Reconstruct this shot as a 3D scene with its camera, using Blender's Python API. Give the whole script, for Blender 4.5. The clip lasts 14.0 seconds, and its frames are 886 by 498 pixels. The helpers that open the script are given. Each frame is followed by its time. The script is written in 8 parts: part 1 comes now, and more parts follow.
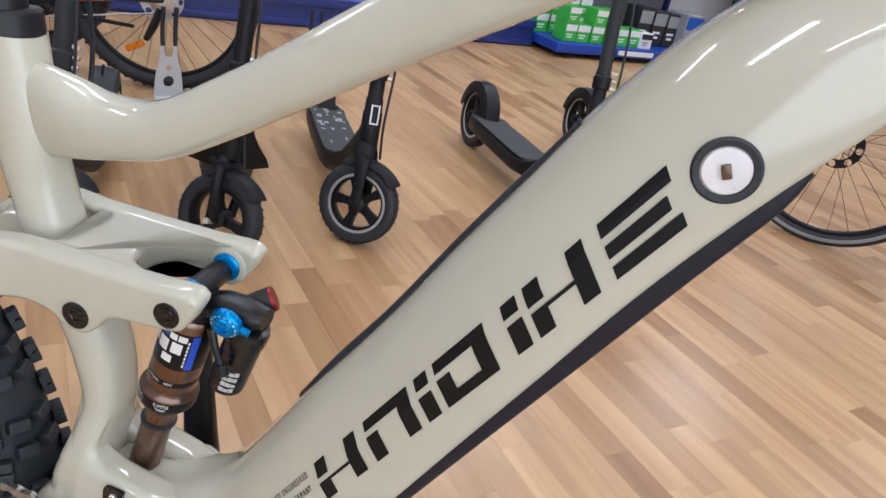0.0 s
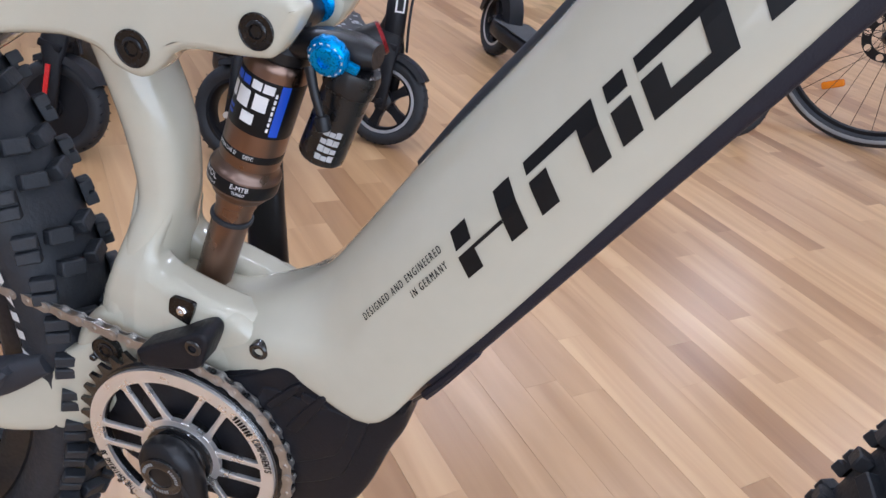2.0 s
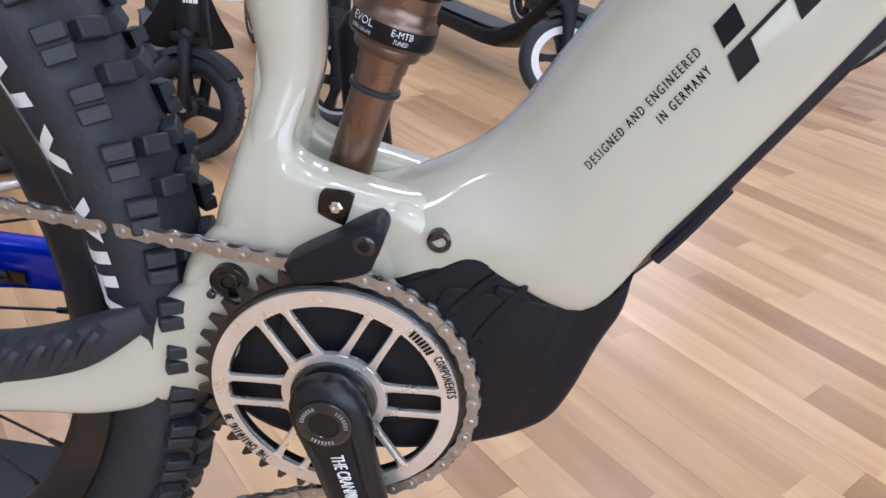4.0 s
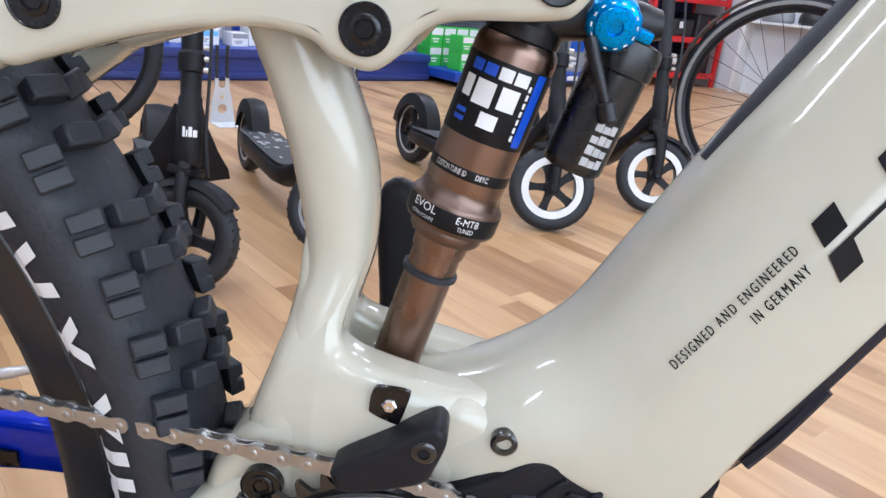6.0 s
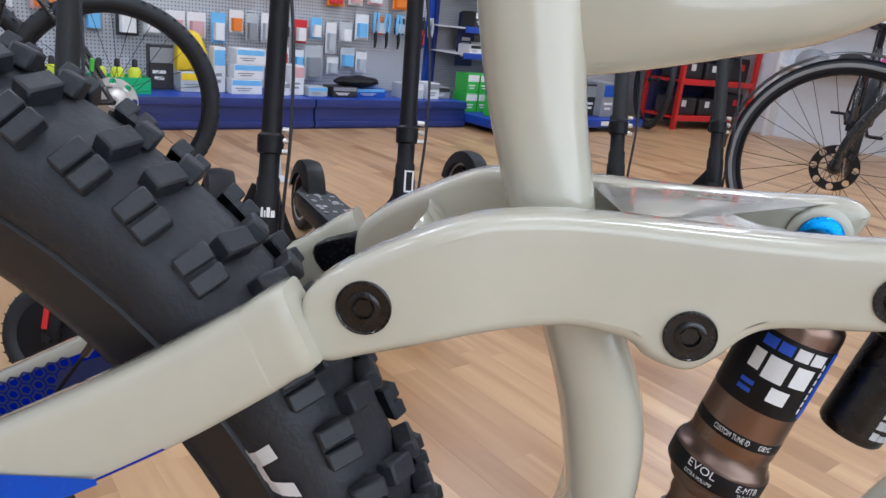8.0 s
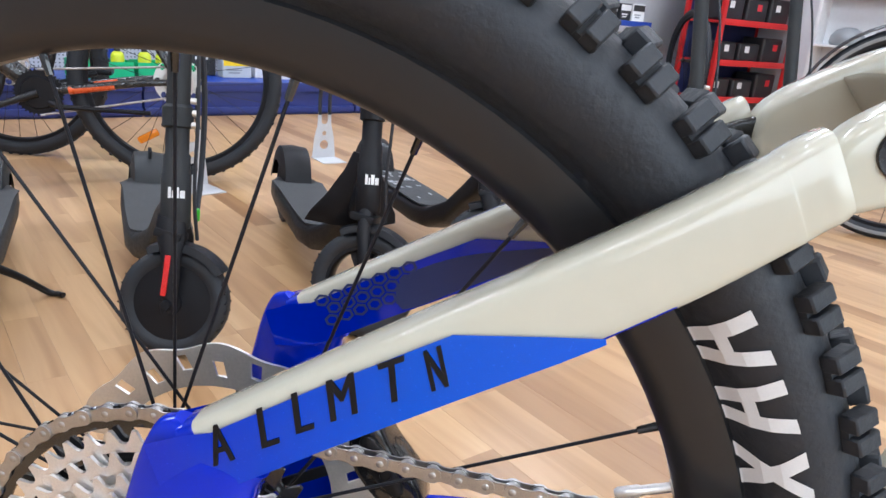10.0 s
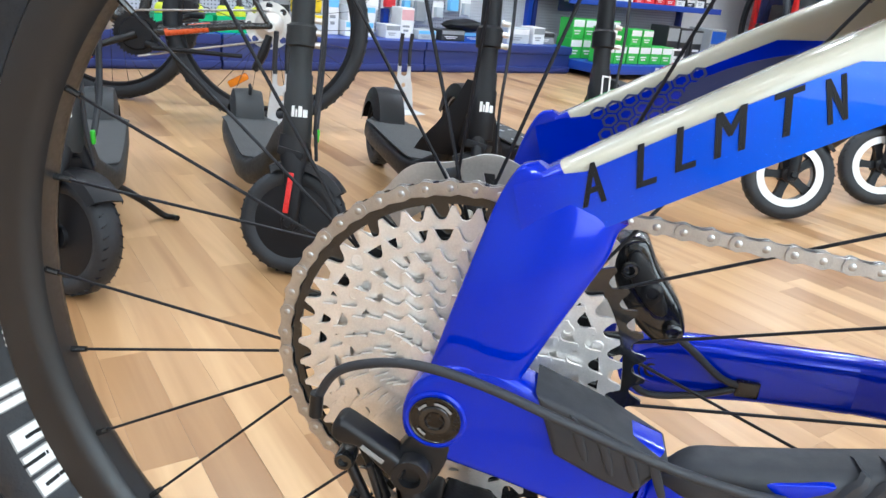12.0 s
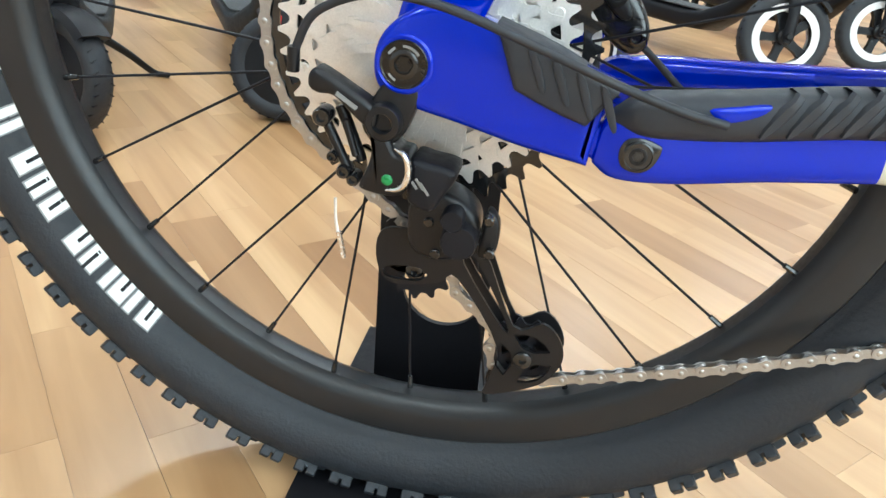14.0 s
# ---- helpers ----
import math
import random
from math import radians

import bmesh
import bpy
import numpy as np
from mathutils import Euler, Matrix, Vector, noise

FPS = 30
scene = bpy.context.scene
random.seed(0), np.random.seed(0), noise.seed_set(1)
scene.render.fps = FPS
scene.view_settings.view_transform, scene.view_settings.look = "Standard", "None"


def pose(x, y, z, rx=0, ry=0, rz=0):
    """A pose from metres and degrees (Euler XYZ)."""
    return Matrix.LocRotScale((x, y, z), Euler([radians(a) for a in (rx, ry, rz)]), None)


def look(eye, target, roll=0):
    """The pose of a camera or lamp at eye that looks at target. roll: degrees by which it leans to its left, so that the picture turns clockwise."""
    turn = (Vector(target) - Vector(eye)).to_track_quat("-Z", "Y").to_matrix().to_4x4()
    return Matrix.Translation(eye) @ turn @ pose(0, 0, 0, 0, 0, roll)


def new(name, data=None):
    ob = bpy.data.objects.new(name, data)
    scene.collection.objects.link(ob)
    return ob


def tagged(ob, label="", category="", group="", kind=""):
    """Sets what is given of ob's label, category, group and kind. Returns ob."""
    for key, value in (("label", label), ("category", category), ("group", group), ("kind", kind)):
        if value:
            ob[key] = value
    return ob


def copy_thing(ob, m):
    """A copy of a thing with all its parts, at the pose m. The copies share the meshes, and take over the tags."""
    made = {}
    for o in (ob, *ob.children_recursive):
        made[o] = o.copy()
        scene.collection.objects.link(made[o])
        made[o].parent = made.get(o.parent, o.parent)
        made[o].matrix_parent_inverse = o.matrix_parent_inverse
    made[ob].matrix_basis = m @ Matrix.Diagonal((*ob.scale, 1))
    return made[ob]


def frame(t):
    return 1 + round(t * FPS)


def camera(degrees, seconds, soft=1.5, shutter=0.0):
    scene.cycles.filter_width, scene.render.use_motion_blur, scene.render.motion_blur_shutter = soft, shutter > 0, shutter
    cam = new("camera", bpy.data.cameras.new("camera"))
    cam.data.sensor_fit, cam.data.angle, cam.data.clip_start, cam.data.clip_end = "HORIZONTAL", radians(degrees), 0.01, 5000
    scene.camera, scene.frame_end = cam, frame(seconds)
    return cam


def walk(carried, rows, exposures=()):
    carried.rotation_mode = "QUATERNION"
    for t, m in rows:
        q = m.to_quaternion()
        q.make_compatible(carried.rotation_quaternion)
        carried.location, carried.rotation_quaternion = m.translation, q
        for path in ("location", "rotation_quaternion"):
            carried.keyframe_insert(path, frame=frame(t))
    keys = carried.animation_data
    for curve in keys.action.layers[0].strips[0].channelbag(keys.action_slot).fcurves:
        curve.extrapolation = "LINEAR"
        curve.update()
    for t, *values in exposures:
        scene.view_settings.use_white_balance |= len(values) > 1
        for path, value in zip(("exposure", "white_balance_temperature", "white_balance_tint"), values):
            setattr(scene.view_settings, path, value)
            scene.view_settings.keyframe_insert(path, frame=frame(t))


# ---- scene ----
cam = camera(63.00, 14.0)
PATH = [
    (0, (0.2820, -0.3806, 0.9001), (-0.0630, 1.3781, 0.0124), 11.44),
    (0.5, (0.2805, -0.3465, 0.8617), (-0.0919, 1.3809, -0.0751), 13.06),
    (1, (0.2763, -0.3450, 0.8440), (-0.0882, 1.3663, -0.1247), 12.55),
    (1.5, (0.2595, -0.3558, 0.7925), (-0.1276, 1.3316, -0.2089), 11.83),
    (2, (0.2157, -0.3589, 0.7318), (-0.0925, 1.3369, -0.2828), 10.51),
    (2.5, (0.1808, -0.3558, 0.6924), (-0.0644, 1.3391, -0.3407), 8.84),
    (3, (0.1368, -0.3559, 0.6456), (-0.0412, 1.3371, -0.4042), 8.44),
    (3.2, (0.1246, -0.3591, 0.6329), (-0.0304, 1.3428, -0.4060), 7.79),
    (5.3, (0.0303, -0.3509, 0.6015), (-0.0556, 1.4890, -0.1780), 5.36),
    (5.5, (0.0298, -0.3411, 0.6074), (-0.0549, 1.5150, -0.1327), 5.52),
    (6, (0.0330, -0.3200, 0.6260), (-0.0463, 1.5594, -0.0533), 6.13),
    (6.5, (0.0323, -0.3071, 0.6533), (-0.0643, 1.5860, 0.0154), 6.57),
    (7, (0.0166, -0.2983, 0.6837), (-0.0879, 1.6052, 0.0791), 7.00),
    (7.5, (-0.0204, -0.2910, 0.7007), (-0.1732, 1.6141, 0.1114), 6.24),
    (8, (-0.0898, -0.2979, 0.7095), (-0.2328, 1.6033, 0.1054), 5.95),
    (8.2, (-0.1117, -0.3035, 0.7094), (-0.2724, 1.5937, 0.0971), 6.24),
    (10.3, (-0.3015, -0.3363, 0.6301), (-0.4749, 1.5542, 0.0009), 4.81),
    (10.5, (-0.3208, -0.3412, 0.6229), (-0.5052, 1.5484, -0.0060), 4.88),
    (11, (-0.3568, -0.3603, 0.5962), (-0.5820, 1.5216, -0.0425), 4.98),
    (11.5, (-0.3875, -0.3716, 0.5658), (-0.6479, 1.4968, -0.0985), 4.88),
    (12, (-0.3953, -0.3816, 0.5390), (-0.6751, 1.4706, -0.1617), 5.44),
    (12.5, (-0.3914, -0.3986, 0.5069), (-0.6744, 1.4360, -0.2376), 5.83),
    (13, (-0.3901, -0.4179, 0.4781), (-0.6606, 1.3966, -0.3182), 5.46),
    (13.5, (-0.3785, -0.4370, 0.4446), (-0.6468, 1.3466, -0.4197), 5.47),
    (14, (-0.3576, -0.4520, 0.4302), (-0.5982, 1.3096, -0.4857), 5.27),
]
walk(cam, [(t, look(eye, target, roll)) for t, eye, target, roll in PATH],
     exposures=[(0.0, -0.47, 6060, 11), (1.0, -0.48, 5950, 12), (1.5, -0.48, 5760, 13), (3.0, -0.38, 5610, 14), (5.5, -0.08, 5640, 10), (6.0, -0.05, 5730, 10), (7.0, -0.27, 5830, 10), (7.5, -0.43, 5880, 10), (8.0, -0.52, 5880, 10),
                (10.3, 0.11, 5930, 8), (12.0, 0.23, 5930, 2), (13.5, 0.30, 6030, -3), (14.0, 0.29, 5980, -4)])

# ---- directions of the shop: U along the display wall, N from it into the room ----
U_DIR = Vector((0.727, 0.687, 0.0)).normalized()
N_DIR = Vector((0.687, -0.727, 0.0)).normalized()
W_ORG = Vector((-0.145, 5.212, 0.0))
W_ANG = math.atan2(U_DIR.y, U_DIR.x)


def wp(u, d, z=0.0):
    """A place d metres in front of the plinth line and u along it."""
    return W_ORG + U_DIR * u + N_DIR * d + Vector((0, 0, z))


def wall_pose(u, d, z=0.0, turn=0.0):
    """Local x along the wall, local y into the wall, z up."""
    return Matrix.Translation(wp(u, d, z)) @ Matrix.Rotation(W_ANG + radians(turn), 4, "Z")


FLOOR_Z = -0.022
FIT = 1.13        # size of the shop's fittings and stock


def fit_pose(u, d, z=0.0, turn=0.0):
    """As wall_pose, for fittings: u, d and heights over the floor grow with FIT."""
    return Matrix.Translation(wp(u * FIT, d * FIT, FLOOR_Z + FIT * (z - FLOOR_Z))) @ Matrix.Rotation(W_ANG + radians(turn), 4, "Z") @ Matrix.Scale(FIT, 4)


# ---- world and light ----
world = bpy.data.worlds.new("world")
scene.world = world
world.use_nodes = True
sky = world.node_tree.nodes.new("ShaderNodeTexSky")
sky.sky_type = "NISHITA"
sky.sun_disc = False
sky.sun_elevation, sky.sun_rotation = radians(40), radians(200)
world.node_tree.links.new(sky.outputs[0], world.node_tree.nodes["Background"].inputs[0])
world.node_tree.nodes["Background"].inputs[1].default_value = 0.10


def area(name, m, sx, sy, watts, color):
    data = bpy.data.lights.new(name, "AREA")
    data.shape, data.size, data.size_y, data.energy, data.color = "RECTANGLE", sx, sy, watts, color
    ob = new(name, data)
    ob.matrix_world = m
    return ob


CEIL = 3.0
LAMP_PLACES = [(u, d) for u in (-5.6, -3.2, -0.8, 1.6) for d in (0.9, 2.6, 4.3, 6.0)]
for lu, ld in LAMP_PLACES:
    area("ceiling_lamp", wall_pose(lu, ld, CEIL - 0.075), 1.15, 0.12, 42 if ld < 1 else 18, (0.86, 0.91, 1.0))
# shop window behind the camera
area("window_daylight", wall_pose(-3.6, 6.9, 1.5) @ pose(0, 0, 0, 90, 0, 0), 5.0, 2.2, 90, (0.88, 0.95, 1.0))


# ---- materials ----
def material(name, color, rough=0.5, metal=0.0, vary=0.08, scale=8.0, bump=0.0, bump_scale=120.0, coat=0.0, rough_vary=0.08, per_object=0.0, emit=0.0, alpha=1.0):
    """Principled surface with two scales of noise in colour and roughness, and a fine relief."""
    m = bpy.data.materials.new(name)
    m.use_nodes = True
    t = m.node_tree
    b = t.nodes["Principled BSDF"]
    b.inputs["Metallic"].default_value = metal
    b.inputs["Coat Weight"].default_value = coat
    b.inputs["Coat Roughness"].default_value = 0.04
    co = t.nodes.new("ShaderNodeTexCoord")
    n1, n2 = t.nodes.new("ShaderNodeTexNoise"), t.nodes.new("ShaderNodeTexNoise")
    n1.inputs["Scale"].default_value, n2.inputs["Scale"].default_value = scale, scale * 14
    n1.inputs["Detail"].default_value = n2.inputs["Detail"].default_value = 3
    for n in (n1, n2):
        t.links.new(co.outputs["Object"], n.inputs["Vector"])
    mixn = t.nodes.new("ShaderNodeMath")
    mixn.operation = "ADD"
    t.links.new(n1.outputs["Fac"], mixn.inputs[0])
    t.links.new(n2.outputs["Fac"], mixn.inputs[1])
    src = mixn.outputs[0]
    if per_object:
        info = t.nodes.new("ShaderNodeObjectInfo")
        sc = t.nodes.new("ShaderNodeMath")
        sc.operation = "MULTIPLY_ADD"
        sc.inputs[1].default_value = per_object
        t.links.new(info.outputs["Random"], sc.inputs[0])
        t.links.new(src, sc.inputs[2])
        src = sc.outputs[0]
    ramp = t.nodes.new("ShaderNodeMapRange")
    ramp.inputs["From Min"].default_value, ramp.inputs["From Max"].default_value = 0.6, 1.4 + per_object
    ramp.inputs["To Min"].default_value, ramp.inputs["To Max"].default_value = 1 - vary, 1 + vary
    t.links.new(src, ramp.inputs["Value"])
    mul = t.nodes.new("ShaderNodeMixRGB")
    mul.blend_type = "MULTIPLY"
    mul.inputs[0].default_value = 1.0
    mul.inputs[1].default_value = (*color, 1)
    t.links.new(ramp.outputs[0], mul.inputs[2])
    t.links.new(mul.outputs[0], b.inputs["Base Color"])
    rr = t.nodes.new("ShaderNodeMapRange")
    rr.inputs["From Min"].default_value, rr.inputs["From Max"].default_value = 0.3, 0.7
    rr.inputs["To Min"].default_value, rr.inputs["To Max"].default_value = max(0.02, rough - rough_vary), min(1, rough + rough_vary)
    t.links.new(n2.outputs["Fac"], rr.inputs["Value"])
    t.links.new(rr.outputs[0], b.inputs["Roughness"])
    if bump:
        n3 = t.nodes.new("ShaderNodeTexNoise")
        n3.inputs["Scale"].default_value = bump_scale
        n3.inputs["Detail"].default_value = 4
        t.links.new(co.outputs["Object"], n3.inputs["Vector"])
        bp = t.nodes.new("ShaderNodeBump")
        bp.inputs["Strength"].default_value = bump
        bp.inputs["Distance"].default_value = 0.002
        t.links.new(n3.outputs["Fac"], bp.inputs["Height"])
        t.links.new(bp.outputs[0], b.inputs["Normal"])
    if emit:
        b.inputs["Emission Color"].default_value = (*color, 1)
        b.inputs["Emission Strength"].default_value = emit
    return m


CREAM = material("cream_paint", (0.461, 0.439, 0.352), 0.22, vary=0.03, scale=5, coat=1.0, rough_vary=0.05)
BLUE = material("metallic_blue_paint", (0.0, 0.018, 0.47), 0.20, 0.25, vary=0.06, scale=900, coat=0.25, rough_vary=0.06)
BLUE_SHEEN = material("bright_blue_paint", (0.005, 0.10, 0.75), 0.20, 0.25, vary=0.05, scale=60, coat=0.25)
DECAL = material("black_decal", (0.006, 0.006, 0.007), 0.4, vary=0.1, scale=30, rough_vary=0.05)
SOCKET = material("dark_bolt_socket", (0.003, 0.003, 0.004), 0.22, vary=0.15, scale=40)
BLACK_PLASTIC = material("black_plastic", (0.010, 0.010, 0.013), 0.45, vary=0.15, scale=20, bump=0.12, bump_scale=700)
GUARD = material("dark_grey_guard", (0.016, 0.015, 0.022), 0.5, vary=0.12, scale=12, bump=0.2, bump_scale=900)
RUBBER = material("tyre_rubber", (0.013, 0.0155, 0.0205), 0.60, vary=0.25, scale=14, bump=0.25, bump_scale=300)
RUBBER_SOFT = material("moulded_rubber", (0.017, 0.019, 0.025), 0.6, vary=0.10, scale=8, bump=0.06, bump_scale=700)
BLACK_METAL = material("anodised_black", (0.012, 0.012, 0.014), 0.36, 0.4, vary=0.15, scale=30, bump=0.05, bump_scale=900)
GLOSS_BLACK = material("gloss_black_metal", (0.012, 0.012, 0.013), 0.16, 0.2, vary=0.1, scale=30, coat=0.6)
STEEL = material("brushed_steel", (0.72, 0.70, 0.67), 0.36, 0.8, vary=0.12, scale=40, bump=0.06, bump_scale=800)
CHAIN_STEEL = material("oiled_chain_steel", (0.40, 0.39, 0.38), 0.36, 0.9, vary=0.25, scale=120, per_object=0.3)
COG_STEEL = material("sprocket_steel", (0.76, 0.73, 0.70), 0.42, 0.75, vary=0.12, scale=60, bump=0.05, bump_scale=900)
SILVER = material("machined_silver", (0.75, 0.73, 0.71), 0.22, 1.0, vary=0.08, scale=50)
BRONZE = material("bronze_anodised", (0.215, 0.142, 0.110), 0.30, 1.0, vary=0.04, scale=5, rough_vary=0.04)
BRONZE_DARK = material("dark_bronze", (0.16, 0.11, 0.088), 0.34, 1.0, vary=0.06, scale=5)
KNOB_BLUE = material("anodised_light_blue", (0.0, 0.24, 0.62), 0.3, 0.65, vary=0.08, scale=60)
RED_ANO = material("anodised_red", (0.22, 0.008, 0.012), 0.3, 0.6, vary=0.08, scale=60)
WHITE_PRINT = material("white_print", (0.72, 0.72, 0.72), 0.45, vary=0.05, scale=80)
ORANGE_PRINT = material("orange_print", (0.65, 0.13, 0.03), 0.45, vary=0.05, scale=80)
BLUE_PRINT = material("blue_print", (0.01, 0.07, 0.5), 0.4, vary=0.05, scale=80)
GREY_PRINT = material("grey_print", (0.22, 0.22, 0.22), 0.45, vary=0.05, scale=80)
SCOOTER_GREY = material("matt_scooter_grey", (0.028, 0.030, 0.032), 0.5, vary=0.12, scale=10, bump=0.08, bump_scale=500)
SCOOTER_BLACK = material("satin_scooter_black", (0.009, 0.009, 0.011), 0.42, vary=0.15, scale=10, bump=0.05, bump_scale=500)
DECK_GRIP = material("deck_grip", (0.040, 0.041, 0.043), 0.75, vary=0.2, scale=30, bump=0.5, bump_scale=250)
RED_PLASTIC = material("red_reflector", (0.6, 0.02, 0.02), 0.25, vary=0.08, scale=60)
AMBER = material("amber_reflector", (0.75, 0.22, 0.01), 0.2, vary=0.08, scale=60)
GREEN_CABLE = material("green_clip", (0.06, 0.5, 0.03), 0.4, vary=0.05)
PLINTH_BLUE = material("shelf_blue_lacquer", (0.016, 0.03, 0.16), 0.38, vary=0.08, scale=4, bump=0.03)
SHELF_BLUE = material("shelf_edge_blue", (0.012, 0.05, 0.33), 0.35, vary=0.08, scale=4)
WALL_PAINT = material("grey_wall_paint", (0.62, 0.63, 0.65), 0.7, vary=0.05, scale=2, bump=0.1, bump_scale=60)
CEILING_PAINT = material("white_ceiling_tile", (0.75, 0.75, 0.74), 0.8, vary=0.05, scale=3)
RED_PAINT = material("red_rack_paint", (0.55, 0.02, 0.02), 0.35, vary=0.08, scale=6)
GREY_METAL = material("galvanised_grey", (0.5, 0.51, 0.53), 0.38, 0.7, vary=0.12, scale=15)
STAND_WHITE = material("white_coated_steel", (0.52, 0.53, 0.55), 0.4, vary=0.08, scale=15)
LAMP_WHITE = material("lamp_diffuser", (1.0, 0.97, 0.93), 0.5, vary=0.01, emit=4.0)
GLASS_DAY = material("bright_window", (0.85, 0.93, 1.0), 0.3, vary=0.02, emit=1.2)
NAVY = material("navy_backing", (0.02, 0.03, 0.11), 0.5, vary=0.1)


for _m in (BLACK_PLASTIC, SCOOTER_BLACK, SCOOTER_GREY, GUARD, DECAL):
    _m.node_tree.nodes["Principled BSDF"].inputs["Specular IOR Level"].default_value = 0.2
for _m in (BLUE, BLUE_SHEEN):
    _m.node_tree.nodes["Principled BSDF"].inputs["Specular IOR Level"].default_value = 0.12
    _m.node_tree.nodes["Principled BSDF"].inputs["Coat Weight"].default_value = 0.55
    _m.node_tree.nodes["Principled BSDF"].inputs["Coat Roughness"].default_value = 0.02


def stay_sheen():
    """Blue paint with the window's reflection put into its colour, lighter along the stay."""
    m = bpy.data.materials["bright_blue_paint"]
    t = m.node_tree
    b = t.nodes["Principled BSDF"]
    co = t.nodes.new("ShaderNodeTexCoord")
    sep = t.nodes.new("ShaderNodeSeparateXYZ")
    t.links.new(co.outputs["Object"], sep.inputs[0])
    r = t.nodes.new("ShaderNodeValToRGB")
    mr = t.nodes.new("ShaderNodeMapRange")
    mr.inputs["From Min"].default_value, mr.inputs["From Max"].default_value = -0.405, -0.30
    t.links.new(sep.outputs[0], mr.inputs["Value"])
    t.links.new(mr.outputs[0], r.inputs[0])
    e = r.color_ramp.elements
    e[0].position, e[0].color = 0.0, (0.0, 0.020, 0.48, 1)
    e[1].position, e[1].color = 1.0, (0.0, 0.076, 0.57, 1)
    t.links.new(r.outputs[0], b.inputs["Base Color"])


stay_sheen()
_b = CREAM.node_tree.nodes["Principled BSDF"]
_b.inputs["Specular IOR Level"].default_value = 0.15
_b.inputs["Coat Roughness"].default_value = 0.025


def plain(name, color, rough=0.45):
    return material(name, color, rough, vary=0.1, scale=25)


def wood_floor():
    """Light oak strips: grain along the board, tone by piece."""
    m = bpy.data.materials.new("oak_laminate")
    m.use_nodes = True
    t = m.node_tree
    b = t.nodes["Principled BSDF"]
    co = t.nodes.new("ShaderNodeTexCoord")
    geo = t.nodes.new("ShaderNodeNewGeometry")
    mp = t.nodes.new("ShaderNodeMapping")
    mp.inputs["Scale"].default_value = (1.1, 13.0, 1.0)
    t.links.new(co.outputs["Object"], mp.inputs["Vector"])
    info = t.nodes.new("ShaderNodeObjectInfo")
    rnd = t.nodes.new("ShaderNodeMath")
    rnd.operation = "ADD"
    t.links.new(geo.outputs["Random Per Island"], rnd.inputs[0])
    t.links.new(info.outputs["Random"], rnd.inputs[1])
    one = t.nodes.new("ShaderNodeMath")
    one.operation = "FRACT"
    t.links.new(rnd.outputs[0], one.inputs[0])
    add = t.nodes.new("ShaderNodeVectorMath")
    add.operation = "MULTIPLY_ADD"
    add.inputs[1].default_value = (37.0, 53.0, 0.0)
    t.links.new(one.outputs[0], add.inputs[0])
    t.links.new(mp.outputs[0], add.inputs[2])
    n = t.nodes.new("ShaderNodeTexNoise")
    n.inputs["Scale"].default_value, n.inputs["Detail"].default_value = 1.6, 6
    n.inputs["Distortion"].default_value = 0.6
    t.links.new(add.outputs[0], n.inputs["Vector"])
    grain = t.nodes.new("ShaderNodeValToRGB")
    e = grain.color_ramp.elements
    e[0].position, e[0].color = 0.22, (0.352, 0.201, 0.094, 1)
    e[1].position, e[1].color = 0.78, (0.560, 0.368, 0.198, 1)
    t.links.new(n.outputs["Fac"], grain.inputs[0])
    tone = t.nodes.new("ShaderNodeValToRGB")
    e = tone.color_ramp.elements
    e[0].position, e[0].color = 0.0, (0.66, 0.56, 0.47, 1)
    e[1].position, e[1].color = 1.0, (1.13, 1.12, 1.10, 1)
    e = e.new(0.30)
    e.color = (0.96, 0.92, 0.87, 1)
    t.links.new(one.outputs[0], tone.inputs[0])
    mul = t.nodes.new("ShaderNodeMixRGB")
    mul.blend_type = "MULTIPLY"
    mul.inputs[0].default_value = 1
    t.links.new(grain.outputs[0], mul.inputs[1])
    t.links.new(tone.outputs[0], mul.inputs[2])
    t.links.new(mul.outputs[0], b.inputs["Base Color"])
    r2 = t.nodes.new("ShaderNodeTexNoise")
    r2.inputs["Scale"].default_value = 2.5
    t.links.new(co.outputs["Object"], r2.inputs["Vector"])
    rr = t.nodes.new("ShaderNodeMapRange")
    rr.inputs["To Min"].default_value, rr.inputs["To Max"].default_value = 0.24, 0.42
    t.links.new(r2.outputs["Fac"], rr.inputs["Value"])
    t.links.new(rr.outputs[0], b.inputs["Roughness"])
    bp = t.nodes.new("ShaderNodeBump")
    bp.inputs["Strength"].default_value, bp.inputs["Distance"].default_value = 0.12, 0.001
    t.links.new(n.outputs["Fac"], bp.inputs["Height"])
    t.links.new(bp.outputs[0], b.inputs["Normal"])
    return m


OAK = wood_floor()


# ---- geometry helpers ----
def link_mesh(name, bm, mat, smooth=40):
    me = bpy.data.meshes.new(name)
    bmesh.ops.recalc_face_normals(bm, faces=bm.faces)
    bm.to_mesh(me)
    bm.free()
    me.materials.append(mat)
    if smooth:
        me.polygons.foreach_set("use_smooth", [True] * len(me.polygons))
        me.set_sharp_from_angle(angle=radians(smooth))
    return me


def part(name, bm, mat, parent=None, label="", smooth=40):
    ob = new(name, link_mesh(name, bm, mat, smooth))
    if parent:
        # thing > part > sub-part, no deeper
        if parent.parent and parent.parent.parent:
            parent = parent.parent
        ob.parent = parent
    if label:
        tagged(ob, label=label)
    return ob


def copy_part(ob, m):
    """Another object on the same mesh, under the same parent."""
    o = bpy.data.objects.new(ob.name.split(".")[0], ob.data)
    scene.collection.objects.link(o)
    o.parent = ob.parent
    o.matrix_basis = m
    return o


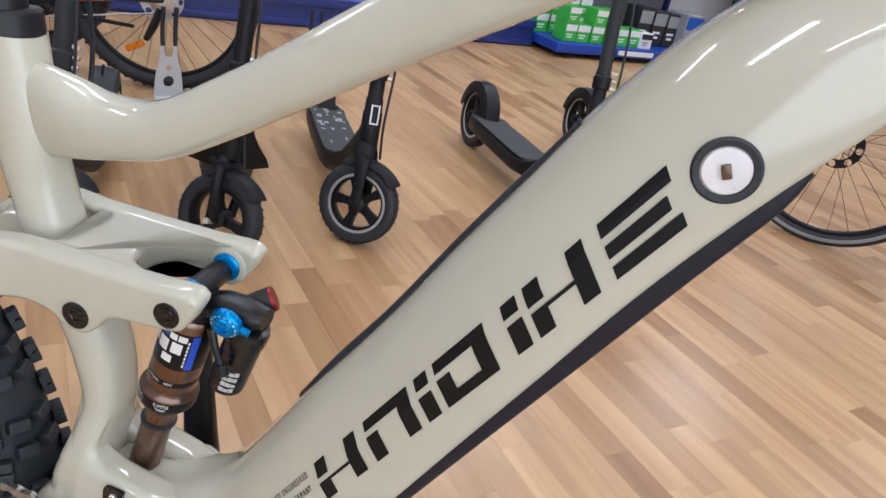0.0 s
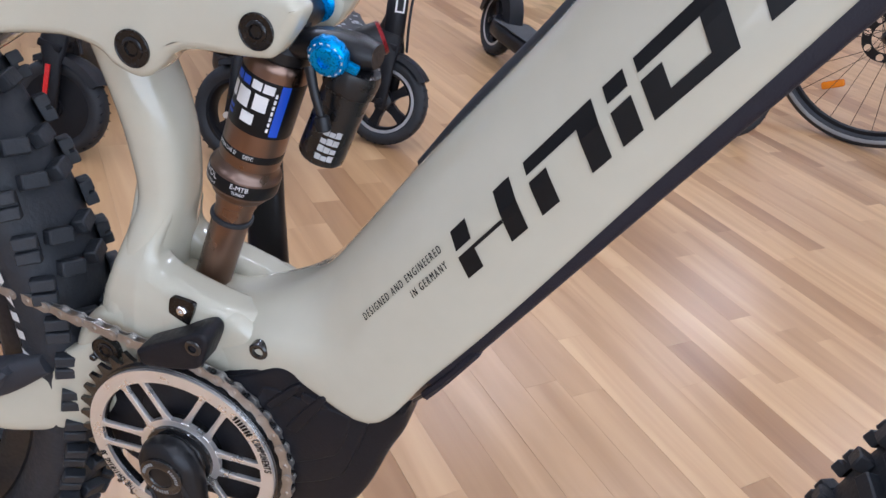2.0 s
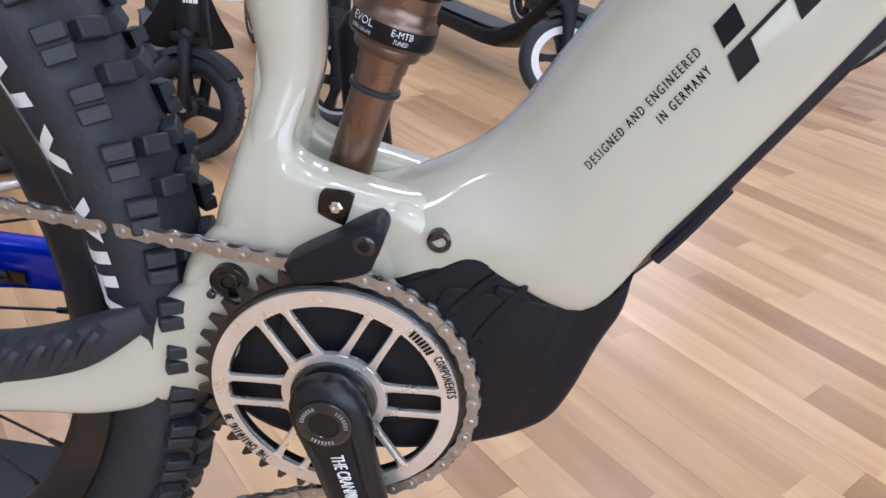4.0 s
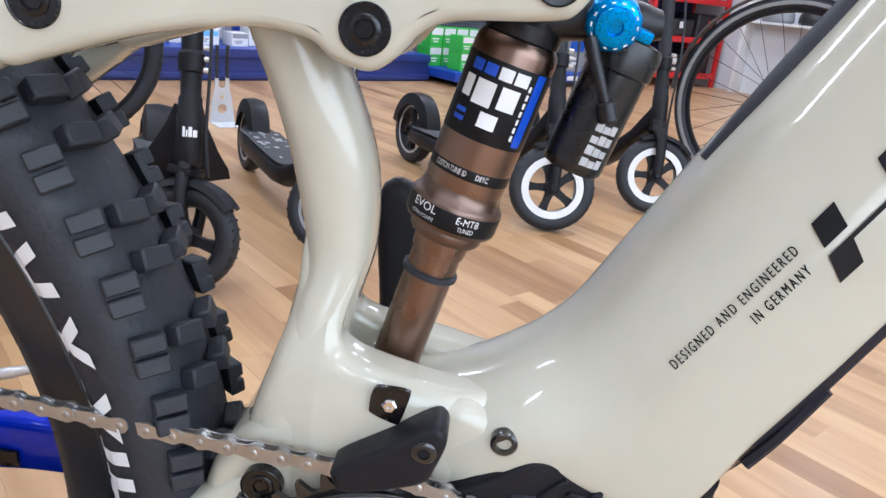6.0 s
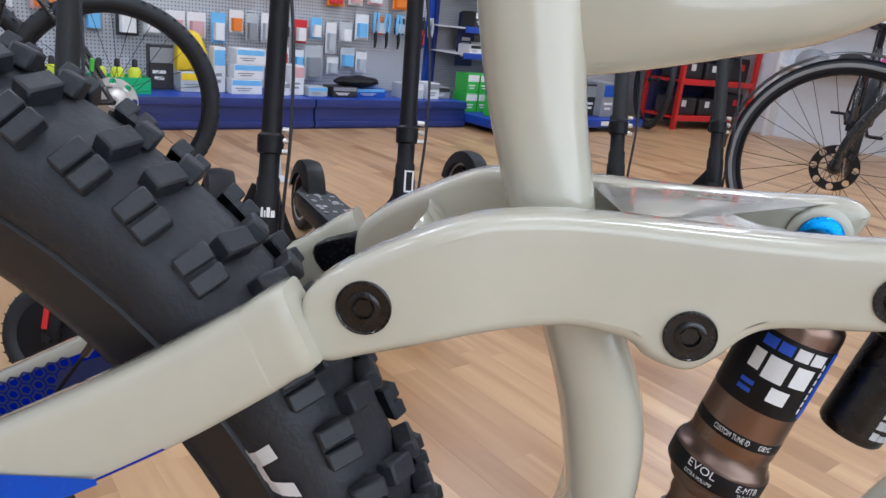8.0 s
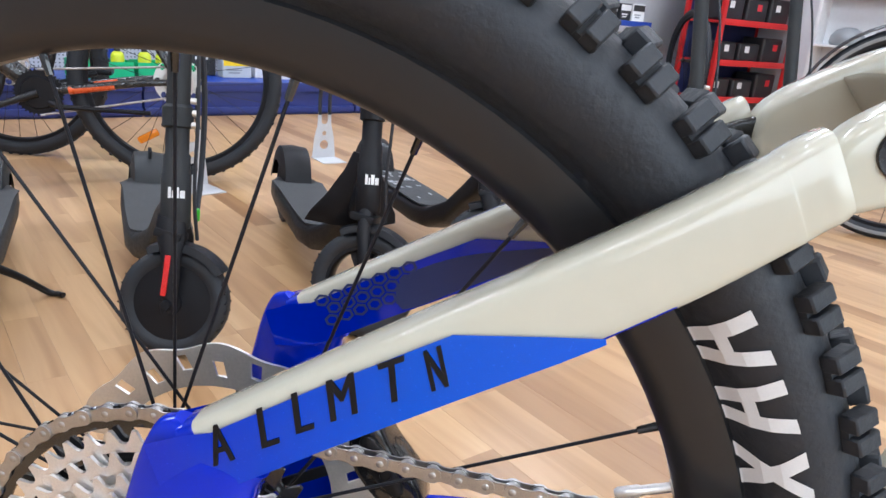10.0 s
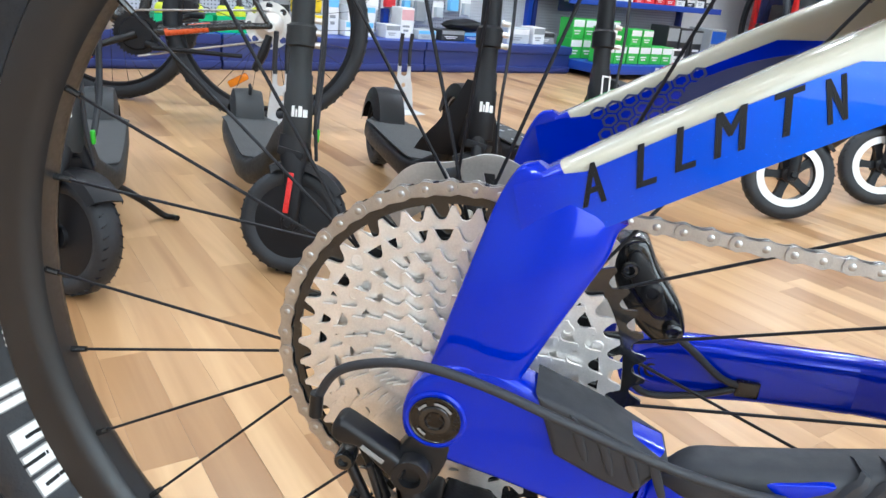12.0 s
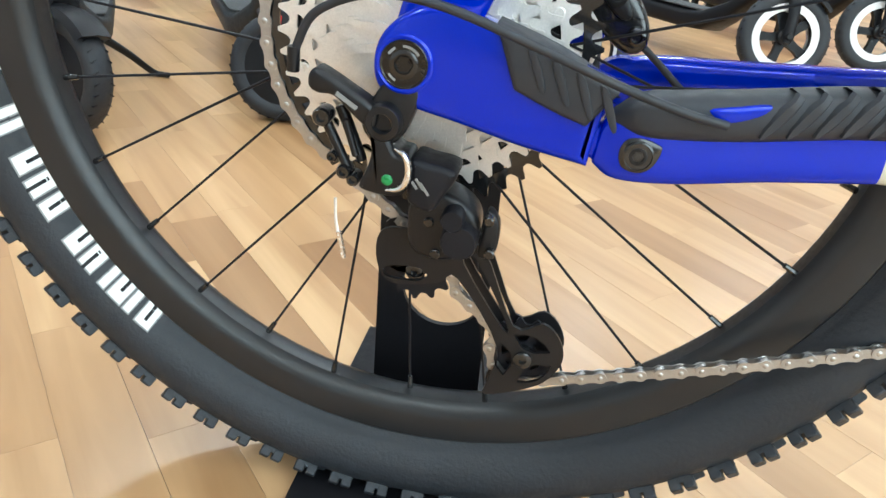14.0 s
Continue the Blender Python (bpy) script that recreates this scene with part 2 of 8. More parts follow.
def thing(name, m, label, category, group="", kind=""):
    ob = new(name)
    ob.empty_display_size = 0.05
    ob.matrix_basis = m
    return tagged(ob, label, category, group, kind)


def piece(name, bm, mat, label, category, m=None, group="", kind="", smooth=40):
    ob = new(name, link_mesh(name, bm, mat, smooth))
    if m is not None:
        ob.matrix_basis = m
    return tagged(ob, label, category, group, kind)


def box(bm, sx, sy, sz, m=None, bevel=0.0, seg=2):
    """A box on z = 0, centred in x and y."""
    r = bmesh.ops.create_cube(bm, size=1.0, matrix=(m or Matrix()) @ Matrix.Translation((0, 0, sz / 2)) @ Matrix.Diagonal((sx, sy, sz, 1)))
    if bevel:
        es = list({e for v in r["verts"] for e in v.link_edges})
        bmesh.ops.bevel(bm, geom=es, offset=bevel, segments=seg, affect="EDGES", profile=0.6)
    return bm


def ring_faces(bm, rings, closed=True, caps=(True, True)):
    n = len(rings[0])
    for a, b in zip(rings, rings[1:]):
        for i in range(n if closed else n - 1):
            j = (i + 1) % n
            bm.faces.new((a[i], a[j], b[j], b[i]))
    if caps[0]:
        bm.faces.new(rings[0][::-1])
    if caps[1]:
        bm.faces.new(rings[-1])


def lathe(bm, profile, m=None, seg=32, caps=(True, True), arc=None):
    """Turns (radius, height) round the local z axis."""
    m = m or Matrix()
    rings = []
    for r, h in profile:
        rings.append([bm.verts.new(m @ Vector((r * math.cos(2 * math.pi * i / seg), r * math.sin(2 * math.pi * i / seg), h))) for i in range(seg)])
    ring_faces(bm, rings, True, caps)
    return bm


def axis(p0, p1):
    """The pose at p0 whose z axis points to p1, and the distance."""
    p0, p1 = Vector(p0), Vector(p1)
    d = p1 - p0
    return Matrix.Translation(p0) @ d.to_track_quat("Z", "Y").to_matrix().to_4x4(), d.length


def rod(bm, p0, p1, r, r2=None, seg=12, bevel=0.0):
    m, l = axis(p0, p1)
    r2 = r if r2 is None else r2
    if bevel:
        return lathe(bm, [(r - bevel, 0), (r, bevel), (r2, l - bevel), (r2 - bevel, l)], m, seg)
    return lathe(bm, [(r, 0), (r2, l)], m, seg)


def spline(pts, steps=6):
    """Catmull-Rom through rows of numbers."""
    p = [np.array(q, float) for q in pts]
    p = [2 * p[0] - p[1]] + p + [2 * p[-1] - p[-2]]
    out = []
    for i in range(1, len(p) - 2):
        a, b, c, d = p[i - 1:i + 3]
        for k in range(steps):
            t = k / steps
            out.append(0.5 * (2 * b + (c - a) * t + (2 * a - 5 * b + 4 * c - d) * t * t + (3 * b - a - 3 * c + d) * t ** 3))
    out.append(p[-2])
    return out


def tube(bm, pts, r, seg=10, steps=6, caps=(True, True)):
    """A bent round tube; r is one radius or one for each point."""
    rs = r if isinstance(r, (list, tuple)) else [r] * len(pts)
    rows = spline([(*p, q) for p, q in zip(pts, rs)], steps)
    rings, side = [], None
    for i, row in enumerate(rows):
        c = Vector(row[:3])
        d = Vector(rows[min(i + 1, len(rows) - 1)][:3]) - Vector(rows[max(i - 1, 0)][:3])
        d.normalize()
        if side is None:
            side = d.orthogonal().normalized()
        side = (side - d * side.dot(d)).normalized()
        up = d.cross(side)
        rings.append([bm.verts.new(c + (math.cos(a) * side + math.sin(a) * up) * float(row[3])) for a in [2 * math.pi * k / seg for k in range(seg)]])
    ring_faces(bm, rings, True, caps)
    return bm


def loft_pairs(bm, rows, seg=28, steps=5, power=2.6, caps=(True, True), crease=None):
    """A tube in the bike's plane: rows of (top x, top z, bottom x, bottom z, half width, y of its middle)."""
    rings = []
    for row in spline(rows, steps):
        tx, tz, bx, bz, w, yc = row
        cx, cz, ax, az = (tx + bx) / 2, (tz + bz) / 2, (tx - bx) / 2, (tz - bz) / 2
        ring = []
        for k in range(seg):
            a = 2 * math.pi * k / seg
            ca, sa = math.cos(a), math.sin(a)
            pw = 9.0 if crease is not None and crease[2] and ca < 0 else power
            ca = math.copysign(abs(ca) ** (2 / pw), ca)
            sa = math.copysign(abs(sa) ** (2 / pw), sa)
            wk = w if crease is None else w * (1 - crease[1] * max(0.0, ca - crease[0]))
            ring.append(bm.verts.new((cx + ax * ca, yc + wk * sa, cz + az * ca)))
        rings.append(ring)
    ring_faces(bm, rings, True, caps)
    return bm


def smooth_outline(pts, steps=4):
    """A closed smooth outline through 2D points; a point with a third value 1 stays a corner."""
    n = len(pts)
    out = []
    for i in range(n):
        a, b, c, d = (np.array(pts[(i + k) % n][:2], float) for k in (-1, 0, 1, 2))
        if len(pts[i]) > 2:
            a = 2 * b - c
        if len(pts[(i + 1) % n]) > 2:
            d = 2 * c - b
        for k in range(steps):
            t = k / steps
            out.append(0.5 * (2 * b + (c - a) * t + (2 * a - 5 * b + 4 * c - d) * t * t + (3 * b - a - 3 * c + d) * t ** 3))
    return out


def plate(bm, outline, y0, y1, bevel=0.0, seg=3, curve=None):
    """A plate from an outline in x and z, between y0 and y1, its rim rounded."""
    o = [Vector((p[0], p[1])) for p in outline]
    area2 = sum(a.x * b.y - b.x * a.y for a, b in zip(o, o[1:] + o[:1]))
    if area2 < 0:
        o.reverse()
    n = len(o)
    nor = []
    for i in range(n):
        d = (o[(i + 1) % n] - o[i - 1]).normalized()
        nor.append(Vector((d.y, -d.x)))
    prof = []
    lo, hi = min(y0, y1), max(y0, y1)
    if bevel:
        for k in range(seg + 1):
            a = math.pi / 2 * k / seg
            prof.append((lo + bevel * (1 - math.sin(a)), bevel * (1 - math.cos(a))))
        prof = [(y, -bevel + b2) for y, b2 in [(lo + bevel * (1 - math.sin(math.pi / 2 * (seg - k) / seg)), bevel * math.cos(math.pi / 2 * (seg - k) / seg)) for k in range(seg + 1)]]
        prof = prof + [(lo + hi - y, off) for y, off in reversed(prof)]
    else:
        prof = [(lo, 0), (hi, 0)]
    rings = [[bm.verts.new((p.x + q.x * off, y + (curve(p) if curve else 0), p.y + q.y * off)) for p, q in zip(o, nor)] for y, off in prof]
    ring_faces(bm, rings, True, (False, False))
    for r in (rings[0], rings[-1]):
        f = bm.faces.new(r)
        bmesh.ops.triangulate(bm, faces=[f], ngon_method="EAR_CLIP")
    return bm


def circle2(cx, cz, r, seg=24):
    return [(cx + r * math.cos(2 * math.pi * k / seg), cz + r * math.sin(2 * math.pi * k / seg)) for k in range(seg)]


def gear2(cx, cz, teeth, r_root, r_tip, turn=0.0):
    """The outline of a sprocket: round valleys between short teeth."""
    out = []
    h = r_tip - r_root
    for k in range(teeth):
        for f, g in ((0.0, 0.0), (0.14, 0.06), (0.25, 0.28), (0.33, 0.62), (0.42, 0.96), (0.58, 0.96), (0.67, 0.62), (0.75, 0.28), (0.86, 0.06)):
            a = 2 * math.pi * (k + f) / teeth + turn
            out.append((cx + (r_root + h * g) * math.cos(a), cz + (r_root + h * g) * math.sin(a)))
    return out


def holed(bm, outer, holes, y0, y1, bevel=0.0):
    """A flat plate in x and z with holes cut through."""
    edges = []
    for loop in [outer] + holes:
        vs = [bm.verts.new((p[0], y0, p[1])) for p in loop]
        edges += [bm.edges.new((vs[i], vs[(i + 1) % len(vs)])) for i in range(len(vs))]
    r = bmesh.ops.triangle_fill(bm, use_beauty=True, use_dissolve=False, edges=edges)
    faces = [g for g in r["geom"] if isinstance(g, bmesh.types.BMFace)]
    ex = bmesh.ops.extrude_face_region(bm, geom=faces)
    bmesh.ops.translate(bm, verts=[g for g in ex["geom"] if isinstance(g, bmesh.types.BMVert)], vec=(0, y1 - y0, 0))
    return bm


def text_bm(body, size, extrude=0.0, shear=0.0, spacing=1.0):
    """A word in the built-in font as a mesh, in local x and y."""
    cu = bpy.data.curves.new("word", "FONT")
    cu.body, cu.size, cu.extrude, cu.shear = body, size, extrude, shear
    cu.align_x, cu.align_y = "LEFT", "BOTTOM"
    cu.resolution_u = 3
    cu.space_character = spacing
    tmp = new("word", cu)
    me = bpy.data.meshes.new_from_object(tmp)
    bm = bmesh.new()
    bm.from_mesh(me)
    bpy.data.objects.remove(tmp)
    bpy.data.curves.remove(cu)
    bpy.data.meshes.remove(me)
    return bm


def frame2(origin, xdir, normal):
    """A pose whose x runs along xdir and whose z is the normal."""
    x, z = Vector(xdir).normalized(), Vector(normal).normalized()
    y = z.cross(x).normalized()
    z = x.cross(y)
    m = Matrix((x, y, z)).transposed().to_4x4()
    m.translation = Vector(origin)
    return m


def word(name, body, size, m, mat, parent, width=None, shear=0.0, label="", thick=0.0003, spacing=1.0, heavy=0.0):
    bm = text_bm(body, size, thick, shear, spacing)
    if width:
        xs = [v.co.x for v in bm.verts]
        k = width / (max(xs) - min(xs))
        bmesh.ops.scale(bm, vec=(k, 1, 1), verts=bm.verts)
    if heavy:
        # a second, shifted outline widens the strokes
        twin = bmesh.ops.duplicate(bm, geom=bm.verts[:] + bm.edges[:] + bm.faces[:])["geom"]
        bmesh.ops.translate(bm, vec=(heavy, 0, 0.00015), verts=[g for g in twin if isinstance(g, bmesh.types.BMVert)])
    bm.transform(m)
    return part(name, bm, mat, parent, label, smooth=0)


def quad_slab(bm, pts, normal, thick=0.0006):
    """A thin slab over a polygon."""
    nv = Vector(normal).normalized() * thick
    a = [bm.verts.new(Vector(p)) for p in pts]
    b = [bm.verts.new(Vector(p) + nv) for p in pts]
    ring_faces(bm, [a, b], True, (True, True))


def hug(ob, target, gap=0.0006):
    """Lays a thin print on the surface behind it."""
    md = ob.modifiers.new("hug", "SHRINKWRAP")
    md.target, md.wrap_method, md.use_project_y = target, "PROJECT", True
    md.use_positive_direction, md.use_negative_direction = True, True
    md.offset = gap
    return ob

# ---- the shop ----


def room():
    # floor slab under the boards
    bm = bmesh.new()
    box(bm, 11.0, 9.4, 0.1, wall_pose(-2.5, 2.75, FLOOR_Z - 0.110))
    piece("floor", bm, plain("floor_joint", (0.16, 0.085, 0.04), 0.6), "light oak laminate floor of a bicycle shop", "floor", kind="structure", smooth=0)
    # walls
    for name, (u, d, sx, sy, turn) in {
        "wall_north": (-2.5, -0.75, 11.0, 0.16, 0),
        "wall_south": (-7.95, 3.15, 7.64, 0.16, 90),
        "wall_east": (2.95, 3.15, 7.64, 0.16, 90),
    }.items():
        bm = bmesh.new()
        box(bm, sx, sy, CEIL - FLOOR_Z, wall_pose(u, d, FLOOR_Z, turn))
        piece(name, bm, WALL_PAINT, "plain light grey painted shop wall", "wall", kind="structure", smooth=0)
    # front wall with the shop window opening behind the camera
    bm = bmesh.new()
    for u, sx, z, h in ((-7.0, 1.74, FLOOR_Z, CEIL - FLOOR_Z), (0.9, 4.2, FLOOR_Z, CEIL - FLOOR_Z), (-3.665, 4.93, FLOOR_Z, 0.45), (-3.665, 4.93, 2.65, CEIL - 2.65)):
        box(bm, sx, 0.16, h, wall_pose(u, 7.05, z))
    piece("wall_west", bm, WALL_PAINT, "light grey shop front wall with a wide window", "wall", kind="structure", smooth=0)
    win = thing("window_1", wall_pose(-3.665, 7.05, 0.438), "wide shop window bright with daylight", "window", kind="structure")
    bm = bmesh.new()
    for x in (-2.44, -0.82, 0.82, 2.44):
        box(bm, 0.06, 0.07, 2.21, Matrix.Translation((x, 0, 0)), 0.004)
    for z in (0.0, 2.15):
        box(bm, 4.86, 0.066, 0.06, Matrix.Translation((0, 0, z)), 0.004)
    part("window_frame", bm, GREY_METAL, win)
    bm = bmesh.new()
    box(bm, 4.9, 0.008, 2.18, Matrix.Translation((0, -0.045, 0.02)))
    part("pane", bm, GLASS_DAY, win, smooth=0)
    bm = bmesh.new()
    box(bm, 11.0, 8.1, 0.08, wall_pose(-2.5, 3.15, CEIL))
    piece("ceiling", bm, CEILING_PAINT, "white suspended ceiling", "ceiling", kind="structure", smooth=0)


def ceiling_lights():
    first = thing("ceiling_light", wall_pose(*LAMP_PLACES[0], CEIL - 0.07), "slim white linear ceiling light, switched on", "lamp", "ceiling lights")
    bm = bmesh.new()
    box(bm, 1.26, 0.18, 0.045, Matrix.Translation((0, 0, 0.025)), 0.006)
    part("housing", bm, WHITE_PRINT, first)
    bm = bmesh.new()
    box(bm, 1.2, 0.13, 0.022, Matrix.Translation((0, 0, 0.001)), 0.005)
    part("diffuser", bm, LAMP_WHITE, first)
    for lu, ld in LAMP_PLACES[1:]:
        copy_thing(first, wall_pose(lu, ld, CEIL - 0.07))


def floor_boards(rng):
    """Three-strip oak boards: each strip is a short stave, laid square to the display wall. Rows of (u, d, width, length)."""
    rows = []
    w, gap = 0.0645, 0.00025
    u = -7.9
    row = 0
    while u < 2.95:
        d = -0.4 - rng.random() * 0.4
        while d < 6.75:
            ln = rng.choice((0.28, 0.36, 0.42, 0.5, 0.6))
            rows.append((u, d, round(w - gap * (2.0 if row % 3 == 0 else 1.0), 5), ln - gap))
            d += ln
        u += w
        row += 1
    return rows


room()
ceiling_lights()

# ---- the mountain bike ----
AX, AZ = -0.435, 0.345        # rear axle
BX, BZ = 0.009, 0.339         # bottom bracket
bike = thing("mountain_bike", Matrix(), "cream and blue full suspension electric mountain bike, held by a stand", "bicycle")
Y90 = Matrix.Rotation(radians(90), 4, "X")      # local z to -y


def disc_y(x, z, y, profile, seg=24):
    """A turned piece on an axle along y; heights count towards the near side."""
    bm = bmesh.new()
    return lathe(bm, profile, Matrix.Translation((x, y, z)) @ Y90, seg)


def bolt_recess(parent, x, y, z, r, name="pivot_bolt", mat=None, depth=0.006, label=""):
    """A sunk socket bolt: dark well, dished head and hexagon hole, its rim at y on the near side."""
    m = Matrix.Translation((x, y - 0.0010, z)) @ Y90
    bm = bmesh.new()
    lathe(bm, [(r, -depth - 0.004), (r, 0.0003), (r * 0.96, 0.0005), (r * 0.92, 0.0), (r * 0.60, -0.0002)], m, 32, (True, True))
    well = part(name, bm, SOCKET, parent, label)
    bm = bmesh.new()
    lathe(bm, [(r * 0.62, -0.0010), (r * 0.60, 0.0002), (r * 0.54, 0.0006), (r * 0.40, 0.0006)], m, 28, (True, False))
    rings = [[bm.verts.new(m @ Vector((q * math.cos(math.pi / 3 * k), q * math.sin(math.pi / 3 * k), h))) for k in range(6)] for q, h in ((r * 0.40, 0.0006), (r * 0.34, -0.0004))]
    ring_faces(bm, rings, True, (False, True))
    part("bolt_head", bm, mat or SOCKET, well)
    return well


# front triangle -----------------------------------------------------------
def front_frame():
    bm = bmesh.new()
    # down tube: upper edge, lower edge, half width
    loft_pairs(bm, [
        (-0.012, 0.448, 0.006, 0.395, 0.034, 0), (0.022, 0.4495, 0.040, 0.405, 0.040, 0), (0.054, 0.464, 0.084, 0.420, 0.045, 0),
        (0.082, 0.488, 0.1355, 0.407, 0.049, 0), (0.105, 0.525, 0.166, 0.455, 0.050, 0), (0.132, 0.572, 0.201, 0.514, 0.050, 0),
        (0.181, 0.651, 0.247, 0.600, 0.050, 0), (0.217, 0.716, 0.284, 0.668, 0.050, 0), (0.248, 0.769, 0.317, 0.729, 0.049, 0),
        (0.277, 0.819, 0.352, 0.785, 0.047, 0), (0.311, 0.864, 0.392, 0.840, 0.044, 0), (0.352, 0.900, 0.425, 0.875, 0.040, 0),
        (0.410, 0.935, 0.465, 0.895, 0.034, 0)], seg=52, steps=6, power=3.4, crease=(0.02, 0.42, True))
    dt = part("down_tube", bm, CREAM, bike, "glossy cream down tube")
    bm = bmesh.new()
    loft_pairs(bm, [
        (-0.084, 0.385, 0.008, 0.385, 0.0400, 0), (-0.072, 0.410, -0.018, 0.432, 0.0400, 0), (-0.0620, 0.433, -0.0225, 0.446, 0.0385, 0), (-0.0535, 0.458, -0.0215, 0.460, 0.0345, 0),
        (-0.0485, 0.482, -0.0175, 0.483, 0.0285, 0), (-0.0440, 0.506, -0.012, 0.508, 0.022, 0), (-0.0505, 0.541, -0.0125, 0.538, 0.022, 0),
        (-0.0585, 0.568, -0.018, 0.562, 0.023, 0), (-0.069, 0.594, -0.028, 0.586, 0.023, 0), (-0.085, 0.632, -0.0455, 0.626, 0.0215, 0),
        (-0.100, 0.678, -0.0585, 0.672, 0.0205, 0), (-0.108, 0.712, -0.064, 0.704, 0.0205, 0), (-0.114, 0.745, -0.070, 0.738, 0.0205, 0), (-0.1175, 0.774, -0.0745, 0.770, 0.021, 0)],
        seg=32, steps=6, power=2.5)
    part("seat_tube", bm, CREAM, bike, "curved glossy cream seat tube")
    bm = bmesh.new()
    loft_pairs(bm, [
        (-0.092, 0.758, -0.082, 0.690, 0.008, 0), (-0.072, 0.7545, -0.060, 0.694, 0.0150, 0), (-0.050, 0.7505, -0.037, 0.699, 0.0190, 0), (-0.024, 0.7455, -0.010, 0.706, 0.020, 0), (0.012, 0.751, 0.026, 0.7165, 0.020, 0), (0.058, 0.779, 0.069, 0.742, 0.020, 0),
        (0.098, 0.807, 0.110, 0.7695, 0.020, 0), (0.142, 0.840, 0.156, 0.801, 0.020, 0), (0.200, 0.880, 0.216, 0.840, 0.021, 0), (0.27, 0.925, 0.288, 0.884, 0.022, 0), (0.36, 0.968, 0.38, 0.925, 0.023, 0), (0.42, 0.985, 0.45, 0.940, 0.024, 0)],
        seg=28, steps=6, power=2.5)
    part("top_tube", bm, CREAM, bike, "kinked glossy cream top tube")
    bm = bmesh.new()
    rod(bm, (0.435, 0, 1.02), (0.478, 0, 0.885), 0.029, 0.033, 28, 0.004)
    part("head_tube", bm, CREAM, bike)
    bm = bmesh.new()
    rod(bm, (-0.0965, 0, 0.760), (-0.118, 0, 0.93), 0.0155, seg=24)
    part("seat_post", bm, BLACK_METAL, bike, "black dropper seat post")
    bm = bmesh.new()
    lathe(bm, [(0.0205, 0), (0.0225, 0.002), (0.0225, 0.016), (0.0205, 0.018)], axis((-0.0958, 0, 0.7655), (-0.118, 0, 0.93))[0], 28)
    part("seat_clamp", bm, BLACK_METAL, bike)
    # dark strip that runs along the upper edge of the down tube
    bm = bmesh.new()
    loft_pairs(bm, [(0.1275, 0.568, 0.134, 0.563, 0.004, 0.0), (0.1510, 0.610, 0.160, 0.603, 0.006, 0.0), (0.1835, 0.662, 0.194, 0.653, 0.006, 0.0), (0.2185, 0.725, 0.230, 0.716, 0.006, 0.0), (0.2655, 0.804, 0.276, 0.796, 0.005, 0.0)], seg=12, steps=5)
    part("cable_strip", bm, RUBBER_SOFT, bike, "black rubber cable strip")
    # bottom bracket shell and shock mount
    bm = bmesh.new()
    plate(bm, smooth_outline([(-0.082, 0.392), (-0.066, 0.420), (-0.028, 0.4475), (0.012, 0.4470), (0.040, 0.452), (0.060, 0.432), (0.040, 0.405), (0.010, 0.380), (-0.040, 0.365), (-0.080, 0.368)], 5), -0.040, 0.040, 0.010, 4)
    part("bottom_bracket_shell", bm, CREAM, bike)
    # side walls of the shock pocket
    wall = smooth_outline([(-0.0215, 0.4760), (-0.0200, 0.4690), (-0.0130, 0.4645), (-0.0030, 0.4615), (0.0150, 0.4575), (0.0340, 0.4540), (0.0540, 0.4500), (0.0540, 0.4250), (0.0200, 0.4050), (-0.0300, 0.3850), (-0.0700, 0.3920), (-0.0640, 0.4200), (-0.0585, 0.4400), (-0.0520, 0.4600), (-0.0450, 0.4850), (-0.0410, 0.5200), (-0.0200, 0.5200), (-0.0165, 0.5000), (-0.0195, 0.4860)], 5)
    for s in (1, -1):
        bm = bmesh.new()
        plate(bm, wall, s * 0.0425, s * 0.012, 0.0085, 6)
        for k in range(16):
            bmesh.ops.bisect_plane(bm, geom=bm.verts[:] + bm.edges[:] + bm.faces[:], plane_co=(0, 0, 0.440 + 0.0062 * k), plane_no=(0, 0, 1))
        for k in range(18):
            bmesh.ops.bisect_plane(bm, geom=bm.verts[:] + bm.edges[:] + bm.faces[:], plane_co=(-0.060 + 0.0065 * k, 0, 0), plane_no=(1, 0, 0))
        for v in bm.verts:
            # the wall narrows up the seat tube and runs out into the down tube
            v.co.y *= np.interp(v.co.z, (0.440, 0.459, 0.4825, 0.507, 0.540), (1.0, 0.90, 0.645, 0.42, 0.30))
            v.co.y *= np.interp(v.co.x, (-0.065, -0.048, -0.030, 0.006, 0.030, 0.054), (0.80, 0.90, 0.985, 1.0, 0.945, 0.74))
        lug = part("pocket_wall", bm, CREAM, bike)
    bm = bmesh.new()
    plate(bm, smooth_outline([(-0.0025, 0.4565), (0.0040, 0.4578), (0.0130, 0.4570), (0.0135, 0.4535), (0.0105, 0.4420), (0.0080, 0.4400), (-0.0025, 0.4440), (-0.0040, 0.4470)], 4), -0.0428, -0.0400)
    part("recess", bm, SOCKET, lug)
    bm = disc_y(0.005, 0.4492, -0.0428, [(0.0036, -0.002), (0.0036, 0.0008), (0.0028, 0.0016), (0.0014, 0.0016), (0.0012, 0.0004)], 6)
    part("nut", bm, SILVER, lug, "bright steel nut")
    bm = disc_y(0.0577, 0.4380, -0.0440, [(0.0062, -0.004), (0.0062, 0.0005), (0.0052, 0.0016), (0.0036, 0.0015), (0.0032, -0.001), (0.002, -0.001)], 20)
    part("frame_bolt", bm, GLOSS_BLACK, bike, "black socket bolt")
    return dt


down_tube = front_frame()


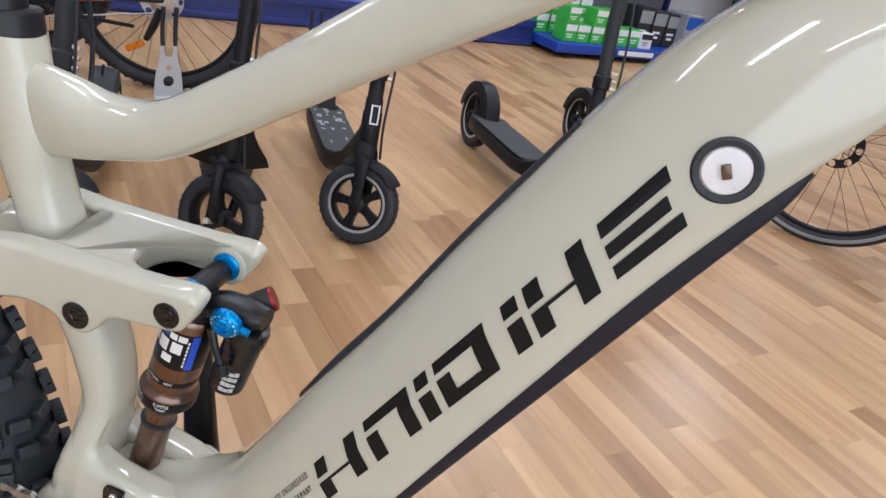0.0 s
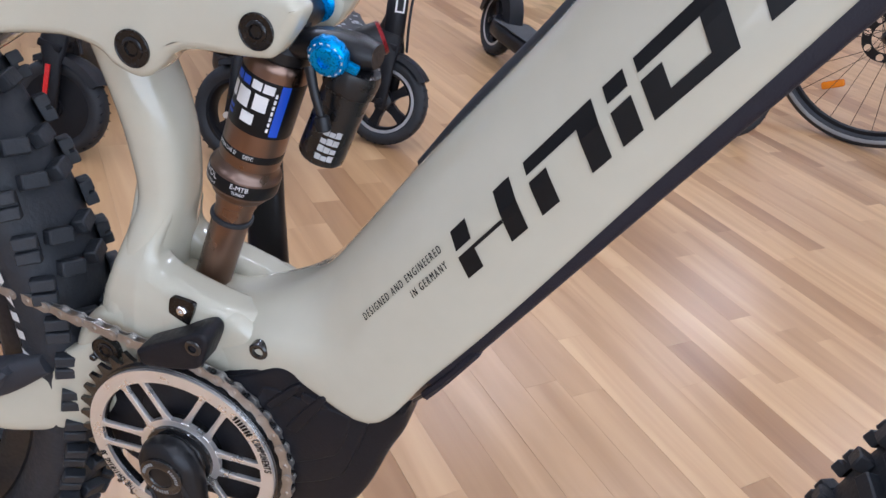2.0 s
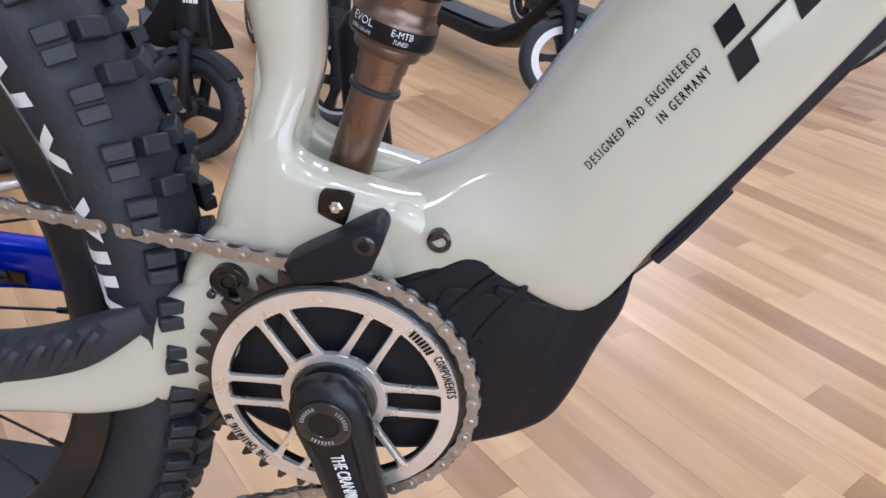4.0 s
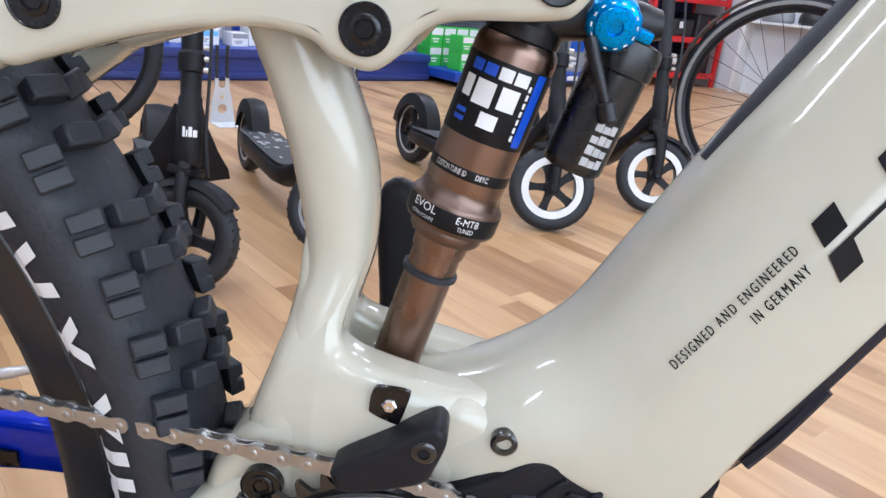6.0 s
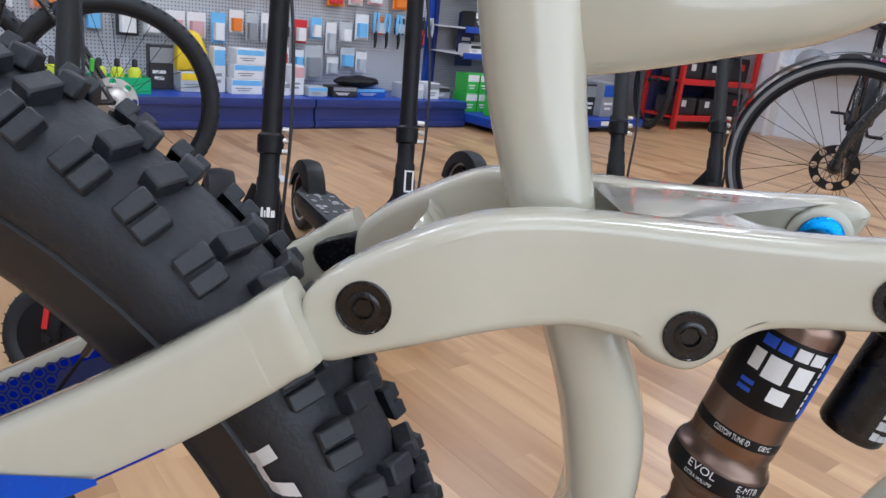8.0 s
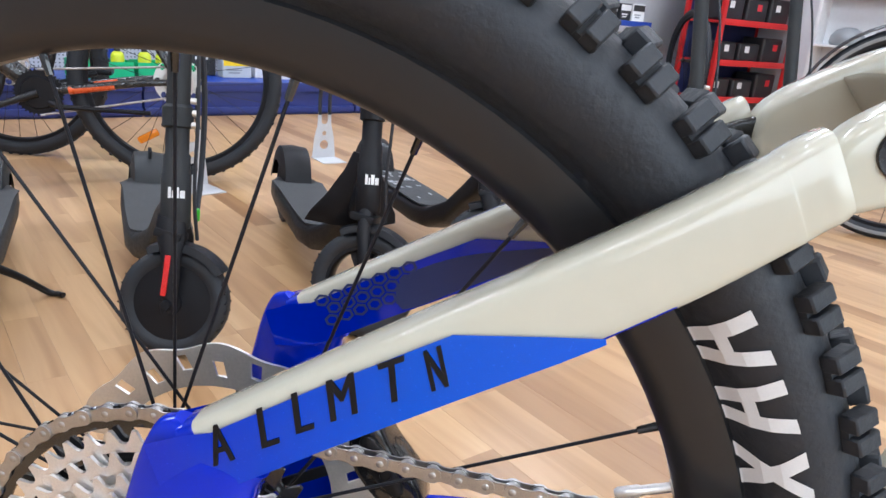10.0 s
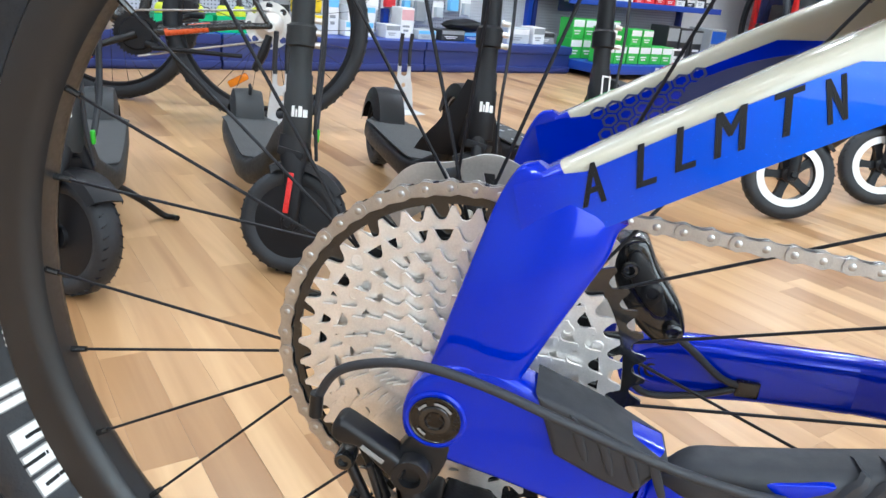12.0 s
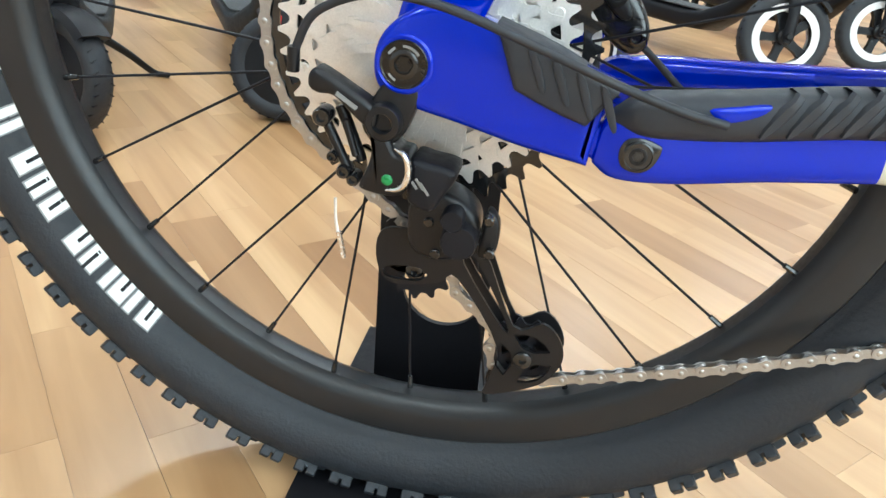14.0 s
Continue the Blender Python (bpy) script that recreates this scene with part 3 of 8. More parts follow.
def decals():
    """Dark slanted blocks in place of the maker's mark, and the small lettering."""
    ux, uz = 0.512, 0.859           # along the tube
    vx, vz = -0.585, 0.811          # the marks lean back

    def at(s, h):
        h = h * (1 + 0.7 * s) - 0.022 * s
        return (0.1755 + ux * s + vx * h, -0.0535, 0.5345 + uz * s + vz * h)

    hh, b = 0.0254, 0.0115
    for kind, s, w in (("gate", 0.0, 0.044), ("arch", 0.0537, 0.0436), ("post", 0.1040, 0.0115), ("box", 0.1214, 0.0434), ("post", 0.1790, 0.0115), ("gate", 0.1958, 0.0425), ("fork", 0.2487, 0.0433)):
        blocks = {"post": [(s, s + b, 0, 0.60), (s, s + b, 0.74, 1)],
                  "gate": [(s, s + b, 0, 0.50), (s, s + b, 0.62, 1), (s + b, s + w - b, 0.42, 0.50), (s + w - b, s + w, 0, 1)],
                  "arch": [(s, s + b, 0, 0.66), (s, s + w - b, 0.78, 1), (s + w - b, s + w, 0, 1)],
                  "box": [(s, s + b, 0, 0.66), (s + b, s + w - b, 0, 0.24), (s, s + w - b, 0.78, 1), (s + w - b, s + w, 0, 1)],
                  "fork": [(s, s + w, 0, 0.24), (s, s + w, 0.76, 1), (s, s + w * 0.9, 0.38, 0.62)]}[kind]
        for s0, s1, h0, h1 in blocks:
            bm = bmesh.new()
            n = max(3, round((s1 - s0) / 0.003))
            rows = [[bm.verts.new(at(s0 + (s1 - s0) * k / n, hh * (h0 + (h1 - h0) * q / 5))) for q in range(6)] for k in range(n + 1)]
            ring_faces(bm, rows, False, (False, False))
            hug(part("mark_block", bm, DECAL, down_tube, "gloss black slanted block of the maker's mark", smooth=0), down_tube, 0.0007)
    for body, x0, z0, wdt in (("DESIGNED AND ENGINEERED", 0.1240, 0.4855, 0.0675), ("IN GERMANY", 0.1497, 0.5122, 0.0290)):
        m = frame2((x0, -0.0535, z0), (0.527, 0, 0.850), (0, -1, 0))
        o = word("lettering", body, 0.0056, m, DECAL, down_tube, width=wdt, shear=0.15, thick=0.0, spacing=1.45, heavy=0.00022)
        hug(o, down_tube, 0.0006)


decals()


def charge_port():
    m = Matrix.Translation((0.3365, -0.0465, 0.8095)) @ Y90
    bm = bmesh.new()
    lathe(bm, [(0.0150, -0.006), (0.0158, 0.0004), (0.0145, 0.0016), (0.0118, 0.0012), (0.0112, -0.003)], m, 36, (True, False))
    ring = part("charge_port", bm, RUBBER_SOFT, bike, "round key cover with black rubber rim")
    bm = bmesh.new()
    lathe(bm, [(0.0114, -0.003), (0.0114, 0.0004), (0.0106, 0.0012), (0.0022, 0.0012), (0.0022, -0.002)], m, 36)
    part("cap", bm, material("satin_white_cap", (0.68, 0.67, 0.68), 0.35, 0.3, vary=0.05), ring)
    bm = bmesh.new()
    box(bm, 0.0045, 0.007, 0.003, m @ Matrix.Translation((0, 0, 0.0002)) @ Matrix.Rotation(0.4, 4, "Z"), 0.0008)
    part("keyhole", bm, BRONZE_DARK, ring)


charge_port()


def covers():
    # battery cover under the down tube
    bm = bmesh.new()
    loft_pairs(bm, [
        (0.1340, 0.4380, 0.1580, 0.4240, 0.0360, 0), (0.1508, 0.4666, 0.1748, 0.4526, 0.0435, 0), (0.1805, 0.5200, 0.2045, 0.5060, 0.0455, 0), (0.2367, 0.6200, 0.2607, 0.6060, 0.0455, 0), (0.2815, 0.6980, 0.3055, 0.6840, 0.0450, 0), (0.3190, 0.7630, 0.3430, 0.7490, 0.0430, 0), (0.3450, 0.8060, 0.3690, 0.7920, 0.0400, 0), (0.3540, 0.8260, 0.3780, 0.8120, 0.0340, 0)],
        seg=28, steps=5, power=5.0)
    cover = part("battery_cover", bm, GUARD, bike, "dark grey plastic battery cover")
    bm = bmesh.new()
    loft_pairs(bm, [(0.1600, 0.4450, 0.1665, 0.4400, 0.0445, 0), (0.1700, 0.4600, 0.1760, 0.4570, 0.0462, 0), (0.184, 0.486, 0.1905, 0.483, 0.0460, 0)], seg=16, steps=4, power=5)
    part("latch", bm, GUARD, cover)
    # motor cover
    outline = smooth_outline([(-0.030, 0.392), (0.025, 0.406), (0.053, 0.4240), (0.071, 0.4365), (0.084, 0.4360), (0.105, 0.4290), (0.1320, 0.4180, 1), (0.1560, 0.4330, 1), (0.1550, 0.4100), (0.1470, 0.3860), (0.1370, 0.3490), (0.1240, 0.3265), (0.0880, 0.3055), (0.0400, 0.2920), (-0.0100, 0.2900), (-0.050, 0.306), (-0.062, 0.345)], 4)
    bm = bmesh.new()
    plate(bm, outline, -0.0430, 0.0430, 0.006, 4)
    motor = part("motor_cover", bm, BLACK_PLASTIC, bike, "matt black plastic motor cover")
    # side shell that stands proud inside the wide rim, and the sunk-edged panel on it
    bm = bmesh.new()
    plate(bm, smooth_outline([(-0.020, 0.392), (0.030, 0.4060), (0.056, 0.4200), (0.072, 0.4310), (0.086, 0.4310), (0.108, 0.4235), (0.1290, 0.4130), (0.1325, 0.4080), (0.1240, 0.3680), (0.1160, 0.3530), (0.0880, 0.3350), (0.0400, 0.3180), (-0.020, 0.3120)], 4), -0.0455, -0.038, 0.0022, 3)
    shell = part("side_shell", bm, BLACK_PLASTIC, motor)
    bm = bmesh.new()
    plate(bm, smooth_outline([(0.0600, 0.4060), (0.0720, 0.4140), (0.0920, 0.4130), (0.1130, 0.4120), (0.1215, 0.4080), (0.1170, 0.3800), (0.1080, 0.3700), (0.0860, 0.3560), (0.0600, 0.3520)], 4), -0.0468, -0.042, 0.0013, 3)
    part("raised_panel", bm, BLACK_PLASTIC, shell)
    for x0, z0, x1, z1 in ((0.0860, 0.4225, 0.0690, 0.4010), (0.1020, 0.4180, 0.0845, 0.3870)):
        dx, dz = (z0 - z1) * 0.075, (x1 - x0) * 0.075
        bm = bmesh.new()
        plate(bm, smooth_outline([(x0 - dx, z0 - dz), (x0 + dx, z0 + dz), (x1 + dx * 1.5, z1 + dz * 1.5), (x1 + (x1 - x0) * 0.06, z1 + (z1 - z0) * 0.06), (x1 - dx * 1.5, z1 - dz * 1.5)], 3), -0.0482, -0.043, 0.0014, 3)
        part("cooling_fin", bm, BLACK_PLASTIC, shell)
    bm = bmesh.new()
    plate(bm, smooth_outline([(0.0900, 0.4190), (0.1060, 0.4150), (0.1050, 0.4110), (0.0900, 0.4120)], 3), -0.0474, -0.043, 0.0012, 2)
    part("vent_bar", bm, BLACK_PLASTIC, shell)
    bm = bmesh.new()
    plate(bm, smooth_outline([(0.1330, 0.4195), (0.1565, 0.4345), (0.1690, 0.4560), (0.1560, 0.4500), (0.1440, 0.4320)], 3), -0.0425, 0.0425, 0.004)
    # dark underside; the floor's brown reflection is put into its colour
    part("end_cover", bm, material("bronze_grey_plastic", (0.09, 0.06, 0.045), 0.35, 0.2), bike)


covers()


# rocker link --------------------------------------------------------------
def rocker():
    outline = smooth_outline([
        (-0.161, 0.592), (-0.158, 0.606), (-0.141, 0.620), (-0.107, 0.638), (-0.084, 0.643), (-0.052, 0.6445), (-0.010, 0.6445), (0.030, 0.6455), (0.060, 0.6474), (0.0685, 0.6453),
        (0.0710, 0.6390), (0.0605, 0.6195), (0.050, 0.6145), (0.016, 0.6110), (0.0040, 0.6060), (-0.0045, 0.5965), (-0.015, 0.5895), (-0.0295, 0.5925), (-0.0380, 0.5985), (-0.0520, 0.6010),
        (-0.068, 0.6005), (-0.098, 0.5950), (-0.134, 0.5830), (-0.149, 0.5780), (-0.158, 0.5815)], 4)

    def flare(p):
        f = max(0.0, min(1.0, (-0.055 - p.x) / 0.06))
        return -0.0105 * f * f * (3 - 2 * f)

    link = new("rocker_link")
    link.parent = bike
    link.location = (0.0015, 0, 0.0035)
    bm = bmesh.new()
    plate(bm, outline, -0.0465, -0.0265, 0.0052, 5, flare)
    part("side_plate", bm, CREAM, link)
    bm = bmesh.new()
    plate(bm, outline, 0.0265, 0.0465, 0.0052, 5, lambda p: -flare(p))
    part("side_plate", bm, CREAM, link)
    bm = bmesh.new()
    loft_pairs(bm, [(-0.126, 0.6235, -0.112, 0.6060, 0.0075, -0.040), (-0.124, 0.6270, -0.108, 0.6085, 0.0085, -0.022), (-0.122, 0.6280, -0.106, 0.6095, 0.0085, 0.0), (-0.124, 0.6270, -0.108, 0.6085, 0.0085, 0.022), (-0.126, 0.6235, -0.112, 0.6060, 0.0075, 0.040)], seg=16, steps=5)
    part("bridge", bm, CREAM, link)
    bm = bmesh.new()
    # deck between the side plates, cut out round the seat tube and the shock's eye
    half = [(0.0030, 0.0), (0.0075, 0.0165), (0.0190, 0.0245), (0.0340, 0.0268), (0.0600, 0.0275), (0.0580, 0.0400), (0.0, 0.0400), (-0.0750, 0.0400), (-0.0700, 0.0310), (-0.0540, 0.0262), (-0.0445, 0.0165), (-0.0405, 0.0)]
    plate(bm, smooth_outline(half + [(x, -y) for x, y in reversed(half[1:-1])], 5), 0.6210, 0.6438, 0.0060, 6)
    for v in bm.verts:
        x, up, y = v.co.x, v.co.y, v.co.z
        v.co = (x, -y, up + (0.022 * (x + 0.06) - 0.0008 if up > 0.632 else 0.0))
    part("web", bm, CREAM, link)
    for x, z, y, r in ((-0.1360, 0.6035, -0.0568, 0.0104), (-0.0170, 0.6050, -0.0463, 0.0098), (0.0507, 0.6285, -0.0463, 0.0090)):
        bolt_recess(link, x, y, z, r, depth=0.005)
    bm = bmesh.new()
    rod(bm, (-0.0185, -0.040, 0.605), (-0.0185, 0.040, 0.605), 0.011, seg=20)
    part("pivot_axle", bm, CREAM, link)
    bm = disc_y(0.0497, 0.630, 0.0258, [(0.0150, 0), (0.0148, 0.0006), (0.0138, 0.0012), (0.0108, 0.0014)], 32)
    part("boss", bm, CREAM, link)
    bm = disc_y(0.0497, 0.630, 0.0268, [(0.0105, 0), (0.0105, 0.0035), (0.0085, 0.005), (0.005, 0.005)], 24)
    part("bushing", bm, KNOB_BLUE, link, "blue anodised bushing")
    bm = disc_y(0.0497, 0.630, -0.0220, [(0.0105, -0.004), (0.0105, 0.0), (0.005, 0.001)], 24)
    part("bushing", bm, KNOB_BLUE, link, "blue anodised bushing")


rocker()


STAY_ROWS = [
    (-0.1635, 0.6130, -0.1485, 0.5840, 0.0100, 0.0555), (-0.1675, 0.6108, -0.1520, 0.5800, 0.0112, 0.0556), (-0.1730, 0.6070, -0.1565, 0.5770, 0.0114, 0.0558), (-0.178, 0.6030, -0.1625, 0.5720, 0.0114, 0.0562), (-0.183, 0.5990, -0.167, 0.5685, 0.0115, 0.0566),
    (-0.215, 0.5775, -0.198, 0.5455, 0.0115, 0.0586), (-0.262, 0.5492, -0.244, 0.5162, 0.0115, 0.0617), (-0.302, 0.5260, -0.284, 0.4940, 0.0115, 0.0647),
    (-0.345, 0.5003, -0.325, 0.4720, 0.0115, 0.0680), (-0.388, 0.4740, -0.366, 0.4485, 0.0115, 0.0712), (-0.402, 0.4655, -0.380, 0.4375, 0.0112, 0.0725)]


def stay_middle(x, z):
    """Distance of the stay's middle from the bike's plane."""
    at = [-(0.86 * (r[0] + r[2]) + 0.51 * (r[1] + r[3])) / 2 for r in STAY_ROWS]
    return float(np.interp(-(0.86 * x + 0.51 * z), at, [r[5] for r in STAY_ROWS]))


# rear triangle ------------------------------------------------------------
def stays(side):
    """side -1 is the near, drive side."""
    y = lambda v: side * v
    bm = bmesh.new()
    loft_pairs(bm, [(*r[:5], y(r[5])) for r in STAY_ROWS],
        seg=24, steps=6, power=4.5)
    stay = part("seat_stay", bm, CREAM, bike, "cream and metallic blue seat stay")
    stay.data.materials.append(BLUE)
    for f in stay.data.polygons:
        along = f.center.x * 0.86 + f.center.z * 0.51
        if along < -0.099 or (along < 0.0985 and f.normal.x * 0.5 - f.normal.z * 0.86 > 0.42):
            f.material_index = 1
    # tongue between stay and rocker
    bm = bmesh.new()
    plate(bm, smooth_outline([(-0.180, 0.595), (-0.150, 0.607), (-0.135, 0.604), (-0.135, 0.590), (-0.150, 0.585), (-0.172, 0.580)], 4), y(0.040), y(0.053), 0.002)
    part("pivot_tongue", bm, SOCKET, stay)
    # blue strut from the stay down to the axle
    bm = bmesh.new()
    loft_pairs(bm, [(-0.4040, 0.4690, -0.3620, 0.4470, 0.0108, y(0.0722)), (-0.4120, 0.4655, -0.3655, 0.4430, 0.0116, y(0.0735)), (-0.4195, 0.4500, -0.3685, 0.4310, 0.0122, y(0.0755)), (-0.4265, 0.4250, -0.3775, 0.4130, 0.0124, y(0.0780)), (-0.4345, 0.3950, -0.3885, 0.3900, 0.0122, y(0.0795)), (-0.4420, 0.3650, -0.4000, 0.3640, 0.0118, y(0.0805)), (-0.4490, 0.3400, -0.4110, 0.3400, 0.0115, y(0.081))], seg=32, steps=5, power=4.0, crease=(0.05, 0.62, False))
    part("strut", bm, BLUE, stay, "metallic blue strut")
    # blue fields on the outer and the inner face
    def lean(p):
        return side * stay_middle(p.x, p.y)
    tops = [(-0.4130, 0.4600), (-0.3970, 0.4665), (-0.3840, 0.4695), (-0.3400, 0.4955), (-0.3000, 0.5175), (-0.2890, 0.5235), (-0.2500, 0.5268), (-0.2270, 0.5285)]
    bots = [(-0.4060, 0.4380), (-0.3870, 0.4400), (-0.3740, 0.4455), (-0.3350, 0.4680), (-0.2970, 0.4890), (-0.2870, 0.4945), (-0.2470, 0.5160), (-0.2268, 0.5278)]
    # the outer field's lighter blue carries the painted window sheen
    for off, mt in ((1, BLUE_SHEEN), (-1, BLUE)):
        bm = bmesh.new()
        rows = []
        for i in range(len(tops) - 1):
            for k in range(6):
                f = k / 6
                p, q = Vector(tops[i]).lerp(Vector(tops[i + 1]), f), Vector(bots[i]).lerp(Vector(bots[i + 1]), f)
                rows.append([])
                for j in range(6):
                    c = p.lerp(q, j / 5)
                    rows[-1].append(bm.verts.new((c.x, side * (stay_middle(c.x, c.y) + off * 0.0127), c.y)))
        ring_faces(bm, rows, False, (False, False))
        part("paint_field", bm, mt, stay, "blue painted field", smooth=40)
    if side > 0:
        # honeycomb print on the inner face
        bm = bmesh.new()
        net = smooth_outline([(-0.3300, 0.4930), (-0.3000, 0.5105), (-0.2650, 0.5200), (-0.2300, 0.5265), (-0.2600, 0.5110), (-0.2950, 0.4920), (-0.3280, 0.4740)], 3)
        plate(bm, net, -0.0122, -0.0131, 0, 3, lean)
        part("dark_print", bm, NAVY, stay, smooth=20)
        e1, e2 = Vector((0.873, 0.488)), Vector((-0.488, 0.873))
        for row in range(3):
            for k in range(7):
                c = Vector((-0.3705, 0.4605)) + e1 * (0.0098 * k + 0.0049 * (row % 2)) + e2 * 0.0068 * row
                hexa = [(0.0050 * math.cos(math.pi / 3 * q + 0.52), 0.0040 * math.sin(math.pi / 3 * q + 0.52)) for q in range(6)]
                bm = bmesh.new()
                holed(bm, [tuple(c + e1 * q + e2 * w) for q, w in hexa], [[tuple(c + e1 * q * 0.66 + e2 * w * 0.62) for q, w in hexa]], -0.0129, -0.0132)
                for v in bm.verts:
                    v.co.y += stay_middle(v.co.x, v.co.z)
                part("print_cell", bm, NAVY, stay, smooth=0)
    # dropout: boss round the axle and arm to the chain stay pivot
    bm = bmesh.new()
    plate(bm, smooth_outline([(-0.4520, 0.343), (-0.4475, 0.358), (-0.4330, 0.3705), (-0.412, 0.3750), (-0.384, 0.3650), (-0.350, 0.3535), (-0.3290, 0.3465, 1), (-0.3335, 0.3260), (-0.3365, 0.3020, 1), (-0.372, 0.3080), (-0.404, 0.3155), (-0.432, 0.3215), (-0.4480, 0.3290)], 4), y(0.070), y(0.0925), 0.005, 4)
    drop = part("dropout", bm, BLUE, bike, "metallic blue dropout")
    if side < 0:
        end = bolt_recess(drop, AX, -0.0928, AZ - 0.001, 0.0125, "axle_end", GLOSS_BLACK, depth=0.003)
        bm = disc_y(AX, AZ - 0.001, -0.0925, [(0.0150, -0.003), (0.0152, 0.0008), (0.0140, 0.0014), (0.0126, 0.0008)], 36)
        part("axle_rim", bm, BLUE, drop)
        for a0, a1 in ((35, 95), (120, 150), (215, 245)):
            bm = bmesh.new()
            rows = [[bm.verts.new((AX + r * math.cos(radians(a0 + (a1 - a0) * k / 6)), -0.0943, AZ - 0.001 + r * math.sin(radians(a0 + (a1 - a0) * k / 6)))) for r in (0.0085, 0.0098)] for k in range(7)]
            ring_faces(bm, rows, False, (False, False))
            part("print_arc", bm, GREY_PRINT, drop, smooth=0)
    else:
        bm = disc_y(AX, AZ, 0.0925, [(0.010, -0.006), (0.010, 0.0), (0.004, 0.001)], 18)
        part("axle_end", bm, GLOSS_BLACK, drop)
        # round pivot boss on the inner side with its sunk bolt
        bm = disc_y(-0.3140, 0.3060, 0.0680, [(0.0225, -0.012), (0.0225, 0.0), (0.0215, 0.0010), (0.0100, 0.0010)], 40)
        part("pivot_boss", bm, BLUE, drop)
        bolt_recess(drop, -0.3140, 0.0672, 0.3060, 0.0092, depth=0.003, mat=BLACK_METAL)
    # chain stay
    bm = bmesh.new()
    rows = [(-0.3420, 0.3200, -0.3420, 0.3080, 0.0050, y(0.0790)), (-0.3325, 0.3230, -0.3345, 0.3040, 0.0065, y(0.0780)), (-0.3300, 0.3270, -0.3325, 0.3010, 0.0092, y(0.0765)), (-0.3180, 0.3345, -0.3200, 0.2945, 0.0105, y(0.0765)), (-0.290, 0.3395, -0.290, 0.2955, 0.011, y(0.075)), (-0.245, 0.3420, -0.243, 0.3025, 0.011, y(0.072)), (-0.193, 0.3460, -0.191, 0.3075, 0.0112, y(0.067))]
    drop_z = 0.0 if side < 0 else 0.008
    rows = [(r[0], r[1] - drop_z, r[2], r[3] - drop_z, r[4], r[5]) for r in rows]
    loft_pairs(bm, rows, seg=24, steps=5, power=4)
    cs = part("chain_stay", bm, BLUE, bike, "metallic blue rear half of the chain stay")
    bm = bmesh.new()
    loft_pairs(bm, [rows[-1], (-0.1639, 0.3417, -0.1629, 0.3035, 0.0115, y(0.0570)), (-0.1359, 0.3485, -0.1287, 0.2985, 0.0120, y(0.0455)), (-0.0979, 0.3744, -0.0863, 0.3085, 0.0120, y(0.0350)), (-0.0624, 0.4017, -0.0456, 0.3336, 0.0115, y(0.0320)), (-0.0477, 0.4049, -0.0309, 0.3567, 0.0105, y(0.0310))], seg=24, steps=5, power=3.4)
    part("chain_stay_front", bm, CREAM if side < 0 else BLUE, cs, "glossy cream front half of the chain stay" if side < 0 else "")
    if side < 0:
        bm = bmesh.new()
        plate(bm, smooth_outline([(-0.3215, 0.3110), (-0.3190, 0.3185), (-0.3115, 0.3205), (-0.3020, 0.3180), (-0.3000, 0.3150), (-0.3030, 0.3060), (-0.3095, 0.3015), (-0.3185, 0.3035)], 4), -0.0878, -0.082, 0.0012, 2)
        part("pivot_plate", bm, GLOSS_BLACK, cs)
        bolt_recess(cs, -0.3115, -0.0880, 0.3110, 0.0078, depth=0.003, mat=BLACK_METAL)
        bm = disc_y(-0.3115, 0.3110, -0.0886, [(0.0080, -0.001), (0.0080, 0.0008), (0.0072, 0.0012), (0.0068, 0.0004)], 28)
        part("pivot_rim", bm, GLOSS_BLACK, cs)
        bolt_recess(cs, -0.0518, -0.0436, 0.3975, 0.0100, depth=0.004)
        bm = disc_y(-0.0612, 0.3890, -0.0440, [(0.0026, -0.004), (0.0026, 0.002), (0.0018, 0.0028)], 12)
        part("stop_pin", bm, GLOSS_BLACK, cs)
    return stay


near_stay = stays(-1)
far_stay = stays(1)


def stay_lettering():
    """The model's letters stand upright on a line that climbs with the stay."""
    for x, z, ch, wide in ((-0.3805, 0.4495, "A", 0.0096), (-0.3615, 0.4598, "L", 0.0082), (-0.3475, 0.4682, "L", 0.0082), (-0.3335, 0.4755, "M", 0.0168), (-0.3125, 0.4855, "T", 0.0118), (-0.2935, 0.4938, "N", 0.0098)):
        q = Vector((x, -stay_middle(x + 0.004, z + 0.010) - 0.0136, z))
        word("letter", ch, 0.0252, frame2(q, Vector((0.892, 0.068, 0.451)), (0, -1, 0)), DECAL, near_stay, width=wide, shear=0.46, heavy=0.0009)


stay_lettering()


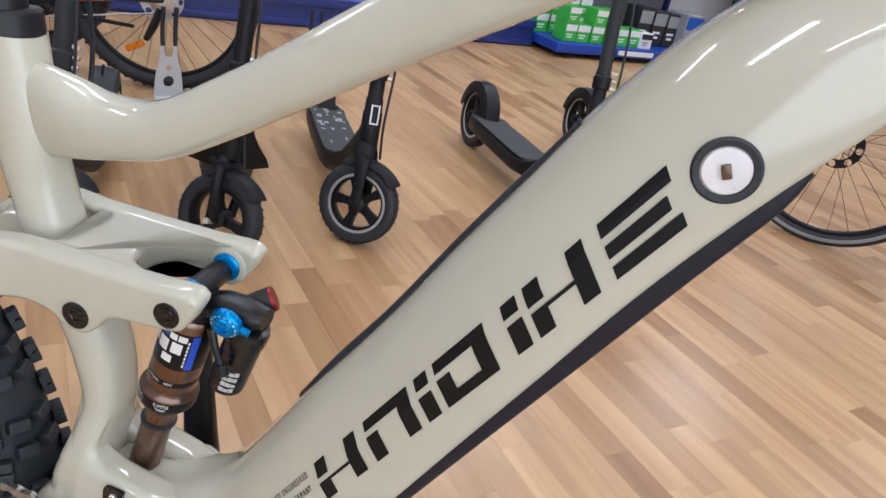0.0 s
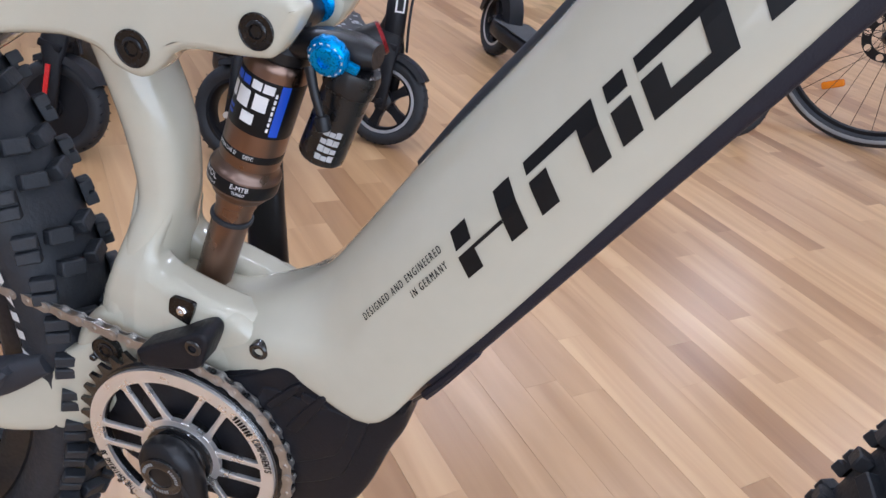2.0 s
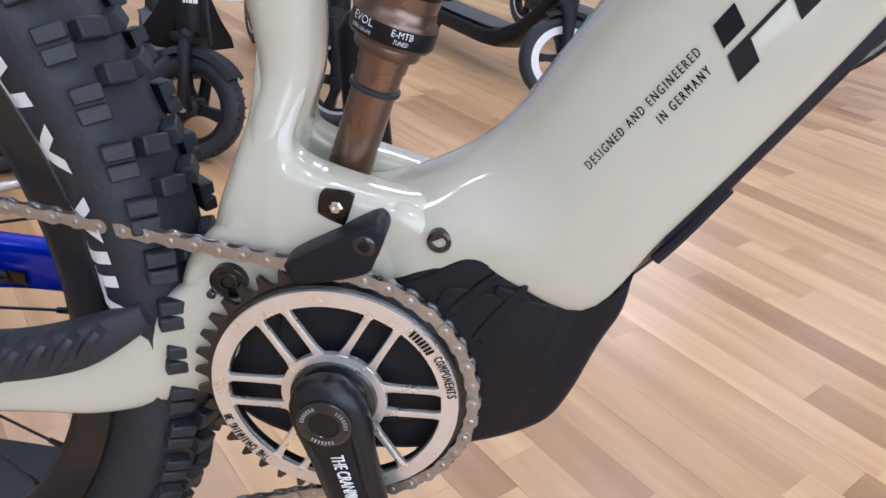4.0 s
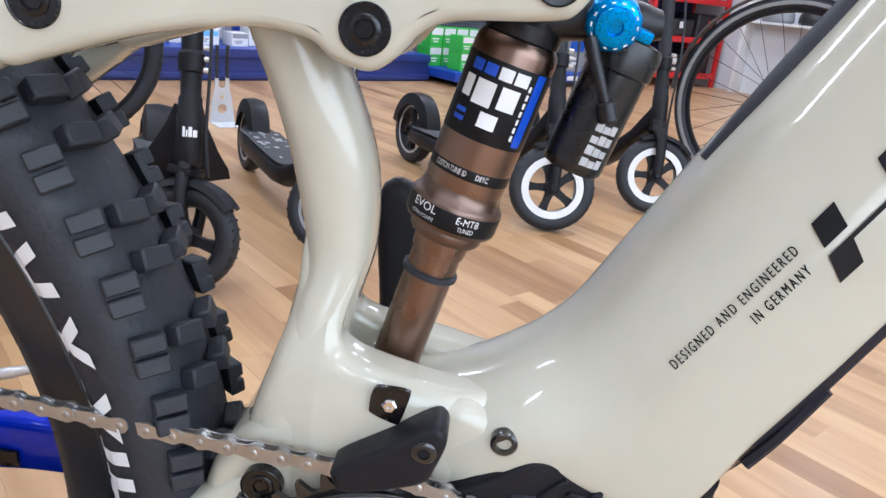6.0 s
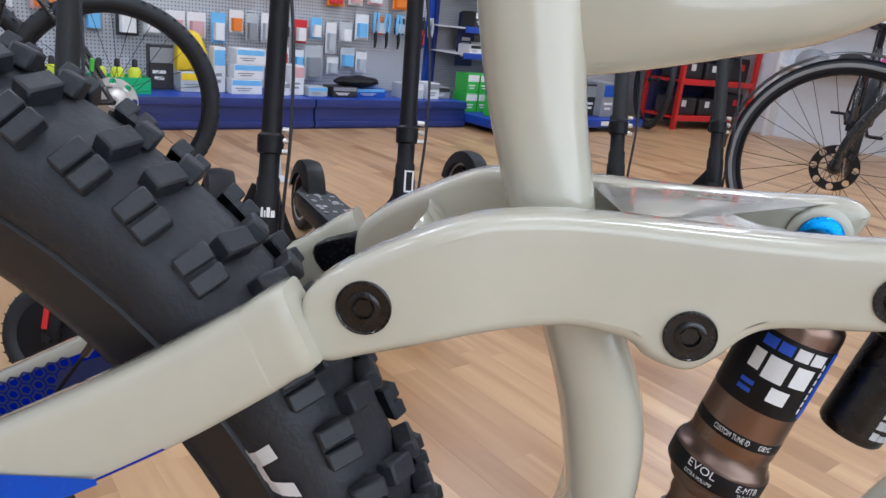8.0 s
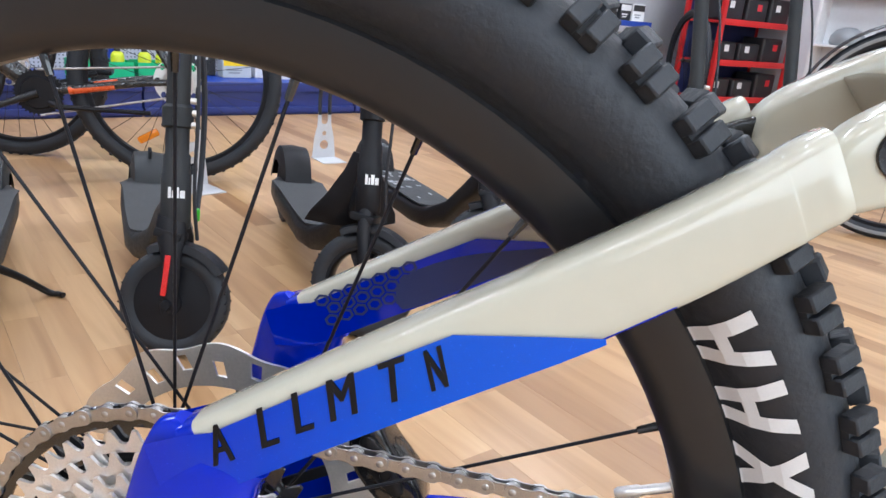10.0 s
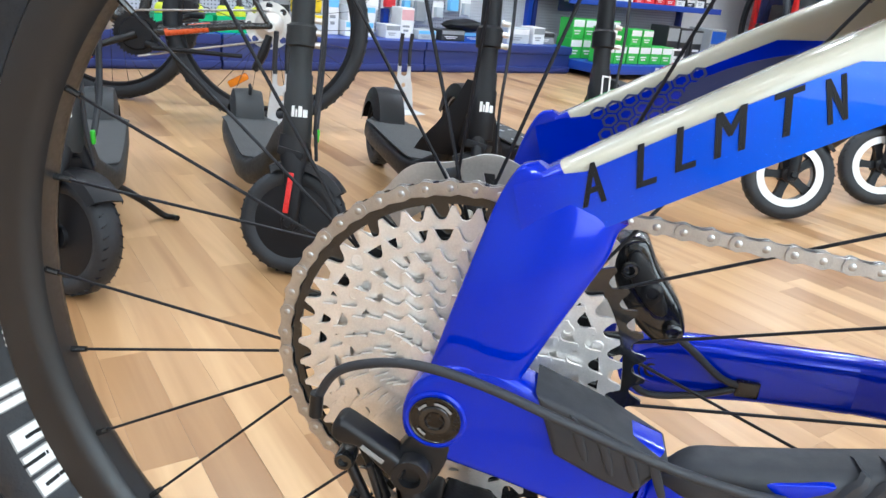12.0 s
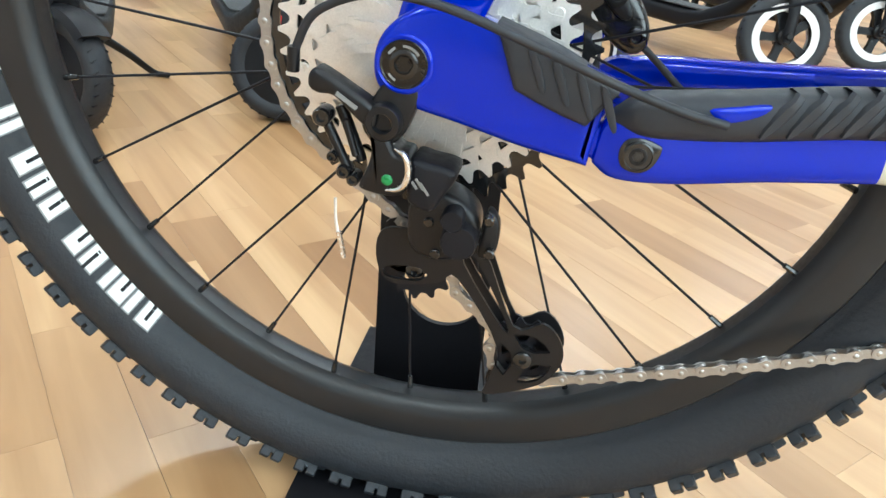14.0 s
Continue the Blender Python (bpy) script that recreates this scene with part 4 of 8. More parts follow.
def stay_guards():
    """Ridged black rubber pads over the chain stay and dropout on the chain side."""
    bm = bmesh.new()
    plate(bm, smooth_outline([(-0.3905, 0.3690, 1), (-0.3580, 0.3580), (-0.3270, 0.3430, 1), (-0.3405, 0.3245, 1), (-0.3580, 0.3300), (-0.3785, 0.3385, 1)], 3), -0.0965, -0.066, 0.003, 3)
    pad = part("dropout_pad", bm, RUBBER_SOFT, bike, "ridged black rubber pad")
    for k in range(4):
        x, z = -0.3735 + k * 0.0125, 0.3600 - k * 0.0050
        bm = bmesh.new()
        plate(bm, smooth_outline([(x - 0.0008, z), (x + 0.0040, z - 0.0015), (x + 0.0105, z - 0.0185), (x + 0.0075, z - 0.0195)], 3), -0.0976, -0.094, 0.0007, 2)
        part("ridge", bm, RUBBER_SOFT, pad)
    bm = bmesh.new()
    loft_pairs(bm, [(-0.3270, 0.3320, -0.3260, 0.3255, 0.006, -0.0800), (-0.3140, 0.3410, -0.3120, 0.3205, 0.0120, -0.0785), (-0.2950, 0.3440, -0.2930, 0.3205, 0.0130, -0.0775), (-0.262, 0.3480, -0.260, 0.3235, 0.0140, -0.0750), (-0.215, 0.3540, -0.213, 0.3300, 0.0150, -0.0705), (-0.170, 0.3575, -0.170, 0.3335, 0.0150, -0.0660), (-0.132, 0.3660, -0.128, 0.3400, 0.0130, -0.0540), (-0.100, 0.3790, -0.094, 0.3650, 0.0070, -0.0450)], seg=24, steps=5, power=3.2)
    guard = part("chain_stay_guard", bm, RUBBER_SOFT, bike, "ridged black rubber chain stay guard")
    bm = bmesh.new()
    plate(bm, smooth_outline([(-0.2830, 0.3395), (-0.2700, 0.3425), (-0.2550, 0.3450), (-0.2580, 0.3400), (-0.2690, 0.3350), (-0.2760, 0.3345)], 4), -0.0902, -0.080, 0.001, 2)
    part("window", bm, BLUE, guard, "blue paint showing through the guard")
    for k in range(11):
        x = -0.2560 + k * 0.0125
        zt = float(np.interp(x, (-0.262, -0.215, -0.170, -0.132, -0.100), (0.3480, 0.3540, 0.3575, 0.3660, 0.3790)))
        yo = float(np.interp(x, (-0.262, -0.215, -0.170, -0.132, -0.100), (-0.0890, -0.0855, -0.0810, -0.0670, -0.0520)))
        # a leaf-shaped rib that leans forward and folds over the top edge
        bm = bmesh.new()
        rows = []
        for t, w in ((0.0, 0.0010), (0.2, 0.0032), (0.5, 0.0040), (0.8, 0.0038), (1.0, 0.0030)):
            c = Vector((x + 0.0120 * t, yo, zt - 0.0205 + 0.0195 * t))
            a = Vector((0.85, 0, -0.52)) * w
            rows.append([bm.verts.new(c - a + Vector((0, 0.0010, 0))), bm.verts.new(c - a * 0.5 - Vector((0, 0.0016, 0))), bm.verts.new(c + a * 0.6 - Vector((0, 0.0010, 0))), bm.verts.new(c + a + Vector((0, 0.0012, 0)))])
        tip = [v.co.copy() for v in rows[-1]]
        for up, back in ((0.0030, 0.003), (0.0026, 0.012), (0.0, 0.020)):
            rows.append([bm.verts.new(q + Vector((0.002, back, up))) for q in tip])
        ring_faces(bm, rows, True, (True, True))
        part("ridge", bm, RUBBER_SOFT, guard)


stay_guards()


# wheels --------------------------------------------------------------------
def tyre_profile(r_out, half):
    """Radius and half width of the carcass, from bead to crown."""
    prof = []
    for r, w in ((0.290, 0.011), (0.2965, 0.0150), (0.2985, 0.0185), (0.302, 0.0225), (0.310, 0.0280), (0.320, 0.0310), (0.331, 0.0305), (0.339, 0.0262), (0.3445, 0.0190), (0.3475, 0.0095), (0.348, 0.0)):
        prof.append((r_out - (0.348 - r) * 0.98, w * half / 0.031))
    return prof


def tyre_bm(cx, cz, r_out, half, seg=120):
    """The carcass, turned about y."""
    prof = tyre_profile(r_out, half)
    prof = prof + [(r, -w) for r, w in reversed(prof[:-1])]
    bm = bmesh.new()
    m = Matrix.Translation((cx, 0, cz)) @ Y90
    lathe(bm, prof, m, seg, (False, False))
    return bm


def wheel_knobs(parent, cx, cz, r, half, pitches, a0=0.0, a1=360.0):
    """Tread blocks of an aggressive trail tyre."""
    def block(sx, sy, sz, slot):
        bm = bmesh.new()
        if slot:
            for s in (-1, 1):
                box(bm, sx * 0.44, sy, sz, Matrix.Translation((s * sx * 0.27, 0, 0)), 0.0009, 1)
            box(bm, sx * 0.9, sy * 0.96, sz * 0.45)
        else:
            box(bm, sx, sy, sz, None, 0.0011, 1)
        return bm

    side = part("tread_block", block(0.0185, 0.0150, 0.0085, True), RUBBER, parent)
    mid = part("tread_block", block(0.0105, 0.0165, 0.0095, False), RUBBER, parent)
    first = {"side": side, "mid": mid}
    for k in range(pitches):
        deg = 360.0 * k / pitches
        if not a0 <= deg <= a1:
            continue
        for sgn in (-1, 1):
            for kind, da, tilt, rr, skew in (("side", 0.0 if sgn < 0 else 0.5, 52, 0.0, 8), ("mid", 0.25 if k % 2 else 0.0, 17, 0.0, 14)):
                a = radians(deg + da * 360.0 / pitches)
                t = radians(tilt) * sgn
                # from the crown of the carcass outwards
                y = (half - 0.0085) * (math.sin(abs(t)) / math.sin(radians(52))) * sgn if kind == "side" else 0.0100 * sgn
                rad = r - 0.0085 if kind == "side" else r - 0.0032
                m = Matrix.Translation((cx, 0, cz)) @ Matrix.Rotation(-a, 4, "Y") @ Matrix.Translation((rad, y, 0)) @ Matrix.Rotation(t, 4, "Z") @ Matrix.Rotation(radians(90), 4, "Y") @ Matrix.Rotation(radians(skew * sgn), 4, "Z")
                if first[kind]:
                    first[kind].matrix_basis = m
                    first[kind] = None
                else:
                    copy_part(side if kind == "side" else mid, m)


def rim_bm(cx, cz, r_in=0.2775, r_out=0.2985):
    bm = bmesh.new()
    prof = [(r_in, 0.006), (r_in + 0.003, 0.0125), (r_in + 0.011, 0.0165), (r_out - 0.002, 0.0172), (r_out, 0.0155), (r_out - 0.004, 0.0125), (r_out - 0.004, -0.0125), (r_out, -0.0155), (r_out - 0.002, -0.0172), (r_in + 0.011, -0.0165), (r_in + 0.003, -0.0125), (r_in, -0.006), (r_in, 0.006)]
    lathe(bm, prof, Matrix.Translation((cx, 0, cz)) @ Y90, 120, (False, False))
    return bm


def rear_wheel():
    wh = new("rear_wheel")
    wh.parent = bike
    # the wheel stands a little aslant in the frame
    wh.matrix_basis = Matrix.Translation((AX, -0.005, AZ - 0.003)) @ Matrix.Rotation(radians(-1.2), 4, "Z") @ Matrix.Translation((-AX, 0, -AZ))
    part("tyre", tyre_bm(AX, AZ, 0.3560, 0.0360), RUBBER, wh, "black knobbly tyre with white sidewall marks")
    part("rim", rim_bm(AX, AZ, 0.2720, 0.3035), material("satin_black_rim", (0.011, 0.0115, 0.013), 0.36, 0.0, vary=0.12, scale=20), wh, "satin black rim")
    wheel_knobs(wh, AX, AZ, 0.3585, 0.0365, 74)
    # hub
    bm = disc_y(AX, AZ, 0.0, [(0.010, -0.068), (0.012, -0.062), (0.014, -0.040), (0.029, -0.036), (0.029, -0.032), (0.013, -0.026), (0.012, 0.012), (0.024, 0.019), (0.024, 0.023), (0.016, 0.028), (0.017, 0.066), (0.010, 0.069)], 28)
    part("hub", bm, BLACK_METAL, wh)
    # spokes and nipples, crossed
    n = 28
    for k in range(n):
        a_rim = radians(192.8) + 2 * math.pi * k / n
        flange_y, r_h = (-0.021, 0.022) if k % 2 else (0.034, 0.027)
        lead = (-1 if ((k + 1) // 2) % 2 else 1) * radians(66)
        a_hub = a_rim + lead
        p1 = Vector((AX + 0.2720 * math.cos(a_rim), (-0.004 if k % 2 else 0.004), AZ + 0.2720 * math.sin(a_rim)))
        p0 = Vector((AX + r_h * math.cos(a_hub), flange_y, AZ + r_h * math.sin(a_hub)))
        bm = bmesh.new()
        rod(bm, p0, p1, 0.0010, seg=7)
        part("spoke", bm, BLACK_PLASTIC, wh)
        bm = bmesh.new()
        rod(bm, p1 + (p0 - p1).normalized() * 0.010, p1 + (p1 - p0).normalized() * 0.003, 0.0019, 0.0024, seg=8)
        part("nipple", bm, GLOSS_BLACK, wh)
    # valve
    bm = bmesh.new()
    va = math.atan2(0.427 - AZ, -0.177 - AX)
    d = Vector((math.cos(va), 0, math.sin(va)))
    c = Vector((AX, 0, AZ))
    m, _ = axis(c + d * 0.243, c + d * 0.28)
    lathe(bm, [(0.0018, 0), (0.0030, 0.002), (0.0032, 0.012), (0.0026, 0.0135), (0.0026, 0.028), (0.0042, 0.0285), (0.0042, 0.033), (0.0026, 0.0335), (0.0026, 0.038)], m, 12)
    part("valve", bm, STEEL, wh, "bright steel valve")
    # brake disc on the far side
    holes = []
    for k in range(24):
        a = 2 * math.pi * k / 24
        r = 0.084 + 0.004 * (k % 2)
        holes.append([(AX + (r + q * 0.0050) * math.cos(a + w), AZ + (r + q * 0.0050) * math.sin(a + w)) for q, w in ((-1, -0.05), (-1, 0.03), (1, 0.06), (1, -0.02))])
    outer = [(AX + (0.0985 + 0.0022 * math.cos(12 * a)) * math.cos(a), AZ + (0.0985 + 0.0022 * math.cos(12 * a)) * math.sin(a)) for a in [2 * math.pi * i / 144 for i in range(144)]]
    inner = [(AX + 0.072 * math.cos(a), AZ + 0.072 * math.sin(a)) for a in [2 * math.pi * i / 60 for i in range(60)]]
    bm = bmesh.new()
    holed(bm, outer, holes + [inner], 0.0480, 0.0500)
    rotor = part("brake_disc", bm, STEEL, wh, "steel brake disc with slots")
    for k in range(6):
        a = math.pi / 3 * k
        bm = bmesh.new()
        p0 = (AX + 0.022 * math.cos(a), 0.049, AZ + 0.022 * math.sin(a))
        p1 = (AX + 0.075 * math.cos(a + 0.35), 0.049, AZ + 0.075 * math.sin(a + 0.35))
        mm, l = axis(p0, p1)
        box(bm, 0.0018, 0.007, l, mm)
        part("disc_arm", bm, BLACK_METAL, wh)
    # white marks on the sidewall, plain blocks
    prof = tyre_profile(0.3560, 0.0360)

    def side_mark(a, r0, r1, w, skew, mat=WHITE_PRINT):
        lift = 0.0005 if mat == GREY_PRINT else 0.0009 if mat == WHITE_PRINT else 0.0013
        bm = bmesh.new()
        rows = []
        for i in range(9):
            r = r0 + (r1 - r0) * i / 8
            sh = skew * (i / 8 - 0.5)
            y = -float(np.interp(r, [p[0] for p in prof], [p[1] for p in prof])) - lift
            rows.append([bm.verts.new((AX + r * math.cos(a + (sh + w * (j / 2 - 0.5)) / r), y, AZ + r * math.sin(a + (sh + w * (j / 2 - 0.5)) / r))) for j in range(3)])
        ring_faces(bm, rows, False, (False, False))
        part("sidewall_mark", bm, mat, wh, smooth=0)
    for k, (a, wide) in enumerate(((34.0, 2), (28.0, 2), (21.8, 2), (15.0, 2), (10.8, 1), (6.8, 2))):
        if k in (2, 3):
            side_mark(radians(a), 0.3000, 0.3285, 0.0078, 0.019)
            side_mark(radians(a), 0.3000, 0.3285, 0.0078, -0.019)
        elif wide == 2:
            side_mark(radians(a + 1.3), 0.3000, 0.3285, 0.0072, 0.006)
            side_mark(radians(a - 1.3), 0.3000, 0.3285, 0.0072, -0.004)
            side_mark(radians(a), 0.3105, 0.3155, 0.0130, 0.0)
        else:
            side_mark(radians(a), 0.3000, 0.3285, 0.0076, 0.004)
    for k, a in enumerate((228.5, 225.6, 223.3, 220.9, 217.6, 214.4, 208.9, 205.6, 202.2, 197.4, 195.6)):
        w = 0.0140 if k not in (1, 3, 9, 10) else 0.0070
        side_mark(radians(a), 0.2972, 0.3152, w + 0.0012, 0.003, GREY_PRINT)
        side_mark(radians(a), 0.2984, 0.3140, w - 0.0012, 0.003)
        if w > 0.01:
            lo, hi = ((0.3020, 0.3105), (0.3040, 0.3150), (0.2975, 0.3085))[k % 3]
            side_mark(radians(a), lo, hi, 0.0028, 0.002, DECAL)
    for k in range(6):
        side_mark(radians(190.2 - (k % 3) * 0.9), 0.297 + 0.009 * (k // 3), 0.303 + 0.009 * (k // 3), 0.0022, 0.0)
    for k in range(3):
        side_mark(radians(184.6 - k * 1.0), 0.2985, 0.3095, 0.0038, 0.0, ORANGE_PRINT)


rear_wheel()


def front_wheel():
    wh = new("front_wheel")
    wh.parent = bike
    cx, cz = 0.776, 0.360
    part("tyre", tyre_bm(cx, cz, 0.3655, 0.032), RUBBER, wh, "black knobbly front tyre")
    part("rim", rim_bm(cx, cz, 0.295, 0.316), bpy.data.materials["satin_black_rim"], wh)
    wheel_knobs(wh, cx, cz, 0.367, 0.032, 78, 90, 250)
    bm = disc_y(cx, cz, 0.0, [(0.010, -0.055), (0.014, -0.05), (0.026, -0.034), (0.013, -0.025), (0.013, 0.025), (0.026, 0.034), (0.010, 0.055)], 24)
    part("hub", bm, BLACK_METAL, wh)
    for k in range(28):
        a = 2 * math.pi * k / 28
        p1 = (cx + 0.294 * math.cos(a), 0, cz + 0.294 * math.sin(a))
        b = a + radians(60) * (1 if (k // 2) % 2 else -1)
        bm = bmesh.new()
        rod(bm, (cx + 0.024 * math.cos(b), 0.032 * (1 if k % 2 else -1), cz + 0.024 * math.sin(b)), p1, 0.001, seg=6)
        part("spoke", bm, GLOSS_BLACK, wh)
    # fork
    fork = new("fork")
    fork.parent = bike
    for s in (-1, 1):
        bm = bmesh.new()
        tube(bm, [(cx, s * 0.062, cz), (cx - 0.03, s * 0.063, cz + 0.06), (0.655, s * 0.064, 0.56)], [0.016, 0.021, 0.021], 16)
        part("lower_leg", bm, GLOSS_BLACK, fork)
        bm = bmesh.new()
        rod(bm, (0.655, s * 0.064, 0.56), (0.535, s * 0.064, 0.84), 0.018, seg=16)
        part("stanchion", bm, BRONZE_DARK, fork)
    bm = bmesh.new()
    loft_pairs(bm, [(0.540, 0.868, 0.525, 0.832, 0.0, -0.09), (0.545, 0.872, 0.520, 0.830, 0.02, -0.066), (0.530, 0.885, 0.500, 0.842, 0.025, 0), (0.545, 0.872, 0.520, 0.830, 0.02, 0.066), (0.540, 0.868, 0.525, 0.832, 0.0, 0.09)], seg=16, steps=4)
    part("crown", bm, GLOSS_BLACK, fork)


front_wheel()


# drivetrain ----------------------------------------------------------------
PITCH = 0.0127


def sprocket_r(teeth):
    return teeth * PITCH / (2 * math.pi)


def cassette():
    cas = new("cassette")
    cas.parent = bike
    teeth = (48, 42, 37, 32, 28, 25, 22, 19, 17, 15, 13, 11)
    for k, t in enumerate(teeth):
        y = -0.0340 - 0.0036 * k
        r = sprocket_r(t)
        holes = []
        inner = r * 0.80 if k < 2 else (r * 0.62 if k < 7 else 0.018)
        rn = sprocket_r(teeth[k + 1]) if k < 11 else 0.0
        nh = (17, 15, 13, 11, 10, 9, 8, 0, 0, 0, 0, 0)[k]
        r0 = max(rn * 0.93, 0.021)
        r1 = r - 0.0085
        if nh and r1 - r0 > 0.002:
            for h in range(nh):
                a0 = 2 * math.pi * h / nh + 0.4 * k
                wdt = 2 * math.pi / nh * 0.62
                arc = [(r1, a0 + wdt * q / 4) for q in range(5)] + [(r0, a0 + wdt * (0.9 - 0.8 * q / 4)) for q in range(5)]
                holes.append([(AX + q * math.cos(w), AZ + q * math.sin(w)) for q, w in arc])
        bm = bmesh.new()
        core = [(AX + 0.017 * math.cos(2 * math.pi * i / 24), AZ + 0.017 * math.sin(2 * math.pi * i / 24)) for i in range(24)]
        holed(bm, gear2(AX, AZ, t, r - 0.0040, r + 0.0036, 0.1 * k), holes + [core], y, y - 0.0019)
        part("sprocket", bm, GLOSS_BLACK if k == 0 else COG_STEEL, cas, "black anodised largest sprocket" if k == 0 else "", smooth=30)
    for k in range(12):
        a = 2 * math.pi * (k % 6) / 6 + 0.32 + (0.2 if k > 5 else 0)
        r = 0.0765 if k < 6 else 0.0650
        bm = disc_y(AX + r * math.cos(a), AZ + r * math.sin(a), -0.0380 - (0.0036 if k > 5 else 0), [(0.0042, -0.002), (0.0042, 0.0010), (0.0034, 0.0016), (0.0022, 0.0016), (0.0018, 0.0008)], 14)
        part("rivet", bm, COG_STEEL, cas)
    bm = disc_y(AX, AZ, -0.0735, [(0.0180, -0.040), (0.0180, 0.0), (0.0165, 0.0022), (0.0120, 0.0022), (0.0115, -0.004)], 28)
    part("lock_ring", bm, BLACK_METAL, cas)


cassette()

RING_Y = -0.0495


def crankset():
    cr = new("crankset")
    cr.parent = bike
    # toothed ring, black
    r = sprocket_r(38)
    bm = bmesh.new()
    holed(bm, gear2(BX, BZ, 38, r - 0.0042, r + 0.0040, 0.06), [circle2(BX, BZ, 0.0600, 72)[::-1]], RING_Y + 0.0015, RING_Y - 0.0015)
    part("toothed_ring", bm, GLOSS_BLACK, cr, "black toothed chainring")
    bm = bmesh.new()
    holed(bm, circle2(BX, BZ, 0.0710, 96), [circle2(BX, BZ, 0.0590, 72)[::-1]], RING_Y - 0.0005, RING_Y - 0.0040)
    part("ring_band", bm, GLOSS_BLACK, cr)
    # silver spider: rim and paired arms
    bm = bmesh.new()
    y0, y1 = RING_Y - 0.0030, RING_Y - 0.0065
    holed(bm, circle2(BX, BZ, 0.0690, 96), [circle2(BX, BZ, 0.0597, 72)[::-1]], y0, y1)
    spider_silver = material("brushed_silver", (0.82, 0.81, 0.80), 0.32, 0.80, vary=0.05, scale=6)
    part("spider", bm, spider_silver, cr, "machined silver chainring spider")
    bm = bmesh.new()
    holed(bm, circle2(BX, BZ, 0.0295, 60), [circle2(BX, BZ, 0.0200, 36)[::-1]], y0, y1)
    part("spider_hub", bm, spider_silver, cr)
    for k in range(6):
        mid = radians(5 + 60 * k)
        d2, n2 = Vector((math.cos(mid), math.sin(mid))), Vector((-math.sin(mid), math.cos(mid)))
        for s in (-1, 1):
            # nearly parallel arms, wider where they meet the rim and the hub
            edge = [(0.0270, 0.0030), (0.0330, 0.0021), (0.0450, 0.0019), (0.0560, 0.0020), (0.0612, 0.0034)]
            out = [d2 * r + n2 * (s * 0.0084 + w) for r, w in edge] + [d2 * r + n2 * (s * 0.0084 - w) for r, w in reversed(edge)]
            bm = bmesh.new()
            plate(bm, [(BX + p.x, BZ + p.y) for p in out], y0, y1 + 0.0003, 0.0005, 2)
            part("spider_arm", bm, spider_silver, cr)
    bm = disc_y(BX, BZ, RING_Y, [(0.026, -0.006), (0.0255, 0.004), (0.024, 0.0085), (0.0205, 0.0095), (0.0195, 0.019), (0.018, 0.0200), (0.010, 0.0200)], 36)
    part("lock_ring", bm, GLOSS_BLACK, cr)
    # near crank arm, pointing down
    d = Vector((0.30, 0, -0.954)).normalized()

    def arm(y, sgn, dirv):
        bm = bmesh.new()
        side = Vector((dirv.z, 0, -dirv.x))
        rings = []
        for t, w, th, yo in ((-0.0225, 0.006, 0.006, 0.0), (-0.019, 0.0135, 0.010, 0.0), (-0.010, 0.0195, 0.0135, 0.0), (0.0, 0.0215, 0.0145, 0.0), (0.012, 0.0210, 0.0145, 0.0), (0.03, 0.0185, 0.0130, 0.0015), (0.07, 0.0165, 0.0110, 0.004), (0.12, 0.0150, 0.0095, 0.008), (0.155, 0.0150, 0.0090, 0.0105), (0.168, 0.0140, 0.0085, 0.011), (0.178, 0.0085, 0.0065, 0.011), (0.181, 0.003, 0.003, 0.011)):
            c = Vector((BX, 0, BZ)) + dirv * t
            ring = []
            for k in range(20):
                a = 2 * math.pi * k / 20
                ca, sa = math.cos(a), math.sin(a)
                ca, sa = math.copysign(abs(ca) ** 0.75, ca), math.copysign(abs(sa) ** 0.7, sa)
                q = c + side * (w * ca)
                ring.append(bm.verts.new((q.x, y + sgn * (yo + th * 0.78 * sa), q.z)))
            rings.append(ring)
        ring_faces(bm, rings, True, (True, True))
        return bm

    arm_ob = part("crank_arm", arm(-0.0665, -1, d), BLACK_METAL, cr, "satin black crank arm")
    yf = -0.0785
    side2 = Vector((-d.z, 0, d.x))
    for f, wid, t0, t1 in ((-0.0125, 0.0032, 0.012, 0.150), (0.0120, 0.0036, 0.006, 0.150)):
        bm = bmesh.new()
        rows = []
        for t, w in ((t0, 0.0004), (t0 + 0.012, wid), (0.060, wid), (0.110, wid * 0.8), (t1, 0.0004)):
            c = Vector((BX, 0, BZ)) + d * t + side2 * (f * float(np.interp(t, (0.0, 0.05, 0.15), (1.12, 0.86, 0.74))))
            yy = -0.0665 - float(np.interp(t, (0.0, 0.03, 0.07, 0.12, 0.155), (0.0098, 0.0100, 0.0108, 0.0138, 0.0158)))
            rows.append([bm.verts.new(c + side2 * (w * q) + Vector((0, yy + h, 0))) for q, h in ((-1, 0.003), (-0.6, -0.0008), (0, -0.0018), (0.6, -0.0008), (1, 0.003))])
        ring_faces(bm, rows, True, (True, True))
        part("ridge", bm, BLACK_METAL, arm_ob)
    bm = disc_y(BX, BZ, yf + 0.001, [(0.0150, -0.002), (0.0150, 0.0004), (0.0140, 0.0010), (0.0085, 0.0010), (0.0078, -0.0006), (0.0040, -0.0006), (0.0036, -0.003)], 28)
    part("crank_bolt", bm, GLOSS_BLACK, arm_ob)
    bm = bmesh.new()
    for k in range(3):
        for j in range(7):
            a = 2.0944 * k + j * 0.16
            m = Matrix.Translation((BX + 0.0118 * math.cos(a), yf - 0.0001, BZ + 0.0118 * math.sin(a))) @ Y90 @ Matrix.Rotation(a, 4, "Z")
            box(bm, 0.0022, 0.0010, 0.0004, m)
